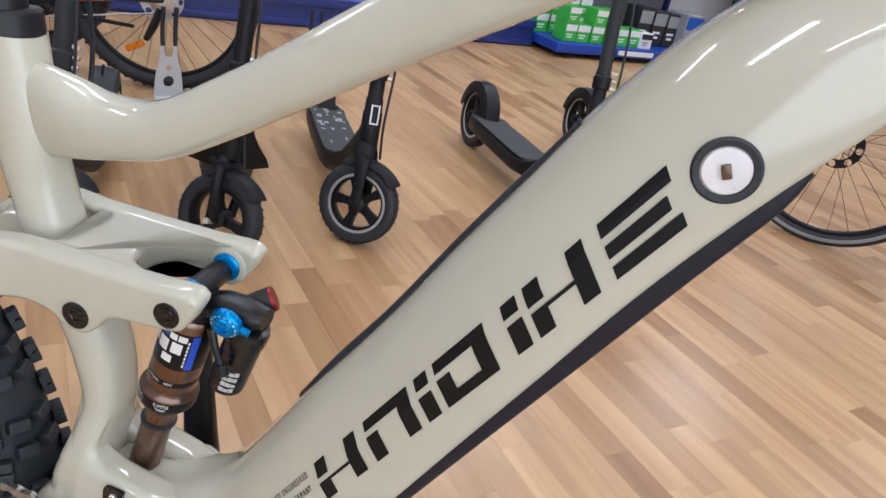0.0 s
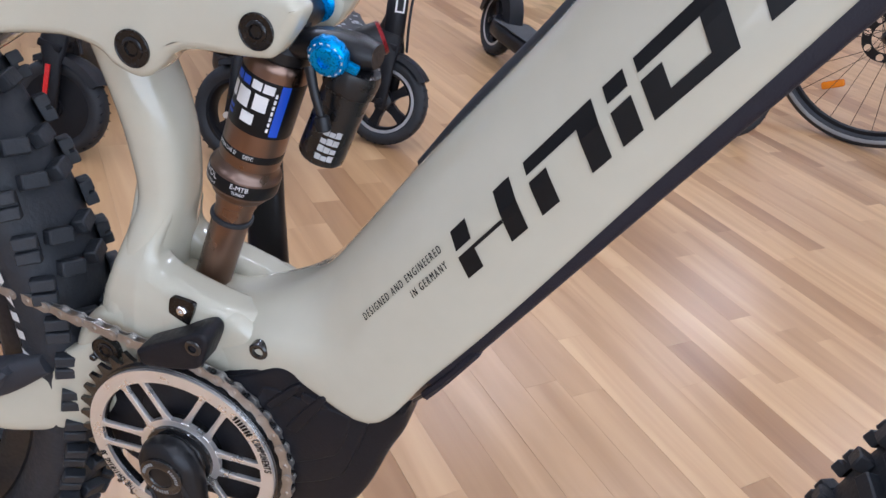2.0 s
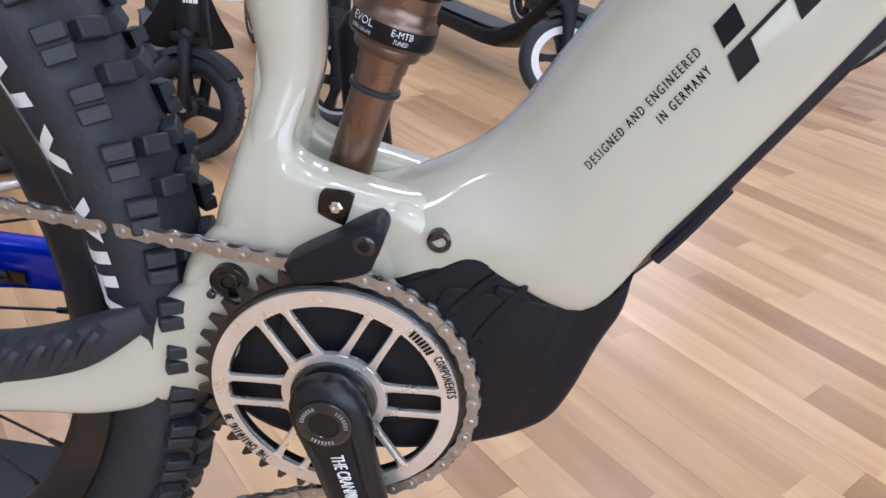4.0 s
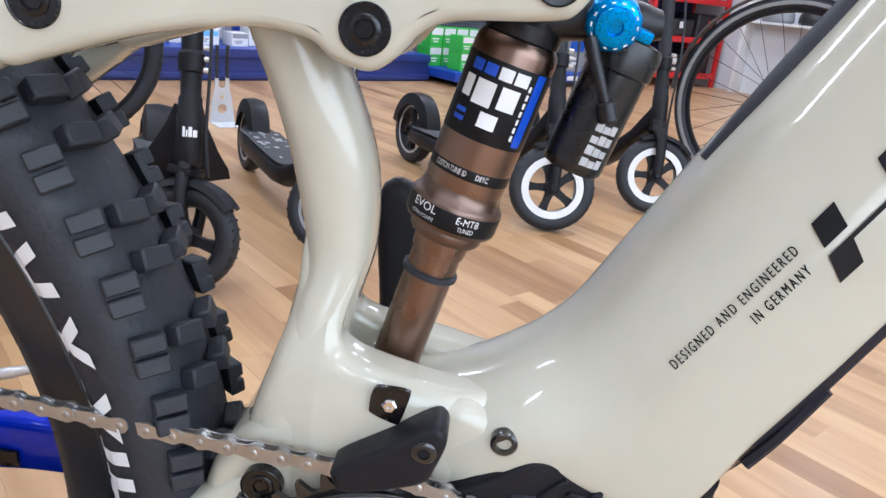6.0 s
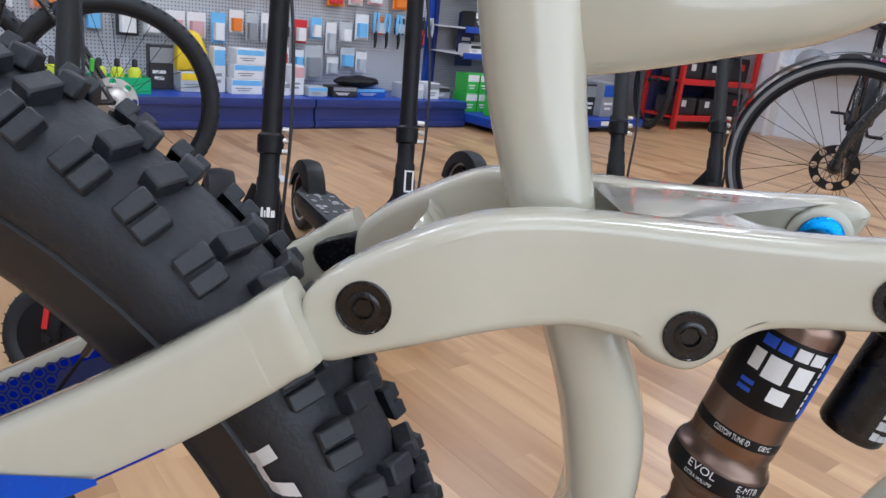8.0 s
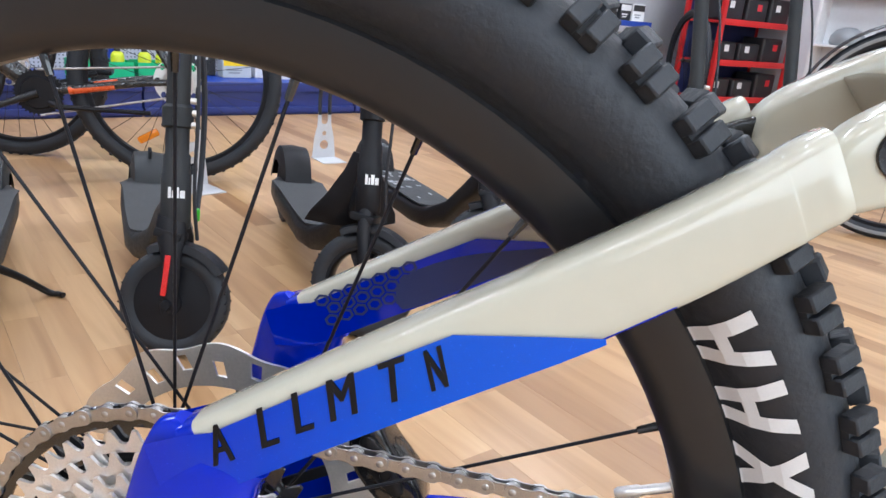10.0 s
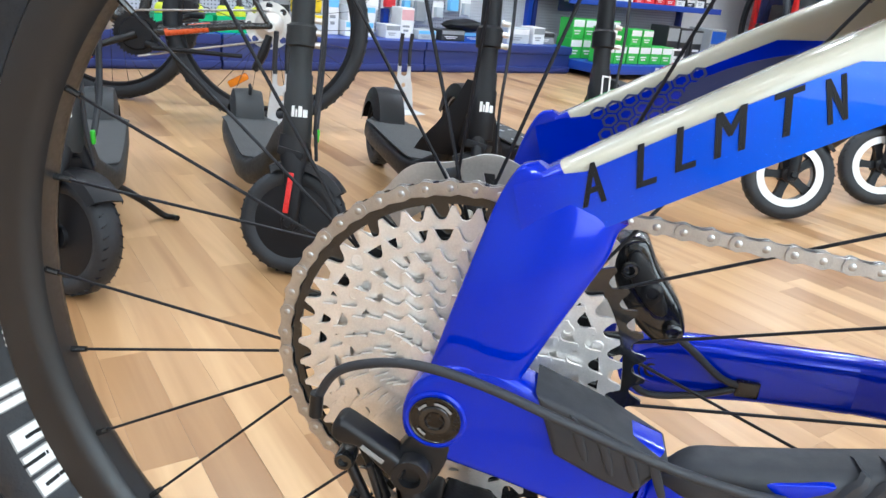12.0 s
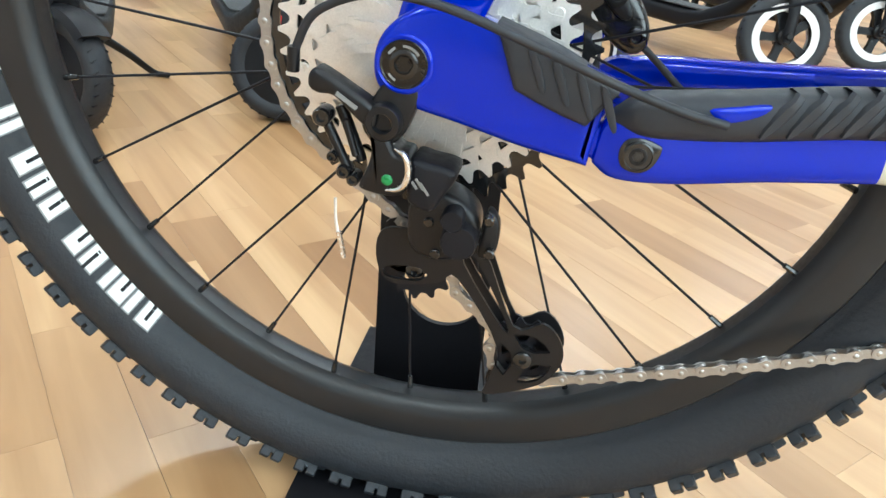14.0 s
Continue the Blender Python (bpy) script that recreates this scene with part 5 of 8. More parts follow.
    part("bolt_print", bm, GREY_PRINT, arm_ob)
    word("lettering", "THE CRANK", 0.0105, frame2(Vector((BX, yf - 0.0012, BZ)) + d * 0.020 + Vector((-0.004, 0, -0.001)), d, (0, -1, 0)), WHITE_PRINT, arm_ob, width=0.030, shear=0.1)
    bm = bmesh.new()
    q0 = Vector((BX, yf + 0.0006, BZ))
    nrm = Vector((-d.z, 0, d.x))
    quad_slab(bm, [q0 + d * 0.053 + nrm * -0.004, q0 + d * 0.048 + nrm * 0.004, q0 + d * 0.120 + nrm * 0.004 + Vector((0, -0.003, 0)), q0 + d * 0.120 - nrm * 0.004 + Vector((0, -0.003, 0))], (0, -1, 0), 0.0008)
    part("white_bar", bm, WHITE_PRINT, arm_ob, smooth=0)
    # far arm, pointing up
    part("crank_arm", arm(0.0800, 1, Vector((-0.13, 0, 0.99)).normalized()), BLACK_METAL, cr)
    bm = bmesh.new()
    rod(bm, (BX, -0.07, BZ), (BX, 0.08, BZ), 0.012, seg=20)
    part("spindle", bm, STEEL, cr)
    # lettering round the silver rim
    for body, a0, step in (("COMPONENTS", 34.5, -2.5), ("THE CHAINRING 38", 234.0, -2.1)):
        for k, ch in enumerate(body):
            if ch == " ":
                continue
            a = radians(a0 + step * k)
            o = Vector((BX + 0.0617 * math.cos(a), RING_Y - 0.0067, BZ + 0.0617 * math.sin(a)))
            word("letter", ch, 0.0074, frame2(o, (math.sin(a), 0, -math.cos(a)), (0, -1, 0)), DECAL, bpy.data.objects["spider"], width=0.0008 if ch == "I" else 0.0021)
    for k in range(7):
        a = radians(51.0 - 2.1 * k)
        bm = bmesh.new()
        o = Vector((BX + 0.0643 * math.cos(a), RING_Y - 0.0067, BZ + 0.0643 * math.sin(a)))
        box(bm, 0.0015, 0.0050, 0.0003, frame2(o, (math.sin(a), 0, -math.cos(a)), (0, -1, 0)))
        part("print_bar", bm, DECAL, bpy.data.objects["spider"])
    # chain guide
    bm = bmesh.new()
    plate(bm, smooth_outline([(-0.0165, 0.4190), (-0.0150, 0.4235), (0.0050, 0.4370), (0.0240, 0.4495), (0.0300, 0.4500), (0.0325, 0.4440), (0.0285, 0.4300), (0.0240, 0.4220), (0.0050, 0.4150), (-0.0120, 0.4120)], 4), -0.0600, -0.0380, 0.003, 3)
    guide = part("chain_guide", bm, BLACK_PLASTIC, bike, "black plastic upper chain guide")
    bm = disc_y(0.0232, 0.4392, -0.0598, [(0.0056, -0.002), (0.0056, 0.0006), (0.0046, 0.0014), (0.0028, 0.0014), (0.0024, -0.0005)], 18)
    part("bolt", bm, GLOSS_BLACK, guide)


crankset()

# pulleys of the rear mech
UPX, UPZ, UPY = -0.4355, 0.2030, -0.0430
LPX, LPZ, LPY = -0.3590, 0.1540, -0.0500


def arc_pts(cx, cz, r, a0, a1, y0, y1, n=24):
    return [(cx + r * math.cos(radians(a0 + (a1 - a0) * k / n)), y0 + (y1 - y0) * k / n, cz + r * math.sin(radians(a0 + (a1 - a0) * k / n))) for k in range(n + 1)]


def chain():
    rc, rr, rp = sprocket_r(48), sprocket_r(38), sprocket_r(11) + 0.0005
    pts = []
    pts += arc_pts(AX, AZ, rc, 232, 86, -0.0350, -0.0350, 60)
    pts += arc_pts(BX, BZ, rr, 88, -92, RING_Y, RING_Y, 60)
    b, e = Vector(pts[-1]), Vector((LPX + 0.0065, LPY, LPZ - rp))
    pts += [tuple(b.lerp(e, f) + Vector((0, 0, -0.040 * f * (1 - f)))) for f in (0.1, 0.2, 0.3, 0.4, 0.5, 0.6, 0.7, 0.8, 0.9)]
    pts += arc_pts(LPX + 0.0065, LPZ, rp, -82, -215, LPY, LPY, 16)
    pts += arc_pts(UPX + 0.0065, UPZ, rp, -25, 95, UPY, UPY, 16)
    pts += [(AX + rc * math.cos(radians(240)) * 1.0, -0.0360, AZ + rc * math.sin(radians(240)))]
    path = [Vector(p) for p in pts]
    # walk along the path by the pitch
    spots, i, here = [path[0]], 0, path[0]
    while i < len(path) - 1:
        if (path[i + 1] - here).length < PITCH:
            i += 1
            continue
        a, b = here if (here - path[i]).length < 1e-9 else path[i], path[i + 1]
        d = b - a
        f = a - here
        qa, qb, qc = d.dot(d), 2 * f.dot(d), f.dot(f) - PITCH ** 2
        root = qb * qb - 4 * qa * qc
        t = (-qb + math.sqrt(max(root, 0))) / (2 * qa)
        here = a + d * min(max(t, 0), 1)
        spots.append(here)
    ch = new("chain")
    ch.parent = bike

    def link(inner):
        bm = bmesh.new()
        h = 0.0042
        out = []
        for k in range(9):
            a = math.pi / 2 + math.pi * k / 8
            out.append((h * math.cos(a), h * math.sin(a)))
        out += [(PITCH * 0.35, -h * 0.72), (PITCH * 0.65, -h * 0.72)]
        for k in range(9):
            a = -math.pi / 2 + math.pi * k / 8
            out.append((PITCH + h * math.cos(a), h * math.sin(a)))
        out += [(PITCH * 0.65, h * 0.72), (PITCH * 0.35, h * 0.72)]
        w0, w1 = (0.0011, 0.0019) if inner else (0.0020, 0.0028)
        for s in (-1, 1):
            plate(bm, out, s * w0, s * w1)
        for x in (0, PITCH):
            if inner:
                lathe(bm, [(0.0038, -0.0011), (0.0038, 0.0011)], Matrix.Translation((x, 0, 0)) @ Y90, 10)
            else:
                lathe(bm, [(0.0017, -0.0031), (0.0019, -0.0028), (0.0019, 0.0028), (0.0013, 0.0032)], Matrix.Translation((x, 0, 0)) @ Y90, 10)
        return bm

    proto = [part("link", link(True), CHAIN_STEEL, ch), part("link", link(False), CHAIN_STEEL, ch)]
    used = [False, False]
    for k in range(len(spots) - 1):
        d = spots[k + 1] - spots[k]
        m = Matrix.Translation(spots[k]) @ frame2((0, 0, 0), d, (0, -1, 0)) @ Matrix.Rotation(radians(-90), 4, "X")
        if used[k % 2]:
            copy_part(proto[k % 2], m)
        else:
            proto[k % 2].matrix_basis = m
            used[k % 2] = True


chain()


def rear_mech():
    me = new("rear_derailleur")
    me.parent = bike
    me.location = (0.0065, 0, 0.001)
    # hanger arm from the axle
    bm = bmesh.new()
    plate(bm, smooth_outline([(-0.447, 0.336), (-0.433, 0.331), (-0.437, 0.312), (-0.445, 0.300), (-0.458, 0.300), (-0.462, 0.312), (-0.456, 0.326)], 4), -0.093, -0.081, 0.002)
    part("hanger", bm, BLACK_METAL, me)
    bm = disc_y(-0.4515, 0.3110, -0.0950, [(0.0105, -0.018), (0.0105, 0.0), (0.0095, 0.0016), (0.0058, 0.0018), (0.0052, -0.002), (0.002, -0.002)], 26)
    part("hanger_bolt", bm, GLOSS_BLACK, me)
    # cable arm, upwards and back
    bm = bmesh.new()
    plate(bm, smooth_outline([(-0.4900, 0.3335), (-0.4865, 0.3370), (-0.4825, 0.3362), (-0.4680, 0.3285), (-0.4545, 0.3203), (-0.4530, 0.3130), (-0.4565, 0.3080), (-0.4666, 0.3150), (-0.4765, 0.3235), (-0.4850, 0.3240), (-0.4900, 0.3270)], 4), -0.100, -0.085, 0.003, 3)
    arm = part("cable_arm", bm, BLACK_METAL, me)
    bm = bmesh.new()
    box(bm, 0.013, 0.0024, 0.0004, frame2((-0.4690, -0.1003, 0.3225), (0.85, 0, -0.52), (0, -1, 0)))
    part("print_bar", bm, GREY_PRINT, arm)
    bm = disc_y(-0.4500, 0.3126, -0.0985, [(0.0100, -0.014), (0.0100, 0.0), (0.0090, 0.0018), (0.0056, 0.0020), (0.0050, -0.002), (0.002, -0.002)], 26)
    part("pivot_boss", bm, BLACK_METAL, me)
    # thin links and clamp screws behind the arm
    for p0, p1, r in (((-0.4860, -0.088, 0.3110), (-0.4700, -0.088, 0.2790), 0.0030), ((-0.4770, -0.084, 0.3150), (-0.4640, -0.084, 0.2850), 0.0034), ((-0.4720, -0.092, 0.3100), (-0.4655, -0.092, 0.2900), 0.0022)):
        bm = bmesh.new()
        rod(bm, p0, p1, r, r * 0.9, 10, 0.0006)
        part("link_rod", bm, BLACK_METAL, me)
    for x, z, r in ((-0.4850, 0.3095, 0.0052), (-0.4725, 0.2800, 0.0040), (-0.4670, 0.2760, 0.0036), (-0.4790, 0.2880, 0.0030)):
        bm = disc_y(x, z, -0.0930, [(r, -0.010), (r, 0.0), (r * 0.85, 0.0010), (r * 0.5, 0.0010), (r * 0.45, -0.001), (r * 0.2, -0.001)], 14)
        part("screw", bm, GLOSS_BLACK, me)
    # outer link
    bm = bmesh.new()
    plate(bm, smooth_outline([(-0.4585, 0.3100), (-0.4480, 0.3060), (-0.4427, 0.2965), (-0.4360, 0.2943), (-0.4344, 0.2838), (-0.4374, 0.2737), (-0.4442, 0.2712), (-0.4540, 0.2715), (-0.4625, 0.2745), (-0.4585, 0.2850), (-0.4562, 0.2963)], 4), -0.0975, -0.070, 0.003, 3)
    part("outer_link", bm, BLACK_METAL, me)
    bm = bmesh.new()
    tube(bm, [(-0.4430, -0.0978, 0.2995), (-0.4372, -0.0978, 0.2962), (-0.4350, -0.0978, 0.2890), (-0.4360, -0.0978, 0.2815), (-0.4400, -0.0978, 0.2770), (-0.4470, -0.0978, 0.2752)], [0.0006, 0.0017, 0.0020, 0.0020, 0.0016, 0.0006], 8)
    part("accent", bm, SILVER, me, "bright silver accent line")
    bm = disc_y(-0.4463, 0.2812, -0.0978, [(0.0031, -0.002), (0.0031, 0.0004), (0.0023, 0.0010), (0.0010, 0.0010)], 16)
    part("adjuster", bm, material("green_adjuster", (0.02, 0.22, 0.06), 0.3), me)
    # front link with its small print
    bm = bmesh.new()
    plate(bm, smooth_outline([(-0.4345, 0.2925), (-0.4240, 0.2915), (-0.4140, 0.2902), (-0.4092, 0.2861), (-0.4152, 0.2743), (-0.4225, 0.2633), (-0.4355, 0.2677), (-0.4360, 0.2800)], 4), -0.0940, -0.066, 0.004, 3)
    front = part("front_link", bm, BLACK_PLASTIC, me)
    for x, z, l in ((-0.4290, 0.2800, 0.0075), (-0.4262, 0.2775, 0.0085), (-0.4318, 0.2790, 0.0050)):
        bm = bmesh.new()
        box(bm, 0.0014, l, 0.0004, frame2((x, -0.0943, z), (0.8, 0, 0.6), (0, -1, 0)))
        part("print_bar", bm, GREY_PRINT, front)
    # lower knuckle: two stacked barrels on a body
    bm = bmesh.new()
    plate(bm, smooth_outline([(-0.4240, 0.2640), (-0.4038, 0.2673), (-0.3874, 0.2566), (-0.3847, 0.2410), (-0.3932, 0.2273), (-0.4129, 0.2240), (-0.4260, 0.2340)], 4), -0.0760, -0.050, 0.004, 3)
    knuckle = part("knuckle", bm, BLACK_METAL, me)
    knuckle.location = (-0.0115, 0, 0.001)
    bm = disc_y(-0.4060, 0.2430, -0.0760, [(0.0108, -0.010), (0.0108, 0.008), (0.0100, 0.0096), (0.0020, 0.0100)], 30)
    part("barrel", bm, BLACK_PLASTIC, knuckle)
    bm = disc_y(-0.4105, 0.2567, -0.0760, [(0.0068, -0.010), (0.0068, 0.0095), (0.0060, 0.0108), (0.0015, 0.0110)], 24)
    part("barrel", bm, BLACK_PLASTIC, knuckle)
    for x, z in ((-0.4200, 0.2300), (-0.3905, 0.2560), (-0.3880, 0.2350), (-0.4250, 0.2500)):
        bm = disc_y(x, z, -0.0770, [(0.0032, -0.004), (0.0032, 0.0005), (0.0024, 0.0012), (0.0012, 0.0012)], 12)
        part("screw", bm, GLOSS_BLACK, knuckle)
    bm = bmesh.new()
    plate(bm, smooth_outline([(-0.3920, 0.2600), (-0.3850, 0.2540), (-0.3840, 0.2400), (-0.3870, 0.2300), (-0.3950, 0.2300), (-0.3940, 0.2450)], 3), -0.0720, -0.062, 0.002)
    part("spring_cover", bm, BLACK_METAL, knuckle)
    # cage: upper guide, two slim arms and the round lower end
    upper = smooth_outline([(-0.4510, 0.2080), (-0.4500, 0.2290), (-0.4343, 0.2340), (-0.4060, 0.2260), (-0.3849, 0.2282), (-0.3601, 0.1770), (-0.3412, 0.1819), (-0.3293, 0.1715), (-0.3257, 0.1561), (-0.3351, 0.1376), (-0.3554, 0.1255), (-0.3729, 0.1200), (-0.3725, 0.1303), (-0.3690, 0.1600), (-0.3990, 0.2050), (-0.4113, 0.1995), (-0.4404, 0.1945)], 4)
    win = smooth_outline([(-0.3960, 0.2160), (-0.3890, 0.2210), (-0.3650, 0.1790), (-0.3668, 0.1735)], 3)
    upper, win = ([(p[0] - 0.0080, p[1] + 0.0010) for p in o] for o in (upper, win))
    holes = [win, circle2(-0.4465, 0.2100, 0.0030, 10)]
    for k in range(3):
        a0 = 2.094 * k + 0.4
        holes.append([(LPX + r * math.cos(a0 + q), LPZ + r * math.sin(a0 + q)) for r, q in ((0.0190, 0.05), (0.0190, 0.4), (0.0190, 0.8), (0.0190, 1.2), (0.0190, 1.6), (0.0085, 1.35), (0.0085, 0.3))])
    holes.append(smooth_outline([(-0.4550, 0.2040), (-0.4520, 0.1995), (-0.4330, 0.1995), (-0.4260, 0.2050), (-0.4340, 0.2095), (-0.4500, 0.2080)], 3))
    holes = [h for h in holes if len(h) != 10]
    bm = bmesh.new()
    holed(bm, upper, holes, LPY - 0.0070, LPY - 0.0095)
    cage = part("cage_plate", bm, BLACK_METAL, me, "black cage plate")
    bm = bmesh.new()
    holed(bm, upper, [win], LPY + 0.0060, LPY + 0.0080)
    part("cage_plate", bm, BLACK_METAL, me)
    for x, z, y in ((UPX, UPZ, UPY), (LPX, LPZ, LPY)):
        bm = bmesh.new()
        hs = [[(x + r * math.cos(1.2566 * k + q), z + r * math.sin(1.2566 * k + q)) for r, q in ((0.0150, 0.1), (0.0150, 0.5), (0.0150, 0.95), (0.0085, 0.8), (0.0085, 0.25))] for k in range(5)]
        holed(bm, gear2(x, z, 13, 0.0212, 0.0262, 0.1), hs, y + 0.001, y - 0.001)
        pul = part("jockey_wheel", bm, BLACK_PLASTIC, me)
        bm = disc_y(x, z, y - 0.010, [(0.0060, -0.012), (0.0060, 0.0012), (0.0045, 0.0020), (0.0024, 0.0020), (0.0020, 0.0)], 16)
        part("pulley_bolt", bm, GLOSS_BLACK, pul)
    # loose cable end with its tip
    bm = bmesh.new()
    tube(bm, [(-0.478, -0.088, 0.262), (-0.477, -0.090, 0.250), (-0.4745, -0.091, 0.238)], 0.0010, 6)
    part("cable_end", bm, STEEL, me)
    bm = bmesh.new()
    rod(bm, (-0.4748, -0.091, 0.2425), (-0.4715, -0.0915, 0.2260), 0.0017, seg=8)
    part("cable_tip", bm, SILVER, me)
    # gear cable: up over the dropout and into the chain stay guard
    bm = bmesh.new()
    tube(bm, [(-0.4945, -0.091, 0.3350), (-0.4915, -0.092, 0.3480), (-0.4790, -0.098, 0.3660), (-0.4500, -0.105, 0.3780), (-0.4170, -0.109, 0.3770), (-0.3740, -0.110, 0.3650), (-0.3340, -0.106, 0.3510), (-0.2970, -0.098, 0.3390), (-0.2730, -0.0900, 0.3330)], 0.0023, 10, 8)
    part("gear_cable", bm, RUBBER_SOFT, bike, "black gear cable")
    bm = bmesh.new()
    rod(bm, (-0.4945, -0.091, 0.3330), (-0.4938, -0.0915, 0.3460), 0.0034, seg=10)
    part("ferrule", bm, BLACK_METAL, bike)
    # rear brake caliper and hose, far side
    cal = new("brake_caliper")
    cal.parent = bike
    bm = bmesh.new()
    plate(bm, smooth_outline([(-0.3520, 0.4000), (-0.3370, 0.4040), (-0.3260, 0.3860), (-0.3080, 0.3620), (-0.3040, 0.3420), (-0.3180, 0.3360), (-0.3400, 0.3540), (-0.3540, 0.3780)], 4), 0.040, 0.070, 0.005, 3)
    body = part("caliper_body", bm, GLOSS_BLACK, cal, "gloss black caliper body")
    bm = bmesh.new()
    plate(bm, smooth_outline([(-0.3460, 0.3930), (-0.3370, 0.3950), (-0.3180, 0.3640), (-0.3240, 0.3580), (-0.3400, 0.3740)], 4), 0.0365, 0.042, 0.0015, 2)
    part("piston_cover", bm, BLACK_METAL, body)
    for x, z, r in ((-0.3120, 0.3480, 0.0062), (-0.3440, 0.3850, 0.0055), (-0.3290, 0.3720, 0.0070)):
        bm = disc_y(x, z, 0.0385, [(r, -0.006), (r, 0.002), (r * 0.8, 0.0030), (r * 0.5, 0.0030), (r * 0.45, 0.0005)], 16)
        part("bolt", bm, BLACK_METAL if r > 0.0065 else GLOSS_BLACK, cal)
    for pts in (((-0.3510, 0.046, 0.3770), (-0.3370, 0.046, 0.3490), (-0.3320, 0.050, 0.3160), (-0.3190, 0.054, 0.2950), (-0.2860, 0.058, 0.2970), (-0.2560, 0.062, 0.3060)),
                ((-0.3120, 0.046, 0.3460), (-0.2930, 0.053, 0.3300), (-0.2710, 0.058, 0.3120), (-0.2500, 0.063, 0.3060))):
        bm = bmesh.new()
        tube(bm, list(pts), 0.0024, 10, 6)
        part("brake_hose", bm, RUBBER_SOFT, cal, "black brake hose")
    bm = bmesh.new()
    box(bm, 0.0150, 0.0120, 0.0040, Matrix.Translation((-0.2540, 0.0622, 0.3065)) @ Y90, 0.0015)
    part("cable_port", bm, SOCKET, cal)


rear_mech()


def shock():
    sh = new("rear_shock")
    sh.parent = bike
    top, bot = Vector((0.0485, 0, 0.6300)), Vector((-0.001, 0, 0.4400))
    ax, L = axis(bot, top)
    # heights along the axis from the lower eye
    def lay(name, prof, mat, label="", seg=40):
        bm = bmesh.new()
        lathe(bm, prof, ax, seg)
        return part(name, bm, mat, sh, label)
    lay("shaft", [(0.0108, 0.000), (0.0115, 0.004), (0.0118, 0.006), (0.0118, 0.072), (0.0128, 0.0725), (0.0132, 0.080), (0.0132, 0.090)], BRONZE, "bronze shock shaft")
    lay("travel_ring", [(0.0122, 0.0595), (0.0134, 0.0600), (0.0136, 0.0612), (0.0134, 0.0624), (0.0122, 0.0630)], RUBBER)
    lay("seal_collar", [(0.0128, 0.080), (0.0162, 0.0805), (0.0172, 0.082), (0.0172, 0.0865), (0.0160, 0.088)], BRONZE_DARK)
    lay("air_collar", [(0.0165, 0.0860), (0.0205, 0.0870), (0.0215, 0.0885), (0.0215, 0.0985), (0.0208, 0.1000), (0.0195, 0.1010), (0.0180, 0.1060), (0.0183, 0.1090)], BRONZE_DARK, "dark bronze collar with black band")
    can = lay("air_can", [(0.0180, 0.1060), (0.0184, 0.1090), (0.0184, 0.1690), (0.0178, 0.1720), (0.0162, 0.1740)], BRONZE, "bronze air can")
    lay("collar_band", [(0.0216, 0.0890), (0.0217, 0.0893), (0.0217, 0.0975), (0.0216, 0.0978)], DECAL)
    lay("can_label", [(0.01845, 0.1300), (0.01855, 0.1303), (0.01855, 0.1640), (0.01845, 0.1643)], DECAL, "gloss black label")
    lay("id_band", [(0.01845, 0.1125), (0.01852, 0.1127), (0.01852, 0.1172), (0.01845, 0.1174)], DECAL)
    lay("head", [(0.0150, 0.1735), (0.0165, 0.1750), (0.0165, 0.1810), (0.0120, 0.1860), (0.0105, 0.1960)], BLACK_METAL)
    bm = bmesh.new()
    rod(bm, (top.x, -0.024, top.z), (top.x, 0.027, top.z), 0.0088, seg=24, bevel=0.001)
    part("eyelet", bm, BLACK_METAL, sh)
    bm = bmesh.new()
    rod(bm, (bot.x, -0.011, bot.z), (bot.x, 0.011, bot.z), 0.0095, seg=24, bevel=0.001)
    part("eyelet", bm, BLACK_METAL, sh)

    # prints that follow the can
    def wrap(name, a0, a1, h0, h1, r, mat, n=5, parent=can, skew=0.0):
        bm = bmesh.new()
        rows = []
        for i in range(n + 1):
            a = radians(a0 + (a1 - a0) * i / n)
            rows.append([bm.verts.new(ax @ Vector((r * math.cos(a), r * math.sin(a), h + skew * (i / n - 0.5)))) for h in (h0, h1)])
        ring_faces(bm, rows, False, (False, False))
        return part(name, bm, mat, parent, smooth=60)

    face = ax.inverted().to_3x3() @ Vector((-0.05, -0.95, 0.25))
    mid = math.degrees(math.atan2(face.y, face.x))
    right = ax.inverted().to_3x3() @ Vector((1, 0, 0))
    s = 1 if (math.cos(radians(mid)) * right.y - math.sin(radians(mid)) * right.x) > 0 else -1
    rl = 0.0188
    # plain blocks where the maker's marks stand
    for k, (b0, b1, h0, h1, mt) in enumerate(((-46, -28, 0.1575, 0.1622, BLUE_PRINT), (-25, -8, 0.1575, 0.1622, BLUE_PRINT), (-4, 14, 0.1572, 0.1624, WHITE_PRINT), (17, 36, 0.1572, 0.1624, WHITE_PRINT),
                                              (-50, -34, 0.1460, 0.1550, WHITE_PRINT), (-29, -2, 0.1445, 0.1550, WHITE_PRINT), (6, 30, 0.1455, 0.1550, WHITE_PRINT), (-10, 14, 0.1360, 0.1425, WHITE_PRINT), (-48, -30, 0.1390, 0.1410, BLUE_PRINT), (-48, -30, 0.1355, 0.1375, BLUE_PRINT), (46, 62, 0.1320, 0.1640, BLUE_PRINT))):
        wrap("print_block", mid + s * b0, mid + s * b1, h0, h1, rl, mt)
    for k in range(7):
        wrap("print_bar", mid + s * 39, mid + s * 43, 0.1345 + 0.0036 * k, 0.1370 + 0.0036 * k, rl, WHITE_PRINT)

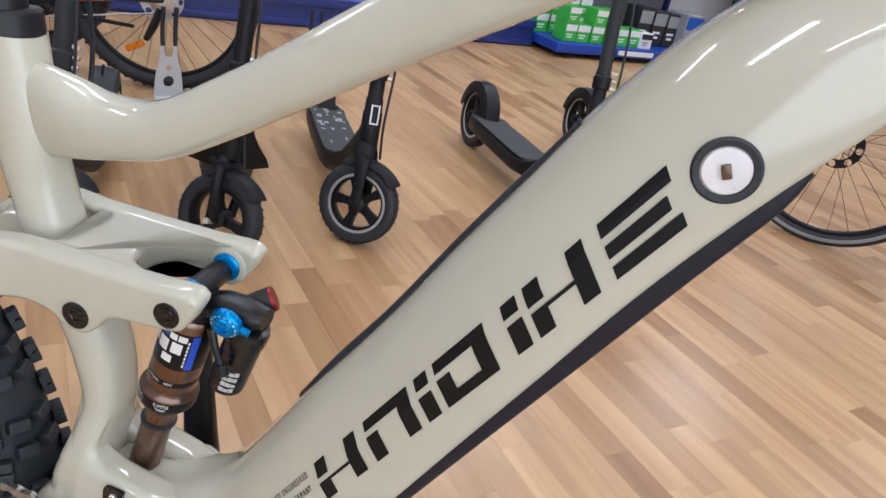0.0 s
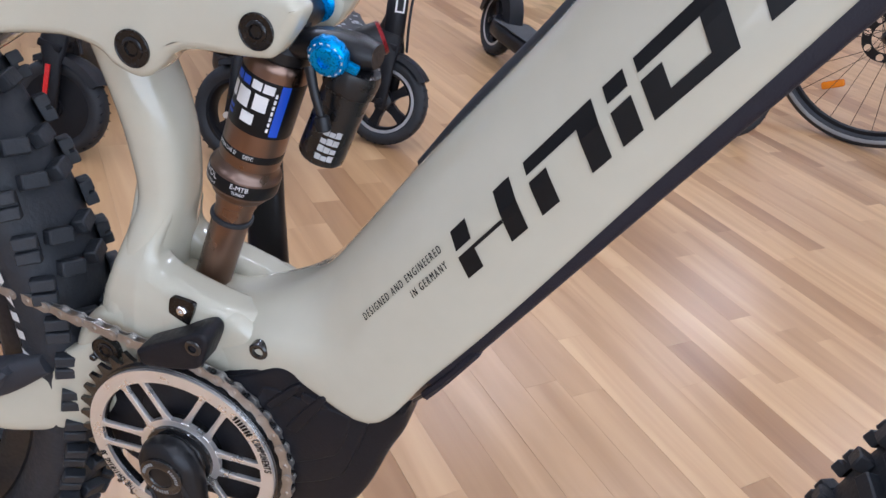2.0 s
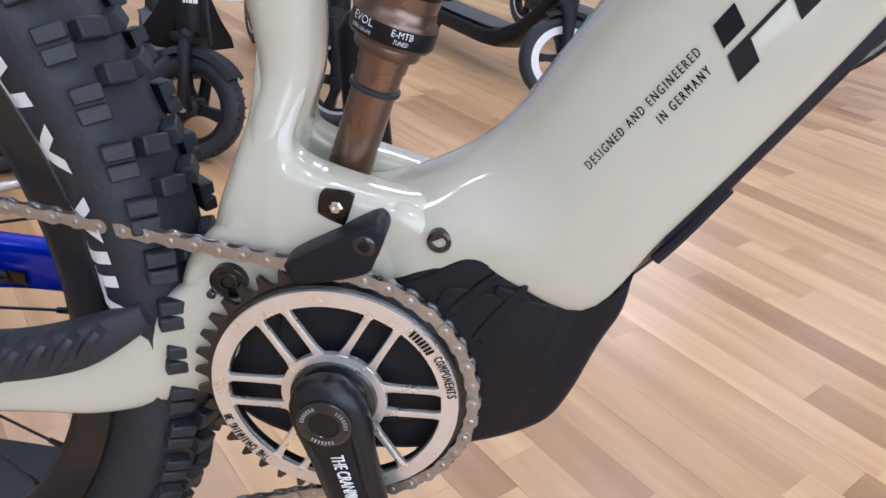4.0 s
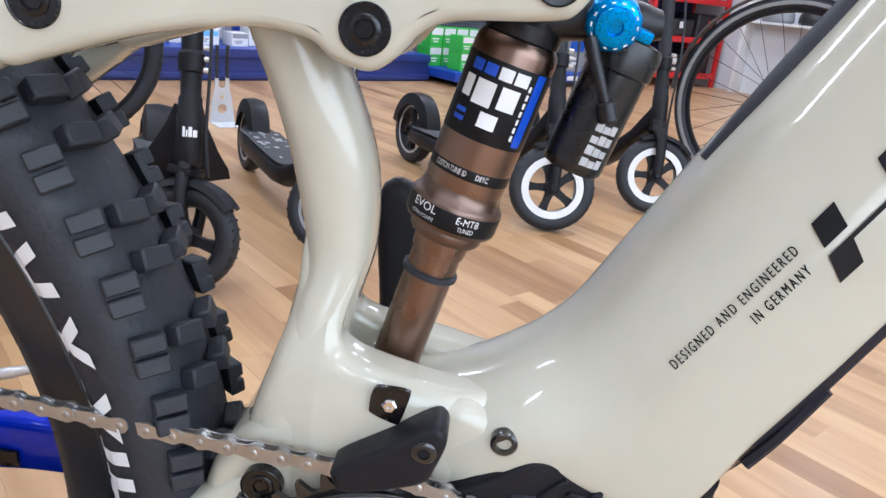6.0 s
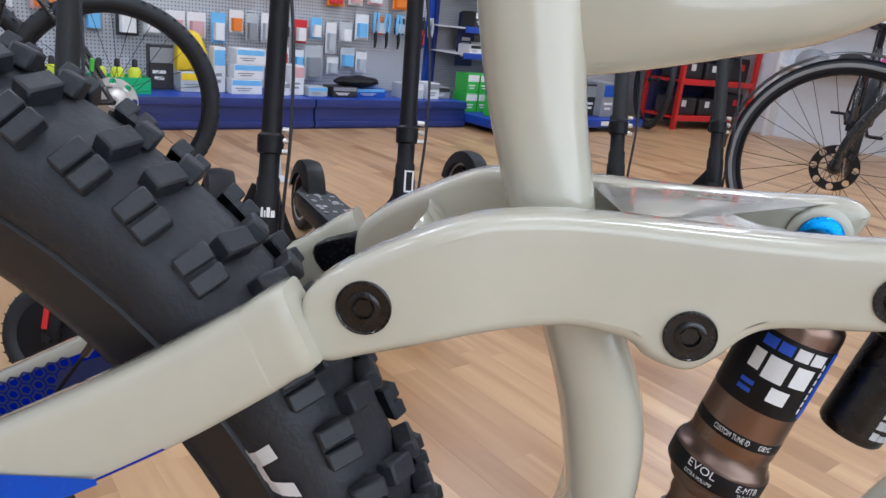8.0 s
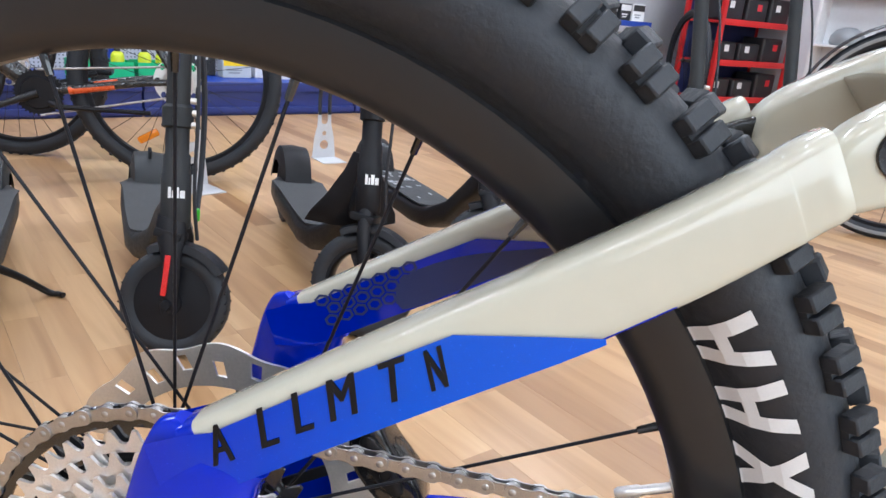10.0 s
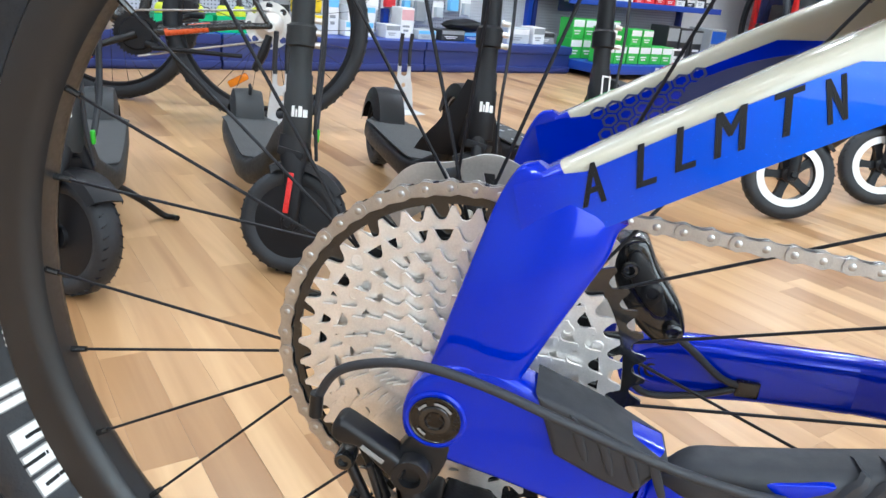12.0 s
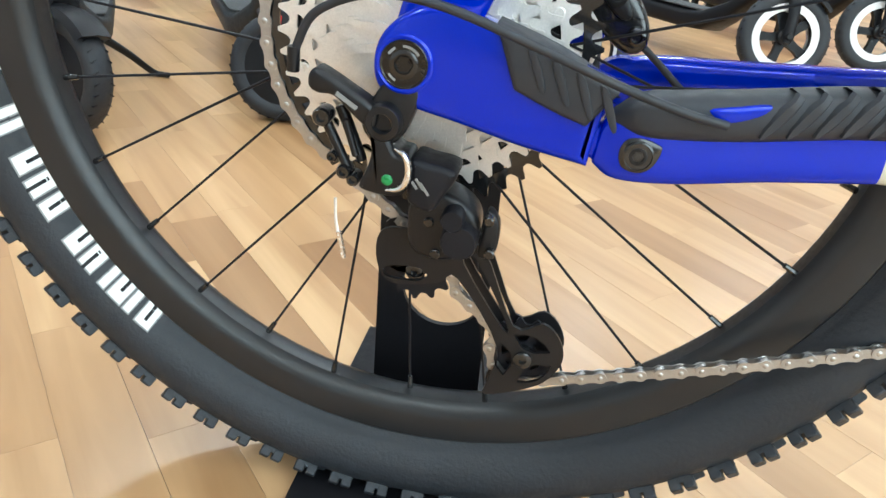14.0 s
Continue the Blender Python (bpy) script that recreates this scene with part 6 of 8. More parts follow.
    def wrapped_word(body, size, b0, b1, h, r, mat):
        bm = text_bm(body, size)
        xs = [v.co.x for v in bm.verts]
        x0, x1 = min(xs), max(xs)
        for v in bm.verts:
            a = radians(mid + s * (b0 + (b1 - b0) * (v.co.x - x0) / (x1 - x0)))
            v.co = ax @ Vector((r * math.cos(a), r * math.sin(a), h + v.co.y))
        part("lettering", bm, mat, sh, smooth=0)
    wrapped_word("CUSTOM TUNE ID", 0.0036, -48, 2, 0.1134, 0.0187, WHITE_PRINT)
    wrapped_word("D8YC", 0.0036, 16, 34, 0.1134, 0.0187, WHITE_PRINT)
    wrapped_word("E-MTB", 0.0046, 12, 40, 0.0930, 0.0219, WHITE_PRINT)
    wrapped_word("TUNED", 0.0030, 16, 36, 0.0900, 0.0219, WHITE_PRINT)
    wrapped_word("EVOL", 0.0054, -48, -14, 0.0930, 0.0219, WHITE_PRINT)
    wrapped_word("EXTRA VOLUME", 0.0024, -48, -14, 0.0900, 0.0219, WHITE_PRINT)

    # reservoir beside the can
    r_top, r_bot = Vector((0.0880, -0.004, 0.6130)), Vector((0.0715, -0.004, 0.5570))
    am, l = axis(r_bot, r_top)
    bm = bmesh.new()
    lathe(bm, [(0.0120, 0.0), (0.0132, 0.0015), (0.0135, 0.004), (0.0135, l - 0.014), (0.0146, l - 0.013), (0.0150, l - 0.004), (0.0138, l), (0.0090, l + 0.001)], am, 36)
    res = part("reservoir", bm, material("satin_black_reservoir", (0.006, 0.006, 0.007), 0.28, vary=0.1, scale=6), sh, "satin black reservoir with pale print")
    rf = am.inverted().to_3x3() @ Vector((0.0, -0.95, 0.30))
    r_mid = math.atan2(rf.y, rf.x)
    for k in range(3):
        for j in range(4):
            bm = bmesh.new()
            b0 = r_mid + (0.62 - 0.26 * k)
            h0 = 0.005 + j * 0.0052
            hh = (0.0040, 0.0030, 0.0036)[(j + k) % 3]
            rows = [[bm.verts.new(am @ Vector((0.0137 * math.cos(b), 0.0137 * math.sin(b), h))) for h in (h0, h0 + hh)] for b in (b0, b0 + 0.12, b0 + 0.24)]
            ring_faces(bm, rows, False, (False, False))
            part("print_block", bm, material("pale_print", (0.42, 0.42, 0.43), 0.5, vary=0.05) if "pale_print" not in bpy.data.materials else bpy.data.materials["pale_print"], res, smooth=0)
    # bridge between head and reservoir, red cap, blue knob and lever
    bm = bmesh.new()
    loft_pairs(bm, [(0.050, 0.6230, 0.046, 0.6080, 0.0120, 0.0), (0.066, 0.6280, 0.066, 0.6100, 0.0125, 0.0), (0.086, 0.6290, 0.090, 0.6120, 0.0125, -0.002), (0.098, 0.6260, 0.099, 0.6140, 0.0100, -0.002)], seg=20, steps=4)
    part("bridge", bm, BLACK_METAL, sh)
    bm = bmesh.new()
    rod(bm, (0.074, 0.006, 0.614), (0.0930, 0.017, 0.6250), 0.0092, seg=24, bevel=0.001)
    part("valve_housing", bm, BLACK_METAL, sh)
    bm = bmesh.new()
    rod(bm, (0.0922, 0.0166, 0.6246), (0.0938, 0.0175, 0.6255), 0.0094, 0.0086, seg=24)
    part("end_cap", bm, RED_ANO, sh, "red anodised end cap")
    km = Matrix.Translation((0.0775, -0.0150, 0.6200)) @ Matrix.Rotation(radians(104), 4, "X")
    bm = bmesh.new()
    rings = []
    for r, h in ((0.0100, 0.0), (0.0108, 0.001), (0.0108, 0.005), (0.0098, 0.0068), (0.0080, 0.0075), (0.0074, 0.0095), (0.0050, 0.0100), (0.0034, 0.0100), (0.0030, 0.0080)):
        rings.append([bm.verts.new(km @ Vector(((r * (1 + (0.035 if (k // 2) % 2 and 0.001 <= h <= 0.006 else 0))) * math.cos(2 * math.pi * k / 48), (r * (1 + (0.035 if (k // 2) % 2 and 0.001 <= h <= 0.006 else 0))) * math.sin(2 * math.pi * k / 48), h))) for k in range(48)])
    ring_faces(bm, rings)
    knob = part("adjuster_knob", bm, KNOB_BLUE, sh, "light blue anodised adjuster knob")
    bm = bmesh.new()
    box(bm, 0.0090, 0.0048, 0.0045, km @ Matrix.Translation((0.0120, -0.0035, 0.0005)) @ Matrix.Rotation(-0.3, 4, "Z"), 0.0012)
    part("tab", bm, KNOB_BLUE, knob)
    bm = bmesh.new()
    for k in range(14):
        a = 2 * math.pi * k / 14
        box(bm, 0.0016, 0.0006, 0.0003, km @ Matrix.Rotation(a, 4, "Z") @ Matrix.Translation((0.0090, 0, 0.0073)) @ Matrix.Rotation(1.57, 4, "Z"))
    part("knob_print", bm, WHITE_PRINT, knob)
    bm = bmesh.new()
    tube(bm, [(0.0690, -0.0215, 0.6130), (0.0740, -0.0240, 0.6000), (0.0790, -0.0245, 0.5880)], [0.0030, 0.0026, 0.0022], 10)
    lever = part("lever", bm, BLACK_METAL, sh, "black lockout lever")
    bm = bmesh.new()
    rod(bm, (0.0786, -0.0245, 0.5895), (0.0812, -0.0250, 0.5815), 0.0042, seg=14, bevel=0.0008)
    part("lever_tip", bm, BLACK_METAL, lever)


shock()


# ---- electric scooters in a row ----
def scooter(m, label, kind, wheel_r=0.105, body=None, stand=False, base=0.82, lean=13.0, steer=58.0):
    """Local x runs back from the front wheel's foot; z up."""
    body = body or SCOOTER_BLACK
    sc = thing("electric_scooter", m, label, "scooter", "electric scooters in a row")
    R = wheel_r
    yx = Matrix.Rotation(radians(90), 4, "X")

    def wheel(x, front):
        wh = new("wheel")
        wh.parent = sc
        c = Matrix.Translation((x, 0, R)) @ yx
        bm = bmesh.new()
        h = 0.024 if kind != "fat" else 0.027
        lathe(bm, [(R * 0.68, h * 0.70), (R * 0.76, h * 0.96), (R * 0.86, h), (R * 0.95, h * 0.80), (R * 0.99, h * 0.4), (R, 0), (R * 0.99, -h * 0.4), (R * 0.95, -h * 0.80), (R * 0.86, -h), (R * 0.76, -h * 0.96), (R * 0.68, -h * 0.70)], c, 56, (False, False))
        part("tyre", bm, RUBBER, wh, "black scooter tyre")
        bm = bmesh.new()
        for k in range(34):
            a = 2 * math.pi * k / 34
            for s in (-1, 1):
                box(bm, 0.0016, h * 0.55, 0.004, Matrix.Translation((x, 0, R)) @ Matrix.Rotation(a, 4, "Y") @ Matrix.Translation((0, s * h * 0.55, R - 0.0054)) @ Matrix.Rotation(0.5 * s, 4, "Z"))
        part("tread", bm, BLACK_PLASTIC, wh, smooth=0)
        if kind == "solid" and front:
            bm = bmesh.new()
            lathe(bm, [(R * 0.70, -h * 0.75), (R * 0.70, h * 0.75), (R * 0.64, h * 0.9), (R * 0.55, h * 0.78), (R * 0.50, h * 0.95), (R * 0.20, h * 1.0), (R * 0.18, h * 1.25), (R * 0.06, h * 1.3)], c, 48)
            part("hub_motor", bm, SCOOTER_BLACK, wh, "smooth black hub motor")
            bm = bmesh.new()
            lathe(bm, [(R * 0.06, h * 1.3), (R * 0.18, h * 1.25), (R * 0.20, h * 1.0), (R * 0.70, h * 0.75)], c @ Matrix.Rotation(math.pi, 4, "X"), 48)
            part("hub_cover", bm, SCOOTER_BLACK, wh)
        else:
            bm = bmesh.new()
            lathe(bm, [(R * 0.70, h * 0.78), (R * 0.64, h * 0.80), (R * 0.60, h * 0.55), (R * 0.60, -h * 0.55), (R * 0.64, -h * 0.80), (R * 0.70, -h * 0.78), (R * 0.70, h * 0.78)], c, 48, (False, False))
            part("rim", bm, SCOOTER_BLACK, wh)
            if kind in ("ring", "mark"):
                bm = bmesh.new()
                for s in (-1, 1):
                    lathe(bm, [(R * 0.72, 0), (R * 0.725, 0.0012), (R * (0.56 if kind == "ring" and front else 0.66), 0.0012), (R * (0.555 if kind == "ring" and front else 0.655), 0)], c @ Matrix.Translation((0, 0, s * h * 0.79)) @ (Matrix.Rotation(math.pi, 4, "X") if s < 0 else Matrix()), 48, (False, False))
                part("rim_band", bm, WHITE_PRINT if kind == "ring" and front else GREY_METAL, wh, "pale reflective rim band")
            n = 3 if kind == "spoke" else 5
            for k in range(n):
                a = 2 * math.pi * k / n + 0.5
                bm = bmesh.new()
                mm = Matrix.Translation((x, 0, R)) @ Matrix.Rotation(a, 4, "Y")
                loft = [(0.014, 0.013), (R * 0.35, 0.010), (R * 0.62, 0.014)]
                rings = [[bm.verts.new(mm @ Vector((w * ca, 0.010 * sa, z))) for ca, sa in ((1, 1), (-1, 1), (-1, -1), (1, -1))] for z, w in loft]
                ring_faces(bm, rings)
                part("wheel_spoke", bm, SCOOTER_BLACK, wh)
            bm = bmesh.new()
            lathe(bm, [(0.006, -0.045), (0.010, -0.042), (0.012, -0.026), (0.022, -0.022), (0.022, 0.022), (0.012, 0.026), (0.010, 0.042), (0.006, 0.045)], c, 24)
            part("hub", bm, BLACK_METAL, wh)
        return wh

    front = wheel(0.0, True)
    wheel(base, False)
    head = Vector((0.045, 0, 2 * R + 0.075))
    up = Vector((math.sin(radians(lean)), 0, math.cos(radians(lean))))
    # fork
    fk = new("fork")
    fk.parent = sc
    if kind == "spoke":
        bm = bmesh.new()
        tube(bm, [(0.0, -0.044, R), (0.006, -0.050, R + 0.06), (0.020, -0.040, 2 * R - 0.01), (0.036, -0.012, 2 * R + 0.035), (0.042, 0, 2 * R + 0.05)], [0.013, 0.012, 0.013, 0.015, 0.018], 14)
        part("fork_leg", bm, SCOOTER_BLACK, fk)
        bm = bmesh.new()
        tube(bm, [(0.0, 0.044, R), (0.006, 0.050, R + 0.06), (0.020, 0.040, 2 * R - 0.01), (0.036, 0.012, 2 * R + 0.035), (0.042, 0, 2 * R + 0.05)], [0.013, 0.012, 0.013, 0.015, 0.018], 14)
        part("fork_leg", bm, SCOOTER_BLACK, fk)
        for s in (-1, 1):
            bm = bmesh.new()
            rod(bm, (0, s * 0.045, R), (0, s * 0.062, R), 0.010, 0.007, 14)
            part("axle_nut", bm, STEEL, fk)
    else:
        for s in (-1, 1):
            bm = bmesh.new()
            rings = []
            for z, x, w, t, y in ((R - 0.018, 0.0, 0.010, 0.007, 0.040), (R, 0.0, 0.016, 0.008, 0.040), (R + 0.05, 0.006, 0.015, 0.009, 0.041), (2 * R - 0.012, 0.020, 0.020, 0.011, 0.036), (2 * R + 0.022, 0.034, 0.030, 0.018, 0.020), (2 * R + 0.05, 0.042, 0.028, 0.020, 0.008)):
                rings.append([bm.verts.new((x + w * math.cos(a), s * y + t * math.sin(a), z)) for a in [2 * math.pi * k / 14 for k in range(14)]])
            ring_faces(bm, rings)
            part("fork_leg", bm, SCOOTER_BLACK, fk)
            if kind == "solid":
                bm = bmesh.new()
                box(bm, 0.010, 0.004, 0.075, Matrix.Translation((0.010, s * 0.0500, R + 0.015)) @ Matrix.Rotation(0.12, 4, "Y"), 0.0015)
                part("side_reflector", bm, RED_PLASTIC, fk, "red side reflector")
            bm = bmesh.new()
            rod(bm, (0, s * 0.044, R), (0, s * 0.056, R), 0.011, 0.008, 14)
            part("axle_cap", bm, SCOOTER_BLACK, fk)
    # mudguard
    def guard(x, a0, a1, w, mat, drop=0.0):
        bm = bmesh.new()
        rings = []
        for k in range(15):
            a = radians(a0 + (a1 - a0) * k / 14)
            rr = R + 0.012
            ring = []
            for y, dr in ((-w, -0.016 - drop), (-w * 0.8, -0.003), (0, 0.002), (w * 0.8, -0.003), (w, -0.016 - drop), (w * 0.75, -0.007), (0, -0.003), (-w * 0.75, -0.007)):
                ring.append(bm.verts.new((x + (rr + dr) * math.cos(a), y, R + (rr + dr) * math.sin(a))))
            rings.append(ring)
        ring_faces(bm, rings)
        return part("mudguard", bm, mat, sc)
    front_guard = guard(0.0, 52, 134, 0.034, SCOOTER_BLACK)
    bm = bmesh.new()
    box(bm, 0.05, 0.075, 0.016, Matrix.Translation((0.035, 0, 2 * R + 0.012)), 0.004)
    part("fork_crown", bm, SCOOTER_BLACK, fk)
    # rear guard
    rg = guard(base, 5, 170, 0.047 if kind in ("solid", "spoke") else 0.036, body, 0.030)
    if kind == "solid":
        bm = bmesh.new()
        tube(bm, [(base - 0.06, 0, 2 * R + 0.005), (base - 0.055, 0, 2 * R + 0.025), (base - 0.040, 0, 2 * R + 0.030)], 0.005, 8)
        part("hook", bm, SCOOTER_BLACK, rg)
    # head and stem
    sr = 0.0215 if kind == "solid" else 0.0205
    bm = bmesh.new()
    m2, _ = axis(head - up * 0.045, head + up)
    lathe(bm, [(sr + 0.004, 0), (sr + 0.006, 0.004), (sr + 0.0055, 0.10), (sr + 0.003, 0.104), (sr + 0.003, 0.135), (sr, 0.140), (sr, 0.185), (sr + 0.006, 0.188), (sr + 0.007, 0.222), (sr + 0.002, 0.228)], m2, 30)
    neck = part("steering_head", bm, body if kind != "solid" else SCOOTER_GREY, sc)
    bm = bmesh.new()
    rod(bm, head + up * 0.17, head + up * 0.86, sr, sr * 0.92, 28)
    part("stem", bm, SCOOTER_GREY if kind in ("solid", "ring") else SCOOTER_BLACK, sc)
    bm = bmesh.new()
    box(bm, 0.022, 0.020, 0.052, Matrix.Translation(head + up * 0.14 + Vector((0.028, 0, 0))), 0.004)
    part("folding_latch", bm, BLACK_METAL, sc)
    for k in range(3):
        bm = bmesh.new()
        q = head + up * (0.150 + 0.022 * k)
        rod(bm, q + Vector((-0.012, -0.020, 0)), q + Vector((-0.016, -0.036, 0)), 0.006, seg=10)
        part("bolt", bm, STEEL, sc)
    # handlebar
    top = head + up * 0.87
    bm = bmesh.new()
    rod(bm, top + Vector((0, -0.23, 0)), top + Vector((0, 0.23, 0)), 0.014, seg=14)
    bar = part("handlebar", bm, SCOOTER_BLACK, sc)
    for s in (-1, 1):
        bm = bmesh.new()
        rod(bm, top + Vector((0, s * 0.12, 0)), top + Vector((0, s * 0.24, 0)), 0.018, seg=14, bevel=0.003)
        part("grip", bm, RUBBER_SOFT, bar)
    # everything below and above the head is turned to the side on the steering axis
    turn = Matrix.Translation(head) @ Matrix.Rotation(radians(steer), 4, up) @ Matrix.Translation(-head)
    for ob in (front, fk, front_guard, bar):
        ob.matrix_basis = turn
    # deck and neck beam
    dz = 0.085
    w = 0.074 if kind != "mark" else 0.066
    bm = bmesh.new()
    rings = []
    for x, z0, z1, ww in ((base - 0.035, dz + 0.020, dz + 0.075, w * 0.55), (base - 0.075, dz + 0.004, dz + 0.070, w * 0.95), (base - 0.16, dz, dz + 0.060, w), (0.34, dz, dz + 0.058, w), (0.27, dz + 0.006, dz + 0.066, w * 0.86), (0.20, dz + 0.045, dz + 0.105, w * 0.52), (0.13, dz + 0.115, dz + 0.170, w * 0.40), (0.075, head.z - 0.065, head.z + 0.005, 0.026), (0.050, head.z - 0.035, head.z + 0.045, 0.024)):
        c, h = (z0 + z1) / 2, (z1 - z0) / 2
        rings.append([bm.verts.new((x, ww * math.copysign(abs(math.cos(a)) ** 0.35, math.cos(a)), c + h * math.copysign(abs(math.sin(a)) ** 0.55, math.sin(a)))) for a in [2 * math.pi * (k + 0.5) / 20 for k in range(20)]])
    ring_faces(bm, rings)
    deck = part("deck", bm, body, sc)
    bm = bmesh.new()
    plate(bm, smooth_outline([(base - 0.085, -w * 0.86), (base - 0.085, w * 0.86), (base - 0.17, w * 0.93), (0.36, w * 0.93), (0.29, w * 0.7), (0.29, -w * 0.7), (0.36, -w * 0.93), (base - 0.17, -w * 0.93)], 3), 0, 0.004, 0.001)
    bm.transform(Matrix.Translation((0, 0, dz + 0.0615)) @ Matrix.Rotation(radians(-90), 4, "X") @ Matrix.Diagonal((1, -1, 1, 1)))
    part("deck_mat", bm, DECK_GRIP, deck, "dark grey ribbed deck mat")
    if kind == "mark":
        rng = random.Random(3)
        for k in range(24):
            bm = bmesh.new()
            box(bm, 0.010 + 0.016 * rng.random(), 0.005 + 0.012 * rng.random(), 0.0006, Matrix.Translation((0.36 + 0.36 * rng.random(), (rng.random() - 0.5) * 0.09, dz + 0.0658 + 0.0001 * k)))
            part("print_patch", bm, GREY_METAL, deck, "pale patch of deck print", smooth=0)
    # cable loops in front of the stem
    bm = bmesh.new()
    tube(bm, [head + up * 0.62 + Vector((-0.03, 0.01, 0)), head + up * 0.40 + Vector((-0.050, -0.020, 0)), head + up * 0.20 + Vector((-0.045, -0.030, 0)), head + up * 0.03 + Vector((-0.020, -0.030, 0)), Vector((0.03, -0.040, 2 * R + 0.01))], 0.0035, 8)
    part("cable", bm, RUBBER_SOFT, sc)
    if kind == "solid":
        bm = bmesh.new()
        tube(bm, [head + up * 0.30 + Vector((0.01, -0.040, 0)), head + up * 0.18 + Vector((0.045, -0.052, 0)), head + up * 0.05 + Vector((0.05, -0.05, 0)), head + up * -0.02 + Vector((0.02, -0.04, 0))], 0.0055, 8)
        part("lock_cable", bm, RUBBER_SOFT, sc, "black corrugated cable")
        for t in (0.32, -0.02):
            bm = bmesh.new()
            box(bm, 0.012, 0.008, 0.024, Matrix.Translation(head + up * t + Vector((0.005, -0.040, -0.012))), 0.003)
            part("clip", bm, GREEN_CABLE, sc, "green plastic clip")
    # kick stand
    if stand:
        bm = bmesh.new()
        tube(bm, [(0.32, -0.055, dz + 0.01), (0.35, -0.10, dz - 0.03), (0.37, -0.145, 0.012), (0.365, -0.165, 0.008), (0.35, -0.175, 0.010)], [0.009, 0.008, 0.007, 0.006, 0.006], 10)
        part("kick_stand", bm, BLACK_METAL, sc)
    # plain marks instead of maker's names, on the front of the head
    mk = head + up * 0.055
    if kind == "mark":
        for a, b, sx, sz in ((-0.010, 0.0, 0.004, 0.052), (0.010, 0.0, 0.004, 0.052), (0.0, -0.024, 0.024, 0.004), (0.0, 0.024, 0.012, 0.004)):
            bm = bmesh.new()
            q = head + up * (0.050 + b) - Vector((math.cos(radians(lean)), 0, -math.sin(radians(lean)))) * (sr + 0.0062)
            box(bm, 0.0012, sx, sz, Matrix.Translation(q + Vector((0, a, 0))) @ Matrix.Rotation(radians(lean), 4, "Y") @ Matrix.Translation((0, 0, -sz / 2)))
            part("mark_bar", bm, WHITE_PRINT, neck, smooth=0)
    elif kind in ("solid", "spoke"):
        ahead = Vector((-math.cos(radians(lean)), 0, math.sin(radians(lean))))
        rr = sr + 0.0066
        for a, wd, hh in ((-0.62, 0.20, 0.020), (-0.36, 0.12, 0.014), (-0.18, 0.26, 0.020), (0.14, 0.34, 0.014)):
            bm = bmesh.new()
            rows = []
            for i in range(5):
                b = a + wd * i / 4
                out = (ahead * math.cos(b) + Vector((0, -1, 0)) * math.sin(b)) * rr
                rows.append([bm.verts.new(head + up * h + out) for h in (0.012, 0.012 + hh)])
            ring_faces(bm, rows, False, (False, False))
            part("mark_bar", bm, WHITE_PRINT, neck, smooth=0)
    if kind == "spoke":
        # broad splash guard behind the fork
        bm = bmesh.new()
        rings = []
        for z, hw, x in ((head.z + 0.07, 0.028, 0.062), (head.z + 0.03, 0.040, 0.070), (head.z - 0.03, 0.070, 0.085), (2 * R + 0.005, 0.096, 0.100), (2 * R - 0.02, 0.104, 0.112)):
            rings.append([bm.verts.new((x + dx + 0.030 * (abs(y) ** 2), y * hw, z)) for dx, y in ((0, -1), (-0.012, -0.5), (-0.016, 0), (-0.012, 0.5), (0, 1), (0.012, 0.5), (0.012, 0), (0.012, -0.5))])
        ring_faces(bm, rings)
        part("splash_guard", bm, SCOOTER_BLACK, sc, "broad black splash guard")
    return sc


def at_floor(x, y, deg, tilt=4.5):
    """A scooter leans to the side on its stand."""
    return Matrix.Translation((x, y, FLOOR_Z)) @ Matrix.Rotation(radians(deg), 4, "Z") @ Matrix.Rotation(radians(tilt), 4, "X")


scooter(at_floor(-1.180, 0.636, 121, 0.5), "grey electric scooter with solid front hub, on its kick stand", "solid", 0.102, SCOOTER_GREY, True, steer=42)
scooter(at_floor(-0.886, 0.862, 121), "grey electric scooter with red fork reflector and green clips", "solid", 0.102, SCOOTER_GREY, steer=66)
scooter(at_floor(-0.563, 1.042, 118.5), "black electric scooter with three-spoke front wheel and curved fork", "spoke", 0.112)
scooter(at_floor(-0.322, 1.342, 122), "black electric scooter with pale outlined mark on its head", "mark", 0.113)
scooter(at_floor(0.236, 1.760, 126), "black electric scooter with pale ringed wheels and flat grey deck", "ring", 0.126)
scooter(at_floor(0.600, 2.090, 124), "dark grey electric scooter with white ringed wheels", "ring", 0.126)


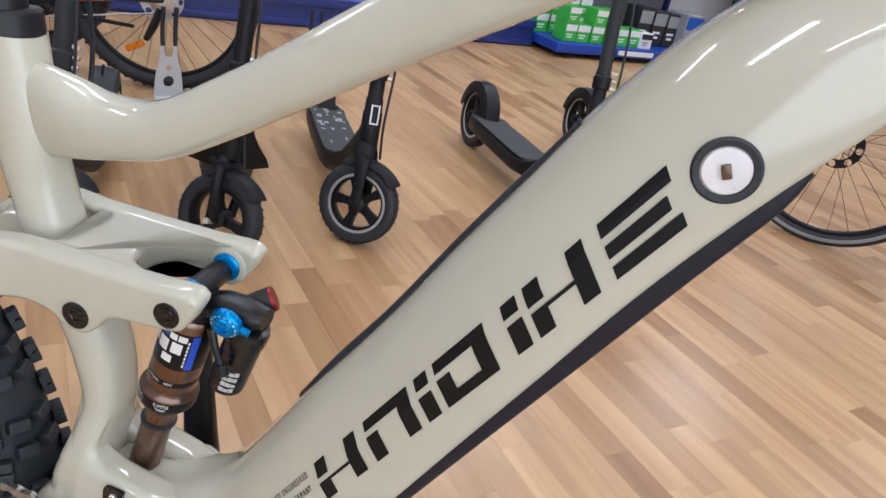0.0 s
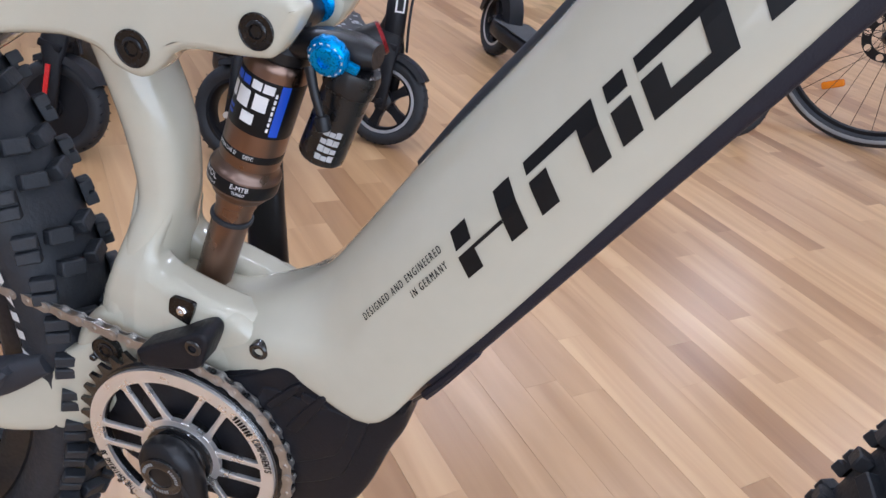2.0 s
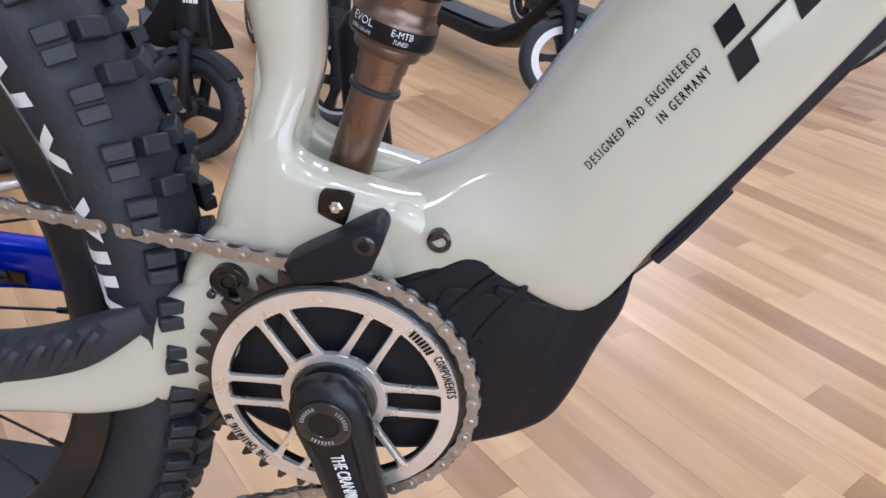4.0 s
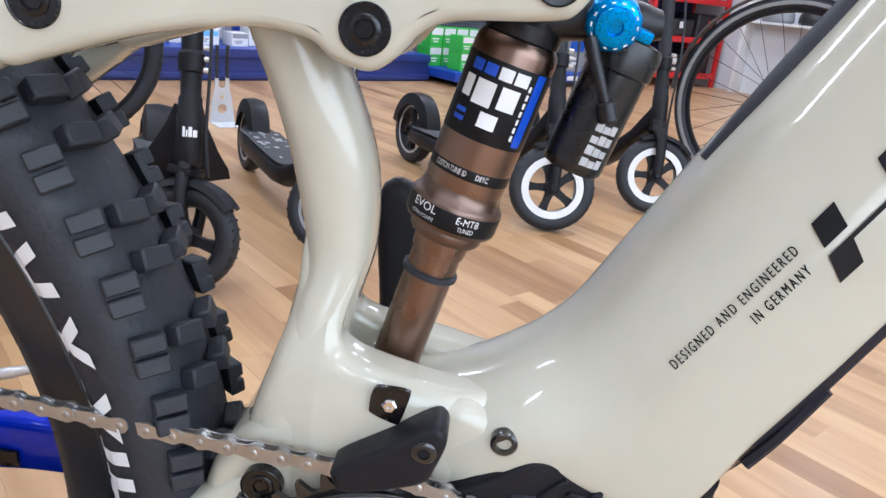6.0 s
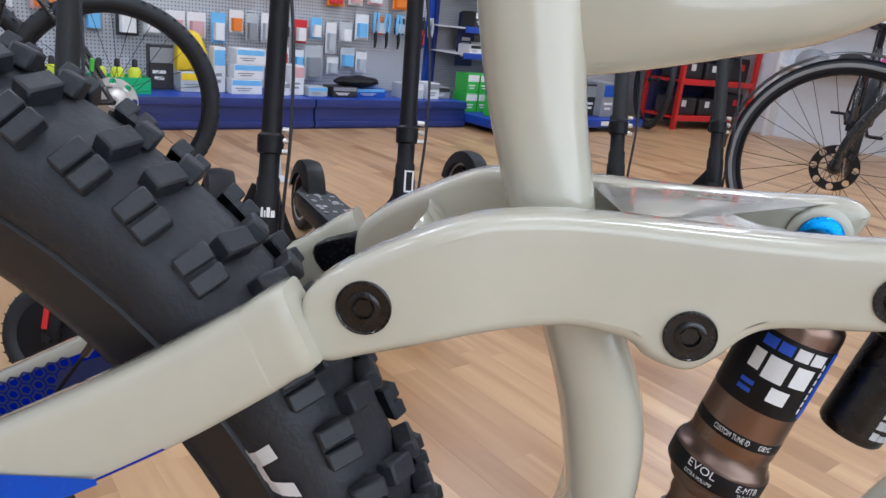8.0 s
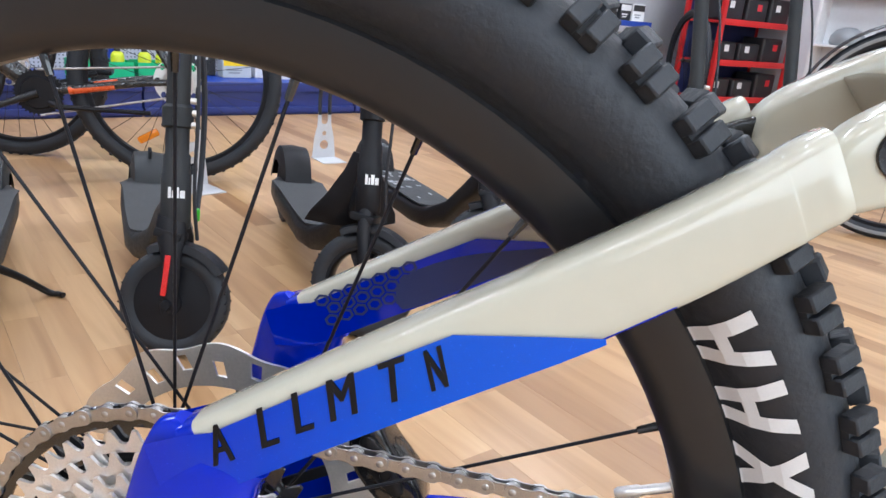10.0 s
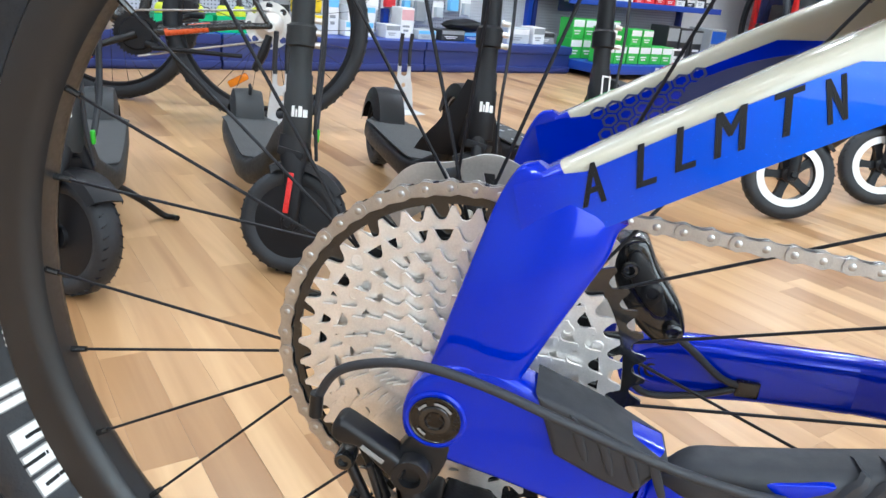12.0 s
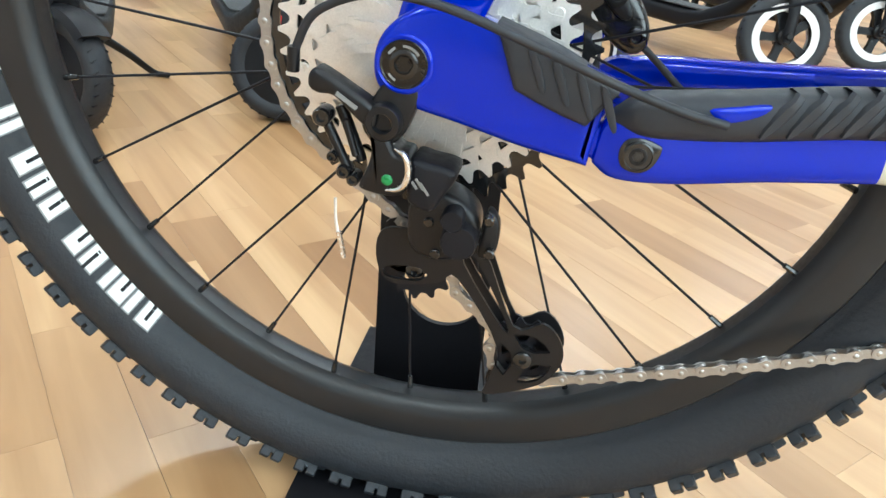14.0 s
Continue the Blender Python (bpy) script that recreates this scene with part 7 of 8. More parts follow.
# ---- other bicycles ----
def parked_bike(m, label, paint, accent, wheel=0.345, tyre=0.024, knobs=0, fenders=False, skirt=False):
    """Local x runs forward from the rear axle's foot, z up; built of its usual parts."""
    bk = thing("parked_bicycle", m, label, "bicycle")
    yx = Matrix.Rotation(radians(90), 4, "X")
    wb = 1.08
    for nm, x in (("rear_wheel", 0.0), ("front_wheel", wb)):
        wh = new(nm)
        wh.parent = bk
        c = Matrix.Translation((x, 0, wheel)) @ yx
        bm = bmesh.new()
        lathe(bm, [(wheel - tyre * 1.9 + tyre * (1 - math.cos(math.pi * k / 10)) * 0.95, tyre * 0.95 * math.sin(math.pi * k / 10)) for k in range(11)] + [(wheel - tyre * 1.9 + tyre * (1 - math.cos(math.pi * k / 10)) * 0.95, -tyre * 0.95 * math.sin(math.pi * k / 10)) for k in range(9, 0, -1)] + [(wheel - tyre * 1.9, 0.0001)], c, 72, (False, False))
        part("tyre", bm, RUBBER, wh)
        if knobs:
            bm = bmesh.new()
            for k in range(knobs):
                a = 2 * math.pi * k / knobs
                for y in (-0.6, 0.6):
                    box(bm, 0.011, 0.010, 0.006, Matrix.Translation((x, 0, wheel)) @ Matrix.Rotation(a + 0.02 * y, 4, "Y") @ Matrix.Translation((0, y * tyre, wheel - 0.007)))
            tagged(part("tread_blocks", bm, RUBBER, wh, smooth=0), kind="stuff")
        ri = wheel - tyre * 1.9
        if fenders:
            for sg in (-1, 1):
                bm = bmesh.new()
                lathe(bm, [(wheel - tyre * 1.25, tyre * 0.93), (wheel - tyre * 1.1, tyre * 0.975), (wheel - tyre * 0.8, tyre * 0.975), (wheel - tyre * 0.7, tyre * 0.95)], Matrix.Translation((x, 0, wheel)) @ Matrix.Rotation(radians(90 * sg), 4, "X"), 64, (False, False))
                part("reflective_stripe", bm, GREY_PRINT, wh, "grey reflective tyre stripe")
        bm = bmesh.new()
        lathe(bm, [(ri - 0.012, 0.004), (ri - 0.008, 0.011), (ri + 0.006, 0.012), (ri + 0.006, -0.012), (ri - 0.008, -0.011), (ri - 0.012, -0.004), (ri - 0.012, 0.004)], c, 72, (False, False))
        part("rim", bm, SCOOTER_BLACK, wh)
        for k in range(28):
            a = 2 * math.pi * k / 28
            b = a + radians(70) * (1 if (k // 2) % 2 else -1)
            bm = bmesh.new()
            rod(bm, (x + 0.022 * math.cos(b), 0.03 * (1 if k % 2 else -1), wheel + 0.022 * math.sin(b)), (x + ri * math.cos(a), 0, wheel + ri * math.sin(a)), 0.0011, seg=5)
            part("spoke", bm, BLACK_METAL, wh)
        bm = bmesh.new()
        lathe(bm, [(0.008, -0.065), (0.012, -0.06), (0.024, -0.035), (0.014, -0.025), (0.014, 0.025), (0.024, 0.035), (0.012, 0.06), (0.008, 0.065)], c, 20)
        part("hub", bm, BLACK_METAL, wh)
        bm = bmesh.new()
        holed(bm, circle2(x, wheel, 0.080, 48), [circle2(x, wheel, 0.050, 32)[::-1]] + [circle2(x + 0.066 * math.cos(q), wheel + 0.066 * math.sin(q), 0.012, 8) for q in [2 * math.pi * j / 8 for j in range(8)]], -0.044 if skirt else 0.044, -0.0425 if skirt else 0.0425)
        part("brake_disc", bm, BLACK_METAL if fenders else STEEL, wh)
        # reflector between two spokes
        bm = bmesh.new()
        box(bm, 0.075, 0.012, 0.026, Matrix.Translation((x + 0.10, 0, wheel - 0.21)) @ Matrix.Rotation(0.5, 4, "Y"), 0.008)
        part("spoke_reflector", bm, AMBER, wh, "amber spoke reflector")
        if fenders:
            bm = bmesh.new()
            rings = []
            for k in range(25):
                a = radians(0 + 165 * k / 24) if x else radians(15 + 170 * k / 24)
                rr = wheel + 0.022
                rings.append([bm.verts.new((x + (rr + dr) * math.cos(a), y, wheel + (rr + dr) * math.sin(a))) for y, dr in ((-0.03, -0.01), (0, 0), (0.03, -0.01), (0, -0.003))])
            ring_faces(bm, rings)
            part("mudguard", bm, SCOOTER_BLACK, wh)
    bb, seat, headb, headt = Vector((0.43, 0, wheel - 0.055)), Vector((0.28, 0, 0.80)), Vector((0.90, 0, wheel + 0.33)), Vector((0.865, 0, wheel + 0.47))
    fr = new("frame")
    fr.parent = bk
    for a, b, r0, r1, mt in ((bb, seat, 0.018, 0.017, paint), (bb, headb, 0.032, 0.028, paint), (seat - Vector((-0.02, 0, 0.08)), headt, 0.020, 0.023, paint), (headb, headt, 0.024, 0.024, paint)):
        bm = bmesh.new()
        rod(bm, a, b, r0, r1, 16)
        part("frame_tube", bm, mt, fr)
    for s in (-1, 1):
        bm = bmesh.new()
        tube(bm, [(0, s * 0.066, wheel), (0.14, s * 0.060, wheel - 0.012), (0.43, s * 0.035, bb.z)], [0.010, 0.013, 0.015], 10)
        part("chain_stay", bm, paint, fr)
        if accent != paint:
            bm = bmesh.new()
            tube(bm, [(0.20, s * 0.0545, wheel - 0.0215), (0.27, s * 0.0490, wheel - 0.0325), (0.34, s * 0.0435, wheel - 0.0440)], [0.0142, 0.0148, 0.0152], 10)
            part("painted_band", bm, accent, fr, "orange band on the chain stay")
        bm = bmesh.new()
        tube(bm, [(0, s * 0.066, wheel), (0.12, s * 0.052, 0.55), (0.285, s * 0.02, 0.76)], [0.009, 0.010, 0.011], 10)
        part("seat_stay", bm, paint, fr)
        bm = bmesh.new()
        tube(bm, [(wb, s * 0.058, wheel), (wb - 0.03, s * 0.060, wheel + 0.12), (0.935, s * 0.058, wheel + 0.33)], [0.013, 0.018, 0.018], 12)
        part("fork_leg", bm, paint, fr)
    bm = bmesh.new()
    box(bm, 0.06, 0.15, 0.05, Matrix.Translation((0.925, 0, wheel + 0.31)), 0.012)
    part("fork_crown", bm, paint, fr)
    # cranks and chain ring
    cr = new("crankset")
    cr.parent = bk
    sd = -1 if skirt else 1
    bm = bmesh.new()
    holed(bm, gear2(bb.x, bb.z, 36, 0.070, 0.077), [circle2(bb.x, bb.z, 0.052, 30)[::-1]], sd * 0.045, sd * 0.048)
    part("chainring", bm, SCOOTER_BLACK, cr)
    bm = bmesh.new()
    lathe(bm, [(0.05, -0.06), (0.055, -0.05), (0.055, 0.05), (0.05, 0.06)], Matrix.Translation(bb) @ yx, 24)
    part("motor", bm, SCOOTER_BLACK, cr)
    for s, a in ((1, -20), (-1, 160)):
        bm = bmesh.new()
        e = bb + Vector((0.17 * math.cos(radians(a)), 0, 0.17 * math.sin(radians(a))))
        tube(bm, [bb + Vector((0, s * 0.065, 0)), (bb + e) / 2 + Vector((0, s * 0.075, 0)), e + Vector((0, s * 0.085, 0))], [0.014, 0.011, 0.011], 10)
        part("crank_arm", bm, BLACK_METAL, cr)
        bm = bmesh.new()
        box(bm, 0.095, 0.09, 0.018, Matrix.Translation(e + Vector((0, s * 0.135, -0.009))), 0.004)
        part("pedal", bm, SCOOTER_BLACK, cr)
    bm = bmesh.new()
    for zz in (0.074, -0.074):
        rod(bm, (bb.x, sd * 0.0465, bb.z + zz), (0.0, sd * 0.046, wheel + (0.05 if zz > 0 else -0.05)), 0.004, seg=6)
    part("chain", bm, CHAIN_STEEL, bk)
    bm = bmesh.new()
    tube(bm, [(0.0, sd * 0.075, wheel - 0.03), (0.02, sd * 0.08, wheel - 0.09), (0.05, sd * 0.07, wheel - 0.15)], [0.012, 0.016, 0.012], 8)
    part("rear_derailleur", bm, BLACK_METAL, bk)
    bm = bmesh.new()
    lathe(bm, [(0.06, 0.0), (0.06, 0.002), (0.045, 0.006), (0.02, 0.03), (0.012, 0.03)], Matrix.Translation((0, sd * 0.03, wheel)) @ (yx if sd < 0 else Matrix.Rotation(radians(-90), 4, "X")), 30)
    part("cassette", bm, COG_STEEL, bk)
    if knobs:
        bm = bmesh.new()
        rod(bm, (0.40, 0.055, wheel - 0.085), (0.36, 0.075, wheel - 0.095), 0.012, seg=10)
        rod(bm, (0.38, 0.078, wheel - 0.095), (0.09, 0.085, wheel - 0.105), 0.009, 0.007, 10)
        part("kick_stand", bm, SCOOTER_BLACK, bk, "folded black kick stand")
    # bars, post, saddle
    bm = bmesh.new()
    rod(bm, seat, seat + Vector((-0.04, 0, 0.18)), 0.0135, seg=12)
    part("seat_post", bm, BLACK_METAL, bk)
    bm = bmesh.new()
    loft_pairs(bm, [(0.10, 1.00, 0.10, 0.97, 0.07, 0), (0.18, 1.005, 0.18, 0.965, 0.07, 0), (0.30, 0.995, 0.30, 0.965, 0.03, 0), (0.38, 0.99, 0.38, 0.97, 0.018, 0)], seg=16, steps=4)
    part("saddle", bm, SCOOTER_BLACK, bk)
    bm = bmesh.new()
    tube(bm, [(0.84, -0.33, 1.02), (0.87, -0.12, 1.0), (0.90, 0, 0.97), (0.87, 0.12, 1.0), (0.84, 0.33, 1.02)], 0.014, 10)
    part("handlebar", bm, SCOOTER_BLACK, bk)
    bm = bmesh.new()
    rod(bm, headt, (0.895, 0, 0.975), 0.016, seg=12)
    part("stem", bm, SCOOTER_BLACK, bk)
    return bk


ORANGE_PAINT = material("orange_frame_paint", (0.62, 0.09, 0.02), 0.3, vary=0.05, coat=0.6)
BIKE_BLACK = material("satin_black_frame", (0.014, 0.014, 0.015), 0.3, vary=0.1, coat=0.4)
back_dir = math.degrees(math.atan2(-0.41, -0.91))
parked_bike(Matrix.Translation((-1.465, 2.122, FLOOR_Z)) @ Matrix.Rotation(radians(back_dir), 4, "Z"),
            "black hardtail mountain bike with orange chain stays by the shelves", BIKE_BLACK, ORANGE_PAINT, 0.352, 0.028, 60)
parked_bike(Matrix.Translation((-2.160, 2.230, FLOOR_Z)) @ Matrix.Rotation(radians(back_dir - 14), 4, "Z"),
            "black mountain bike with orange trim standing behind the hardtail", BIKE_BLACK, ORANGE_PAINT, 0.345, 0.028, 60)
city_dir = math.degrees(math.atan2(0.43, -0.9))
cd = Vector((-0.9, 0.43, 0)).normalized()
foot = Vector((1.065, 2.37, 0)) - cd * 1.08
parked_bike(Matrix.Translation((foot.x, foot.y, FLOOR_Z)) @ Matrix.Rotation(radians(city_dir), 4, "Z"),
            "black trekking bicycle with mudguards and dark frame", BIKE_BLACK, BIKE_BLACK, 0.372, 0.024, 0, True, skirt=False)
parked_bike(wall_pose(2.30, 1.50, FLOOR_Z, 205), "dark bicycle parked far back by the red rack", BIKE_BLACK, BIKE_BLACK, 0.35, 0.02, 0, True)


def floor_stand(m):
    """Grey steel floor stand that holds a rear wheel."""
    st = thing("bicycle_floor_stand", m, "pale grey perforated steel floor stand for a bicycle wheel", "stand", "wheel stands")
    bm = bmesh.new()
    holed(bm, smooth_outline([(-0.06, 0.0, 1), (0.06, 0.0, 1), (0.050, 0.10), (0.036, 0.16), (0.034, 0.22, 1), (0.016, 0.22, 1), (0.014, 0.17), (-0.014, 0.17), (-0.016, 0.22, 1), (-0.034, 0.22, 1), (-0.036, 0.16), (-0.050, 0.10)], 3), [circle2(0, 0.065, 0.022, 20), circle2(0, 0.120, 0.011, 14)], -0.002, 0.002)
    part("upright", bm, STAND_WHITE, st)
    bm = bmesh.new()
    box(bm, 0.12, 0.15, 0.004, Matrix.Translation((0, -0.06, 0)), 0.001)
    part("foot_plate", bm, STAND_WHITE, st)
    for x in (-0.025, 0.025):
        bm = bmesh.new()
        tube(bm, [(x, 0, 0.21), (x, 0, 0.28), (x, -0.01, 0.36)], 0.009, 10)
        part("prong", bm, RUBBER_SOFT, st)
    return st


fs = floor_stand(Matrix.Translation((-1.385, 2.040, FLOOR_Z)) @ Matrix.Rotation(radians(52), 4, "Z") @ Matrix.Scale(0.95, 4))
copy_thing(fs, Matrix.Translation((-1.110, 2.740, FLOOR_Z)) @ Matrix.Rotation(radians(40), 4, "Z") @ Matrix.Scale(0.95, 4))


def rear_stand():
    """Black steel stand that holds the mountain bike's rear wheel from the far side."""
    st = thing("display_stand", Matrix.Translation((-0.435, 0.05, FLOOR_Z)), "black steel display stand behind the rear wheel", "stand")
    bm = bmesh.new()
    holed(bm, [(-0.049, 0.0), (0.049, 0.0), (0.046, 0.30), (0.030, 0.345), (-0.030, 0.345), (-0.049, 0.30)], [circle2(0.009, 0.138, 0.036, 32)], 0.028, 0.033)
    part("upright", bm, SCOOTER_BLACK, st)
    bm = bmesh.new()
    box(bm, 0.17, 0.36, 0.005, Matrix.Translation((0.0, -0.03, 0.0)), 0.0015)
    part("foot_plate", bm, SCOOTER_BLACK, st)
    for s in (-1, 1):
        bm = bmesh.new()
        box(bm, 0.005, 0.10, 0.022, Matrix.Translation((s * 0.058, -0.01, 0.004)), 0.001)
        part("wheel_guide", bm, SCOOTER_BLACK, st)
    bm = bmesh.new()
    rod(bm, (0, 0.028, 0.335), (0, 0.060, 0.355), 0.008, seg=12)
    part("holder_pin", bm, SCOOTER_BLACK, st)


rear_stand()


# ---- display wall ----
PEG = bpy.data.materials.new("perforated_grey_panel")
PEG.use_nodes = True


def peg_nodes(t):
    b = t.nodes["Principled BSDF"]
    co = t.nodes.new("ShaderNodeTexCoord")
    sc = t.nodes.new("ShaderNodeVectorMath")
    sc.operation = "SCALE"
    sc.inputs["Scale"].default_value = 55.0
    t.links.new(co.outputs["Object"], sc.inputs[0])
    fr = t.nodes.new("ShaderNodeVectorMath")
    fr.operation = "FRACTION"
    t.links.new(sc.outputs[0], fr.inputs[0])
    sub = t.nodes.new("ShaderNodeVectorMath")
    sub.operation = "SUBTRACT"
    sub.inputs[1].default_value = (0.5, 0.0, 0.5)
    t.links.new(fr.outputs[0], sub.inputs[0])
    mul = t.nodes.new("ShaderNodeVectorMath")
    mul.operation = "MULTIPLY"
    mul.inputs[1].default_value = (1, 0, 1)
    t.links.new(sub.outputs[0], mul.inputs[0])
    ln = t.nodes.new("ShaderNodeVectorMath")
    ln.operation = "LENGTH"
    t.links.new(mul.outputs[0], ln.inputs[0])
    lt = t.nodes.new("ShaderNodeMath")
    lt.operation = "GREATER_THAN"
    lt.inputs[1].default_value = 0.22
    t.links.new(ln.outputs["Value"], lt.inputs[0])
    mx = t.nodes.new("ShaderNodeMixRGB")
    mx.inputs[1].default_value = (0.12, 0.125, 0.13, 1)
    mx.inputs[2].default_value = (0.48, 0.49, 0.51, 1)
    t.links.new(lt.outputs[0], mx.inputs[0])
    t.links.new(mx.outputs[0], b.inputs["Base Color"])
    b.inputs["Roughness"].default_value = 0.45


peg_nodes(PEG.node_tree)


def fixtures():
    # wall units: plinth with two steps, deck, perforated back
    for k, (u0, u1) in enumerate(((-6.95, -5.85), (-5.84, -4.74), (-4.73, -3.63), (-3.62, -2.52), (-2.51, -1.41), (-1.40, -0.34))):
        c, w = (u0 + u1) / 2, u1 - u0
        un = thing("shelf_unit", fit_pose(c, 0, FLOOR_Z), "navy blue shop shelving unit with grey perforated back", "shelf", "wall shelving")
        bm = bmesh.new()
        box(bm, w, 0.45, 0.135, Matrix.Translation((0, 0.235, 0)), 0.003)
        part("plinth", bm, PLINTH_BLUE, un)
        bm = bmesh.new()
        box(bm, w, 0.016, 0.030, Matrix.Translation((0, 0.004, 0.012)), 0.002)
        box(bm, w, 0.016, 0.045, Matrix.Translation((0, 0.002, 0.118)), 0.003)
        part("plinth_trim", bm, PLINTH_BLUE, un)
        bm = bmesh.new()
        box(bm, w, 0.46, 0.022, Matrix.Translation((0, 0.235, 0.140)), 0.002)
        part("deck", bm, SHELF_BLUE, un)
        bm = bmesh.new()
        box(bm, w - 0.03, 0.012, 2.1, Matrix.Translation((0, 0.47, 0.165)))
        part("back_panel", bm, PEG, un, "grey perforated back panel", smooth=0)
        bm = bmesh.new()
        box(bm, 0.035, 0.05, 2.2, Matrix.Translation((w / 2 - 0.018, 0.45, 0.163)), 0.003)
        part("upright", bm, SHELF_BLUE, un)
    # open shelves on the right
    for k, (u0, u1) in enumerate(((-0.33, 1.15),)):
        c, w = (u0 + u1) / 2, u1 - u0
        un = thing("shelf_unit", fit_pose(c, 0, FLOOR_Z), "open shop shelving with bright blue shelf edges", "shelf", "wall shelving")
        bm = bmesh.new()
        box(bm, w, 0.70, 0.055, Matrix.Translation((0, 0.10, 0.035)), 0.004)
        part("base_shelf", bm, SHELF_BLUE, un)
        for z, dep in ((0.44, 0.36), (0.60, 0.36), (0.86, 0.36), (1.2, 0.36)):
            bm = bmesh.new()
            box(bm, w, dep, 0.010, Matrix.Translation((0, 0.46 - dep / 2, z)), 0.001)
            sh = part("shelf", bm, WHITE_PRINT, un)
            bm = bmesh.new()
            box(bm, w, 0.012, 0.038, Matrix.Translation((0, 0.46 - dep - 0.004, z - 0.022)), 0.002)
            part("shelf_edge", bm, SHELF_BLUE, sh, "bright blue shelf edge")
        for k2, x in enumerate((-0.10, 0.42)):
            bm = bmesh.new()
            box(bm, 0.30, 0.003, 0.030, Matrix.Translation((x, -0.255, 0.048)))
            part("price_strip", bm, WHITE_PRINT, un)
        bm = bmesh.new()
        box(bm, w, 0.012, 2.1, Matrix.Translation((0, 0.475, 0.09)))
        part("back_panel", bm, PEG, un, smooth=0)
        for s in (-1, 1):
            bm = bmesh.new()
            box(bm, 0.03, 0.05, 2.1, Matrix.Translation((s * (w / 2 - 0.016), 0.45, 0.09)), 0.003)
            part("upright", bm, PLINTH_BLUE, un)


fixtures()

TINT = {n: plain("print_" + n, c) for n, c in {
    "white": (0.72, 0.72, 0.72), "paleblue": (0.16, 0.45, 0.75), "blue": (0.01, 0.08, 0.42), "yellow": (0.78, 0.55, 0.01), "lime": (0.55, 0.62, 0.02), "green": (0.05, 0.42, 0.06),
    "mint": (0.01, 0.42, 0.16), "red": (0.55, 0.02, 0.03), "pink": (0.62, 0.35, 0.36), "black": (0.02, 0.02, 0.022), "grey": (0.25, 0.26, 0.27), "orange": (0.75, 0.2, 0.02), "clear": (0.45, 0.48, 0.5), "magenta": (0.6, 0.05, 0.25)}.items()}


def carton(m, sx, sy, sz, main, second, label, bars=2, group="packed goods on the shelves", name="product_box"):
    """A printed carton: body, a coloured band and bars where its writing stands."""
    t = thing(name, m, label, "box", group)
    bm = bmesh.new()
    box(bm, sx, sy, sz, None, min(sx, sz) * 0.03, 1)
    part("carton", bm, TINT[main], t, smooth=0)
    bm = bmesh.new()
    box(bm, sx * 0.94, 0.0015, sz * 0.34, Matrix.Translation((0, -sy / 2 - 0.0004, sz * 0.60)))
    part("print_band", bm, TINT[second], t, smooth=0)
    for k in range(bars):
        bm = bmesh.new()
        box(bm, sx * (0.55 - 0.15 * k), 0.0015, sz * 0.07, Matrix.Translation((-sx * 0.1, -sy / 2 - 0.0006, sz * (0.36 - 0.14 * k))))
        part("print_bar", bm, TINT["grey" if main in ("white", "yellow", "clear") else "white"], t, smooth=0)
    return t


def blister(u, z, sx, sz, card, goods, label, d=-0.44):
    """A carded pack hung from a hook on the perforated back."""
    t = thing("hanging_pack", fit_pose(u, d, z), label, "pack", "packs on hooks")
    bm = bmesh.new()
    box(bm, sx, 0.004, sz, Matrix.Translation((0, -0.02, -sz)), 0.0015, 1)
    part("card", bm, TINT[card], t, smooth=0)
    bm = bmesh.new()
    loft = [(sx * 0.36, 0.0), (sx * 0.36, 0.016), (sx * 0.28, 0.026)]
    rings = [[bm.verts.new((a * w, -0.022 - y, -sz * 0.62 + b * sz * 0.28)) for a, b in ((-1, -1), (1, -1), (1, 1), (-1, 1))] for w, y in loft]
    ring_faces(bm, rings)
    part("pack_bubble", bm, TINT[goods], t)
    bm = bmesh.new()
    rod(bm, (0, 0.03, 0.004), (0, -0.07, 0.006), 0.0025, seg=6)
    part("hook", bm, STEEL, t)
    return t


def tool_pack(u, z, mat, label):
    """A tool hung by its handle."""
    t = thing("hanging_tool", fit_pose(u, -0.42, z), label, "tool", "tools on hooks")
    for s in (-1, 1):
        bm = bmesh.new()
        tube(bm, [(s * 0.008, -0.02, 0.0), (s * 0.016, -0.022, -0.06), (s * 0.012, -0.02, -0.12)], [0.009, 0.010, 0.008], 8)
        part("handle", bm, TINT[mat], t)
    bm = bmesh.new()
    tube(bm, [(0, -0.02, -0.11), (0.004, -0.02, -0.17), (0, -0.02, -0.21)], [0.012, 0.010, 0.005], 8)
    part("jaw", bm, BLACK_METAL, t)
    return t


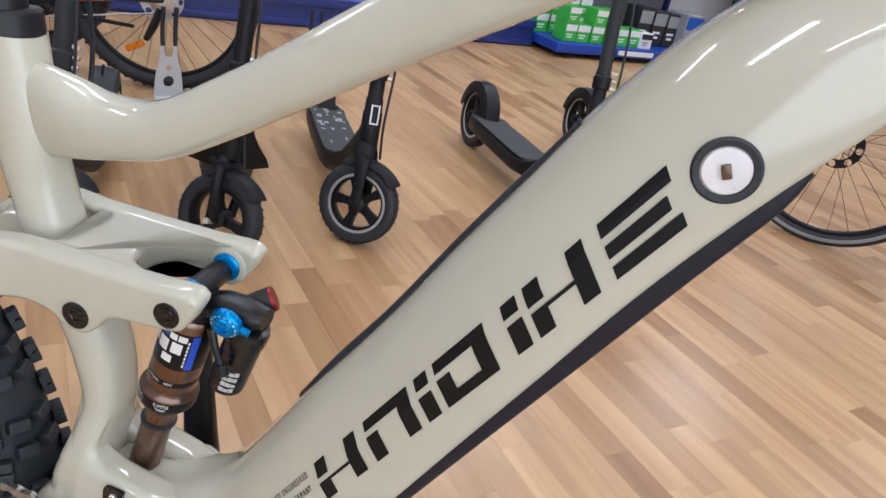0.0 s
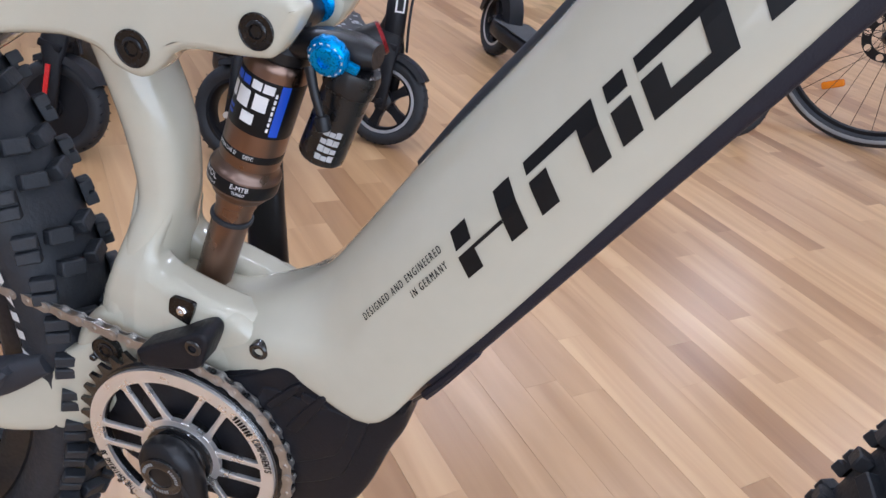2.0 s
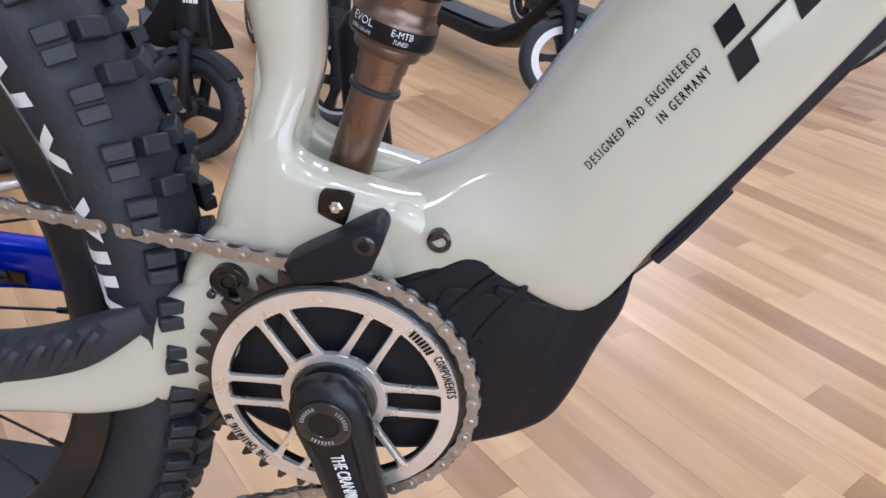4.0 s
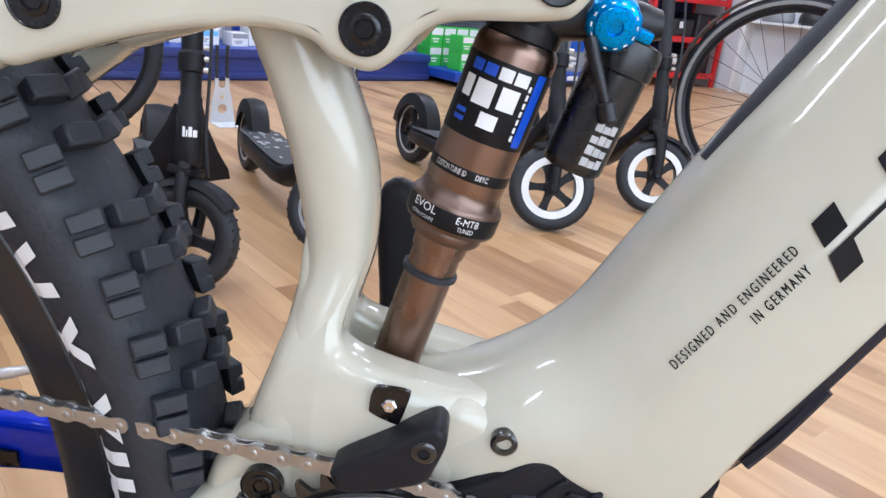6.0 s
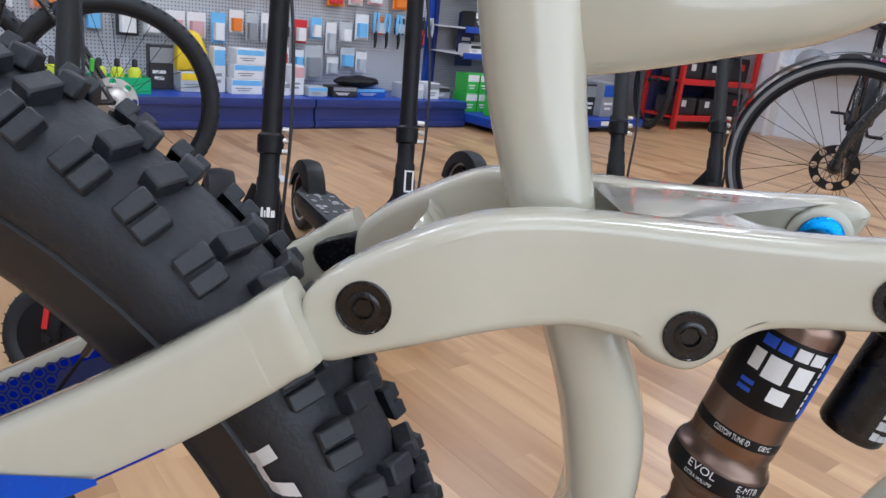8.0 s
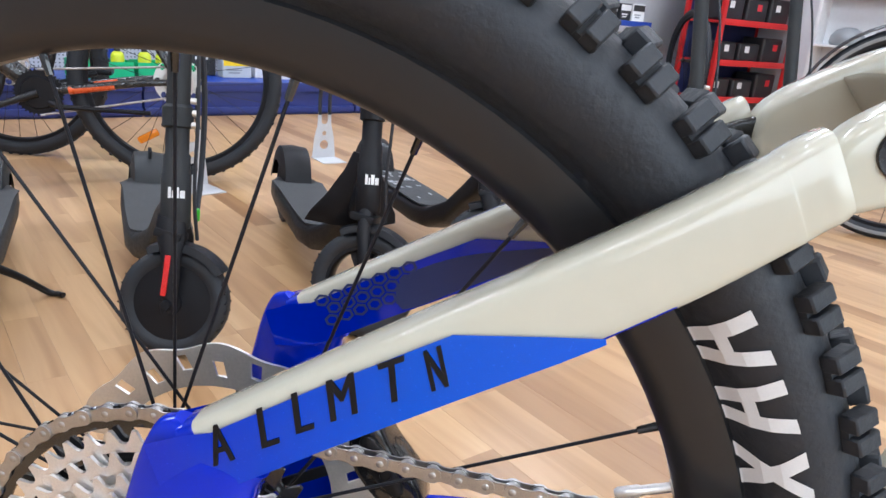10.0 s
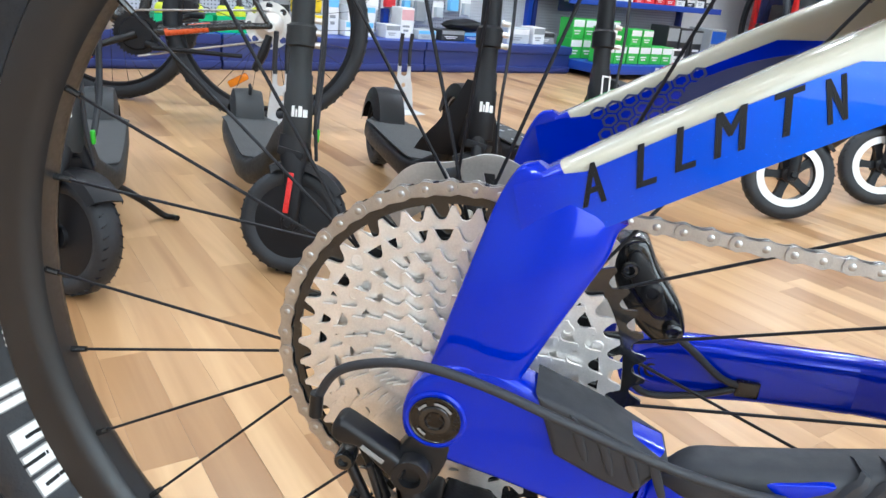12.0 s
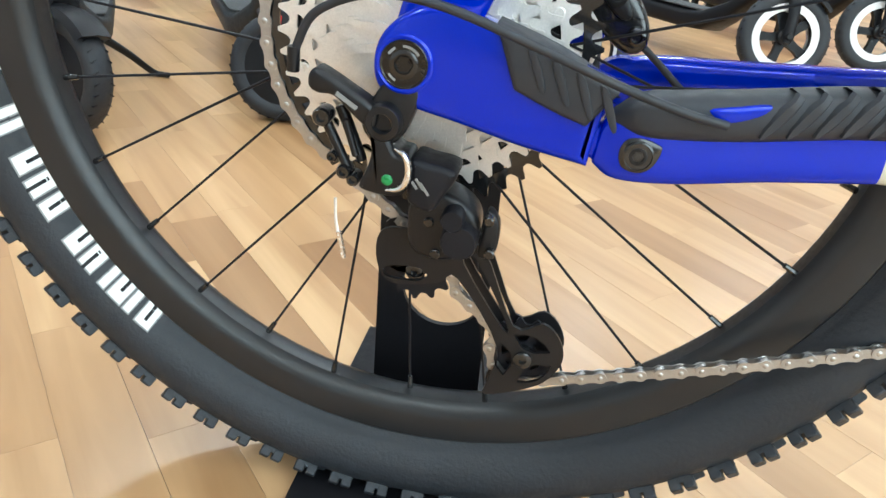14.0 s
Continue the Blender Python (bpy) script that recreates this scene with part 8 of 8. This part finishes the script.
def stock():
    rng = random.Random(11)
    DZ = FLOOR_Z + 0.1625
    # green trays with yellow and black goods
    for u in (-2.66, -2.38):
        t = thing("display_tray", fit_pose(u, -0.16, DZ), "bright green cardboard display tray", "tray", "trays on the deck")
        bm = bmesh.new()
        box(bm, 0.26, 0.16, 0.012, None, 0.002)
        for x, y, sx, sy in ((0, -0.078, 0.26, 0.005), (0, 0.078, 0.26, 0.005), (-0.128, 0, 0.005, 0.16), (0.128, 0, 0.005, 0.16)):
            box(bm, sx, sy, 0.075, Matrix.Translation((x, y, 0)))
        part("tray", bm, TINT["mint"], t, smooth=0)
        for k in range(3):
            g = thing("bottle", fit_pose(u - 0.08 + 0.08 * k, -0.16, DZ + 0.0125), "yellow and black bottle in the green tray", "bottle", "bottles in trays")
            bm = bmesh.new()
            lathe(bm, [(0.026, 0), (0.030, 0.004), (0.030, 0.085), (0.022, 0.10), (0.012, 0.105)], None, 18)
            part("bottle_body", bm, TINT["lime"], g)
            bm = bmesh.new()
            lathe(bm, [(0.0135, 0.104), (0.0135, 0.132), (0.008, 0.142)], None, 14)
            part("cap", bm, TINT["black"], g)
    carton(fit_pose(-2.14, -0.30, DZ), 0.12, 0.06, 0.22, "black", "grey", "black carton with a white label")
    carton(fit_pose(-2.00, -0.22, DZ), 0.15, 0.08, 0.10, "clear", "yellow", "clear pack with yellow contents")
    # yellow folded vest in a pack
    t = thing("folded_vest", fit_pose(-2.00, -0.25, DZ + 0.10), "folded yellow safety vest standing in its pack", "vest")
    bm = bmesh.new()
    loft_pairs(bm, [(-0.075, 0.0, -0.075, 0.001, 0.02, 0), (-0.07, 0.16, -0.07, 0.0, 0.03, 0), (-0.02, 0.20, -0.02, 0.0, 0.035, 0), (0.04, 0.19, 0.04, 0.0, 0.035, 0), (0.075, 0.12, 0.075, 0.0, 0.03, 0)], seg=14, steps=4)
    part("vest", bm, TINT["yellow"], t)
    for k in range(3):
        carton(fit_pose(-1.74 + 0.01 * k, -0.20, DZ + 0.078 * k), 0.17 - 0.006 * k, 0.12, 0.077, "white", "paleblue", "white and light blue carton stacked on the deck")
    carton(fit_pose(-1.865, -0.24, DZ), 0.06, 0.08, 0.23, "white", "paleblue", "tall white and light blue carton")
    for u, sx, sz, a, b in ((-1.55, 0.09, 0.07, "white", "grey"), (-1.44, 0.08, 0.16, "white", "pink"), (-1.33, 0.12, 0.05, "clear", "paleblue"), (-1.17, 0.16, 0.06, "black", "grey"), (-0.98, 0.22, 0.05, "blue", "paleblue"), (-0.70, 0.16, 0.09, "clear", "white"), (-0.55, 0.10, 0.10, "white", "grey"), (-0.43, 0.12, 0.07, "grey", "black")):
        carton(fit_pose(u, -0.14 - 0.08 * rng.random(), DZ, rng.uniform(-12, 12)), sx, 0.12, sz, a, b, f"small {a} carton lying on the deck")
    # black bag lying on the deck edge
    t = thing("black_bag", fit_pose(-1.06, -0.16, DZ + 0.05), "crumpled black bag on top of the cartons", "bag")
    bm = bmesh.new()
    bmesh.ops.create_icosphere(bm, subdivisions=3, radius=0.5, matrix=Matrix.Diagonal((0.30, 0.14, 0.07, 1)))
    for v in bm.verts:
        v.co += Vector((0, 0, 0.035)) + noise.noise_vector(v.co * 30) * 0.012
        v.co.z = max(v.co.z, 0.001)
    part("bag", bm, SCOOTER_BLACK, t)
    # packs on hooks: rows over the whole back
    colours = ["white", "pink", "paleblue", "clear", "red", "grey", "black", "white", "clear", "blue", "white", "orange", "clear"]
    fixed = [(-2.26, 0.56, 0.11, 0.15, "black", "white"), (-2.02, 0.55, 0.10, 0.13, "white", "pink"), (-1.91, 0.55, 0.10, 0.13, "white", "pink"), (-1.42, 0.40, 0.10, 0.10, "white", "red"), (-1.41, 0.55, 0.09, 0.10, "clear", "black"),
             (-1.30, 0.56, 0.08, 0.13, "red", "white"), (-0.98, 0.42, 0.10, 0.12, "clear", "paleblue"), (-1.21, 0.42, 0.12, 0.20, "clear", "grey"), (-1.10, 0.56, 0.07, 0.18, "white", "clear")]
    fixed += [(-2.42, 0.58, 0.09, 0.16, "grey", "paleblue"), (-2.14, 0.56, 0.09, 0.14, "clear", "white"), (-1.79, 0.56, 0.08, 0.16, "paleblue", "white"), (-1.69, 0.58, 0.08, 0.12, "white", "orange"), (-1.60, 0.57, 0.07, 0.15, "clear", "grey"), (-1.51, 0.58, 0.07, 0.16, "white", "clear"), (-1.20, 0.58, 0.07, 0.12, "paleblue", "white"),
              (-1.52, 0.38, 0.07, 0.10, "clear", "white"), (-1.31, 0.39, 0.07, 0.11, "white", "paleblue"), (-1.08, 0.36, 0.08, 0.10, "white", "clear"), (-0.88, 0.40, 0.08, 0.12, "white", "clear"), (-1.00, 0.57, 0.09, 0.12, "clear", "white")]
    for u, z, sx, sz, a, b in fixed:
        blister(u, z + FLOOR_Z, sx, sz, a, b, f"{a} carded pack with {b} goods on a hook")
    for z in (0.60, 0.80, 1.02, 1.26, 1.5):
        u = -3.45 + rng.random() * 0.1
        while u < -0.45:
            sx = rng.uniform(0.07, 0.12)
            if not (z < 0.7 and -2.35 < u < -0.9):
                a, b = rng.choice(colours), rng.choice(colours)
                blister(u, z, sx, rng.uniform(0.10, 0.17), a, b, f"{a} carded pack with {b} goods on a hook")
            u += sx + rng.uniform(0.02, 0.08)
    for u, c in ((-0.80, "paleblue"), (-0.72, "paleblue"), (-0.63, "paleblue"), (-0.54, "black"), (-0.45, "black"), (-0.38, "clear")):
        tool_pack(u, 0.62, c, f"tool with {'light blue' if c == 'paleblue' else c} handles on a hook")
    # navy header board
    t = thing("sign_board", fit_pose(-0.16, -0.30, 0.34), "navy blue sign board with white bars", "sign")
    bm = bmesh.new()
    box(bm, 0.14, 0.012, 0.34, None, 0.002)
    part("board", bm, NAVY, t)
    for k in range(4):
        bm = bmesh.new()
        box(bm, 0.07, 0.002, 0.022, Matrix.Translation((0, -0.007, 0.06 + 0.034 * k)))
        part("print_bar", bm, TINT["white"], t, smooth=0)
    # base shelf on the right: green cartons, dark packs
    BZ2 = FLOOR_Z + 0.0905
    for k in range(4):
        carton(fit_pose(-0.26 + 0.105 * k, -0.12, BZ2), 0.095, 0.14, 0.12, "green", "white", "green and white inner tube carton", group="green cartons")
        carton(fit_pose(-0.255 + 0.105 * k, -0.12, BZ2 + 0.121), 0.095, 0.13, 0.12, "green", "white", "green and white inner tube carton", group="green cartons")
    for k in range(6):
        carton(fit_pose(-0.20 + 0.108 * k, 0.12, BZ2, rng.uniform(-5, 5)), 0.095, 0.12, 0.11, "green", "white", "green and white inner tube carton", group="green cartons")
        if k in (0, 2, 3):
            carton(fit_pose(-0.20 + 0.108 * k, 0.12, BZ2 + 0.111, rng.uniform(-5, 5)), 0.095, 0.12, 0.10, "green", "white", "green and white inner tube carton", group="green cartons")
    for k in range(3):
        carton(fit_pose(0.48 + 0.13 * k, 0.0, BZ2), 0.115, 0.16, 0.24 - 0.01 * k, "black", "grey", "dark grey carton on the base shelf")
    carton(fit_pose(0.42, 0.16, BZ2), 0.10, 0.08, 0.10, "white", "black", "white carton with black print")
    carton(fit_pose(0.86, 0.05, BZ2), 0.16, 0.2, 0.24, "grey", "blue", "grey carton with a blue label")
    # shelves: rows of small boxes
    for z, n, cols in ((0.450, 13, ["white", "white", "white", "white", "red", "red", "red", "white", "black", "white", "black"]), (0.610, 9, ["black", "blue", "grey", "paleblue", "black", "white"]), (0.870, 10, ["white", "black", "red", "paleblue"]), (1.21, 10, ["black", "grey", "white"])):
        for k in range(n):
            c = cols[k * len(cols) // n]
            w = 1.36 / n
            carton(fit_pose(-0.25 + w * (k + 0.5), -0.20, z + FLOOR_Z, rng.uniform(-4, 4)), w * 0.84, 0.14, rng.uniform(0.055, 0.09) if z < 0.5 else rng.uniform(0.08, 0.13), c, "black" if c in ("white", "red") else "white", f"small {c} carton in a row on the shelf")


stock()


def red_rack(u, d):
    t = thing("red_rack", fit_pose(u, d, FLOOR_Z, -8), "red painted steel rack filled with black goods", "rack")
    for x in (-0.42, 0.42):
        for y in (-0.18, 0.18):
            bm = bmesh.new()
            box(bm, 0.035, 0.035, 1.9, Matrix.Translation((x, y, 0)), 0.004)
            part("post", bm, RED_PAINT, t)
    for z in (0.08, 0.36, 0.66, 0.96, 1.26, 1.56):
        bm = bmesh.new()
        box(bm, 0.83, 0.36, 0.02, Matrix.Translation((0, 0, z)), 0.002)
        box(bm, 0.84, 0.012, 0.045, Matrix.Translation((0, -0.186, z - 0.012)), 0.002)
        part("shelf", bm, RED_PAINT, t)
    bm = bmesh.new()
    box(bm, 0.82, 0.01, 1.85, Matrix.Translation((0, 0.17, 0.03)))
    part("back", bm, NAVY, t, smooth=0)
    rng = random.Random(4)
    for z in (0.102, 0.382, 0.682, 0.982, 1.282):
        for k in range(3):
            base = fit_pose(u, d, FLOOR_Z, -8) @ Matrix.Translation((-0.27 + 0.27 * k, -0.03, z))
            h = rng.uniform(0.13, 0.2)
            g = thing("packed_goods", base, "black packed goods with white price labels", "goods", "goods on the red rack")
            bm = bmesh.new()
            box(bm, 0.23, 0.22, h, None, 0.02, 3)
            part("pack", bm, TINT["black"], g)
            bm = bmesh.new()
            box(bm, 0.05, 0.002, 0.05, Matrix.Translation((rng.uniform(-0.04, 0.04), -0.1112, h * 0.5)))
            part("price_label", bm, TINT["white" if rng.random() < 0.7 else "red"], g, smooth=0)


red_rack(2.08, 0.05)


def spare_wheel(m):
    """A complete bicycle wheel standing on the floor."""
    wh = thing("wheel_display", m, "black bicycle wheel standing between shelf and red rack", "wheel")
    r = 0.37
    c = Matrix.Translation((0, 0, r)) @ Y90
    bm = bmesh.new()
    lathe(bm, [(r - 0.024 + 0.024 * math.cos(a), 0.022 * math.sin(a)) for a in [2 * math.pi * k / 12 for k in range(13)]], c, 60, (False, False))
    part("tyre", bm, RUBBER, wh)
    bm = bmesh.new()
    lathe(bm, [(r - 0.062, 0.005), (r - 0.056, 0.012), (r - 0.042, 0.012), (r - 0.042, -0.012), (r - 0.056, -0.012), (r - 0.062, -0.005), (r - 0.062, 0.005)], c, 60, (False, False))
    part("rim", bm, SCOOTER_BLACK, wh)
    bm = bmesh.new()
    lathe(bm, [(0.007, -0.05), (0.020, -0.032), (0.012, -0.02), (0.012, 0.02), (0.020, 0.032), (0.007, 0.05)], c, 16)
    part("hub", bm, BLACK_METAL, wh)
    for k in range(24):
        a = 2 * math.pi * k / 24
        b = a + (1.1 if (k // 2) % 2 else -1.1)
        bm = bmesh.new()
        rod(bm, (0.018 * math.cos(b), 0.03 * (1 if k % 2 else -1), r + 0.018 * math.sin(b)), (0.31 * math.cos(a), 0, r + 0.31 * math.sin(a)), 0.0012, seg=5)
        part("spoke", bm, BLACK_METAL, wh)


spare_wheel(fit_pose(1.36, 0.12, FLOOR_Z) @ Matrix.Rotation(radians(58), 4, "Z"))


def far_corner():
    """White panels, helmets and boxes beyond the trekking bike."""
    for k, (u, d, sx, sz, c) in enumerate(((2.3, 1.9, 0.35, 0.55, "white"), (2.55, 2.5, 0.4, 0.7, "clear"), (2.4, 3.1, 0.35, 0.45, "white"))):
        carton(fit_pose(u, d, FLOOR_Z), sx, 0.3, sz, c, "grey", f"large {c} carton standing on the floor", group="large cartons")
    un = thing("helmet_shelf", fit_pose(2.55, 1.6, FLOOR_Z, -90), "white shelf unit with bicycle helmets", "shelf")
    for z in (0.55, 0.92, 1.3):
        bm = bmesh.new()
        box(bm, 2.2, 0.3, 0.02, Matrix.Translation((0, 0.0, z)), 0.003)
        part("shelf", bm, TINT["white"], un)
    for x in (-1.1, 1.1):
        bm = bmesh.new()
        box(bm, 0.03, 0.3, 1.7, Matrix.Translation((x, 0, 0)), 0.003)
        part("side_panel", bm, TINT["white"], un)
    bm = bmesh.new()
    box(bm, 2.17, 0.012, 1.7, Matrix.Translation((0, 0.14, 0)))
    part("back_panel", bm, TINT["white"], un)
    rng = random.Random(8)
    for z in (0.571, 0.941):
        for k in range(7):
            c = ["magenta", "white", "black", "red", "white", "grey", "black"][(k + int(z * 10)) % 7]
            h = thing("bicycle_helmet", fit_pose(2.55, 1.6, FLOOR_Z, -90) @ Matrix.Translation((-0.9 + 0.3 * k, -0.02, z)), f"{'pink' if c == 'magenta' else c} bicycle helmet on the shelf", "helmet", "helmets on the shelf")
            bm = bmesh.new()
            lathe(bm, [(0.10, 0.0), (0.115, 0.02), (0.11, 0.07), (0.08, 0.115), (0.03, 0.135), (0.004, 0.137)], Matrix.Diagonal((1.15, 0.92, 1, 1)), 20)
            part("shell", bm, TINT[c], h)
            for y in (-0.04, 0.0, 0.04):
                bm = bmesh.new()
                box(bm, 0.11, 0.016, 0.004, Matrix.Translation((0.0, y, 0.128 - abs(y) * 0.4)), 0.002)
                part("vent", bm, TINT["black"], h)


far_corner()

# ---- floor boards, last ----
def lay_floor():
    """Staves round the bike are pieces of their own, the rest is one sheet."""
    floor = bpy.data.objects["floor"]
    turn = Matrix.Rotation(W_ANG - radians(90), 4, "Z")
    shapes = {}
    rest_v, rest_f = [], []
    faces = [(3, 2, 1, 0), (0, 1, 5, 4), (1, 2, 6, 5), (2, 3, 7, 6), (3, 0, 4, 7)]
    for u, d, w, ln in floor_boards(random.Random(5)):
        corner = wp(u, d, FLOOR_Z)
        box8 = [Vector((x, y, z)) for z in (0.0, -0.003) for x, y in ((0, 0), (0, w), (ln, w), (ln, 0))]
        mid = wp(u + w / 2, d + ln / 2)
        if math.hypot(mid.x - 0.1, mid.y - 0.45) < 1.55:
            if (w, ln) not in shapes:
                me = bpy.data.meshes.new("floor_stave")
                me.from_pydata(box8, [], faces)
                me.materials.append(OAK)
                shapes[(w, ln)] = me
            ob = new("floor_stave", shapes[(w, ln)])
            ob.parent = floor
            ob.matrix_basis = Matrix.Translation(corner) @ turn
        else:
            i = len(rest_v)
            rest_v += [turn.inverted() @ corner + q for q in box8]
            rest_f += [tuple(i + k for k in f) for f in faces]
    me = bpy.data.meshes.new("floor_staves")
    me.from_pydata(rest_v, [], rest_f)
    me.materials.append(OAK)
    ob = new("far_staves", me)
    ob.parent = floor
    ob.matrix_basis = turn
    tagged(ob, kind="stuff")


lay_floor()
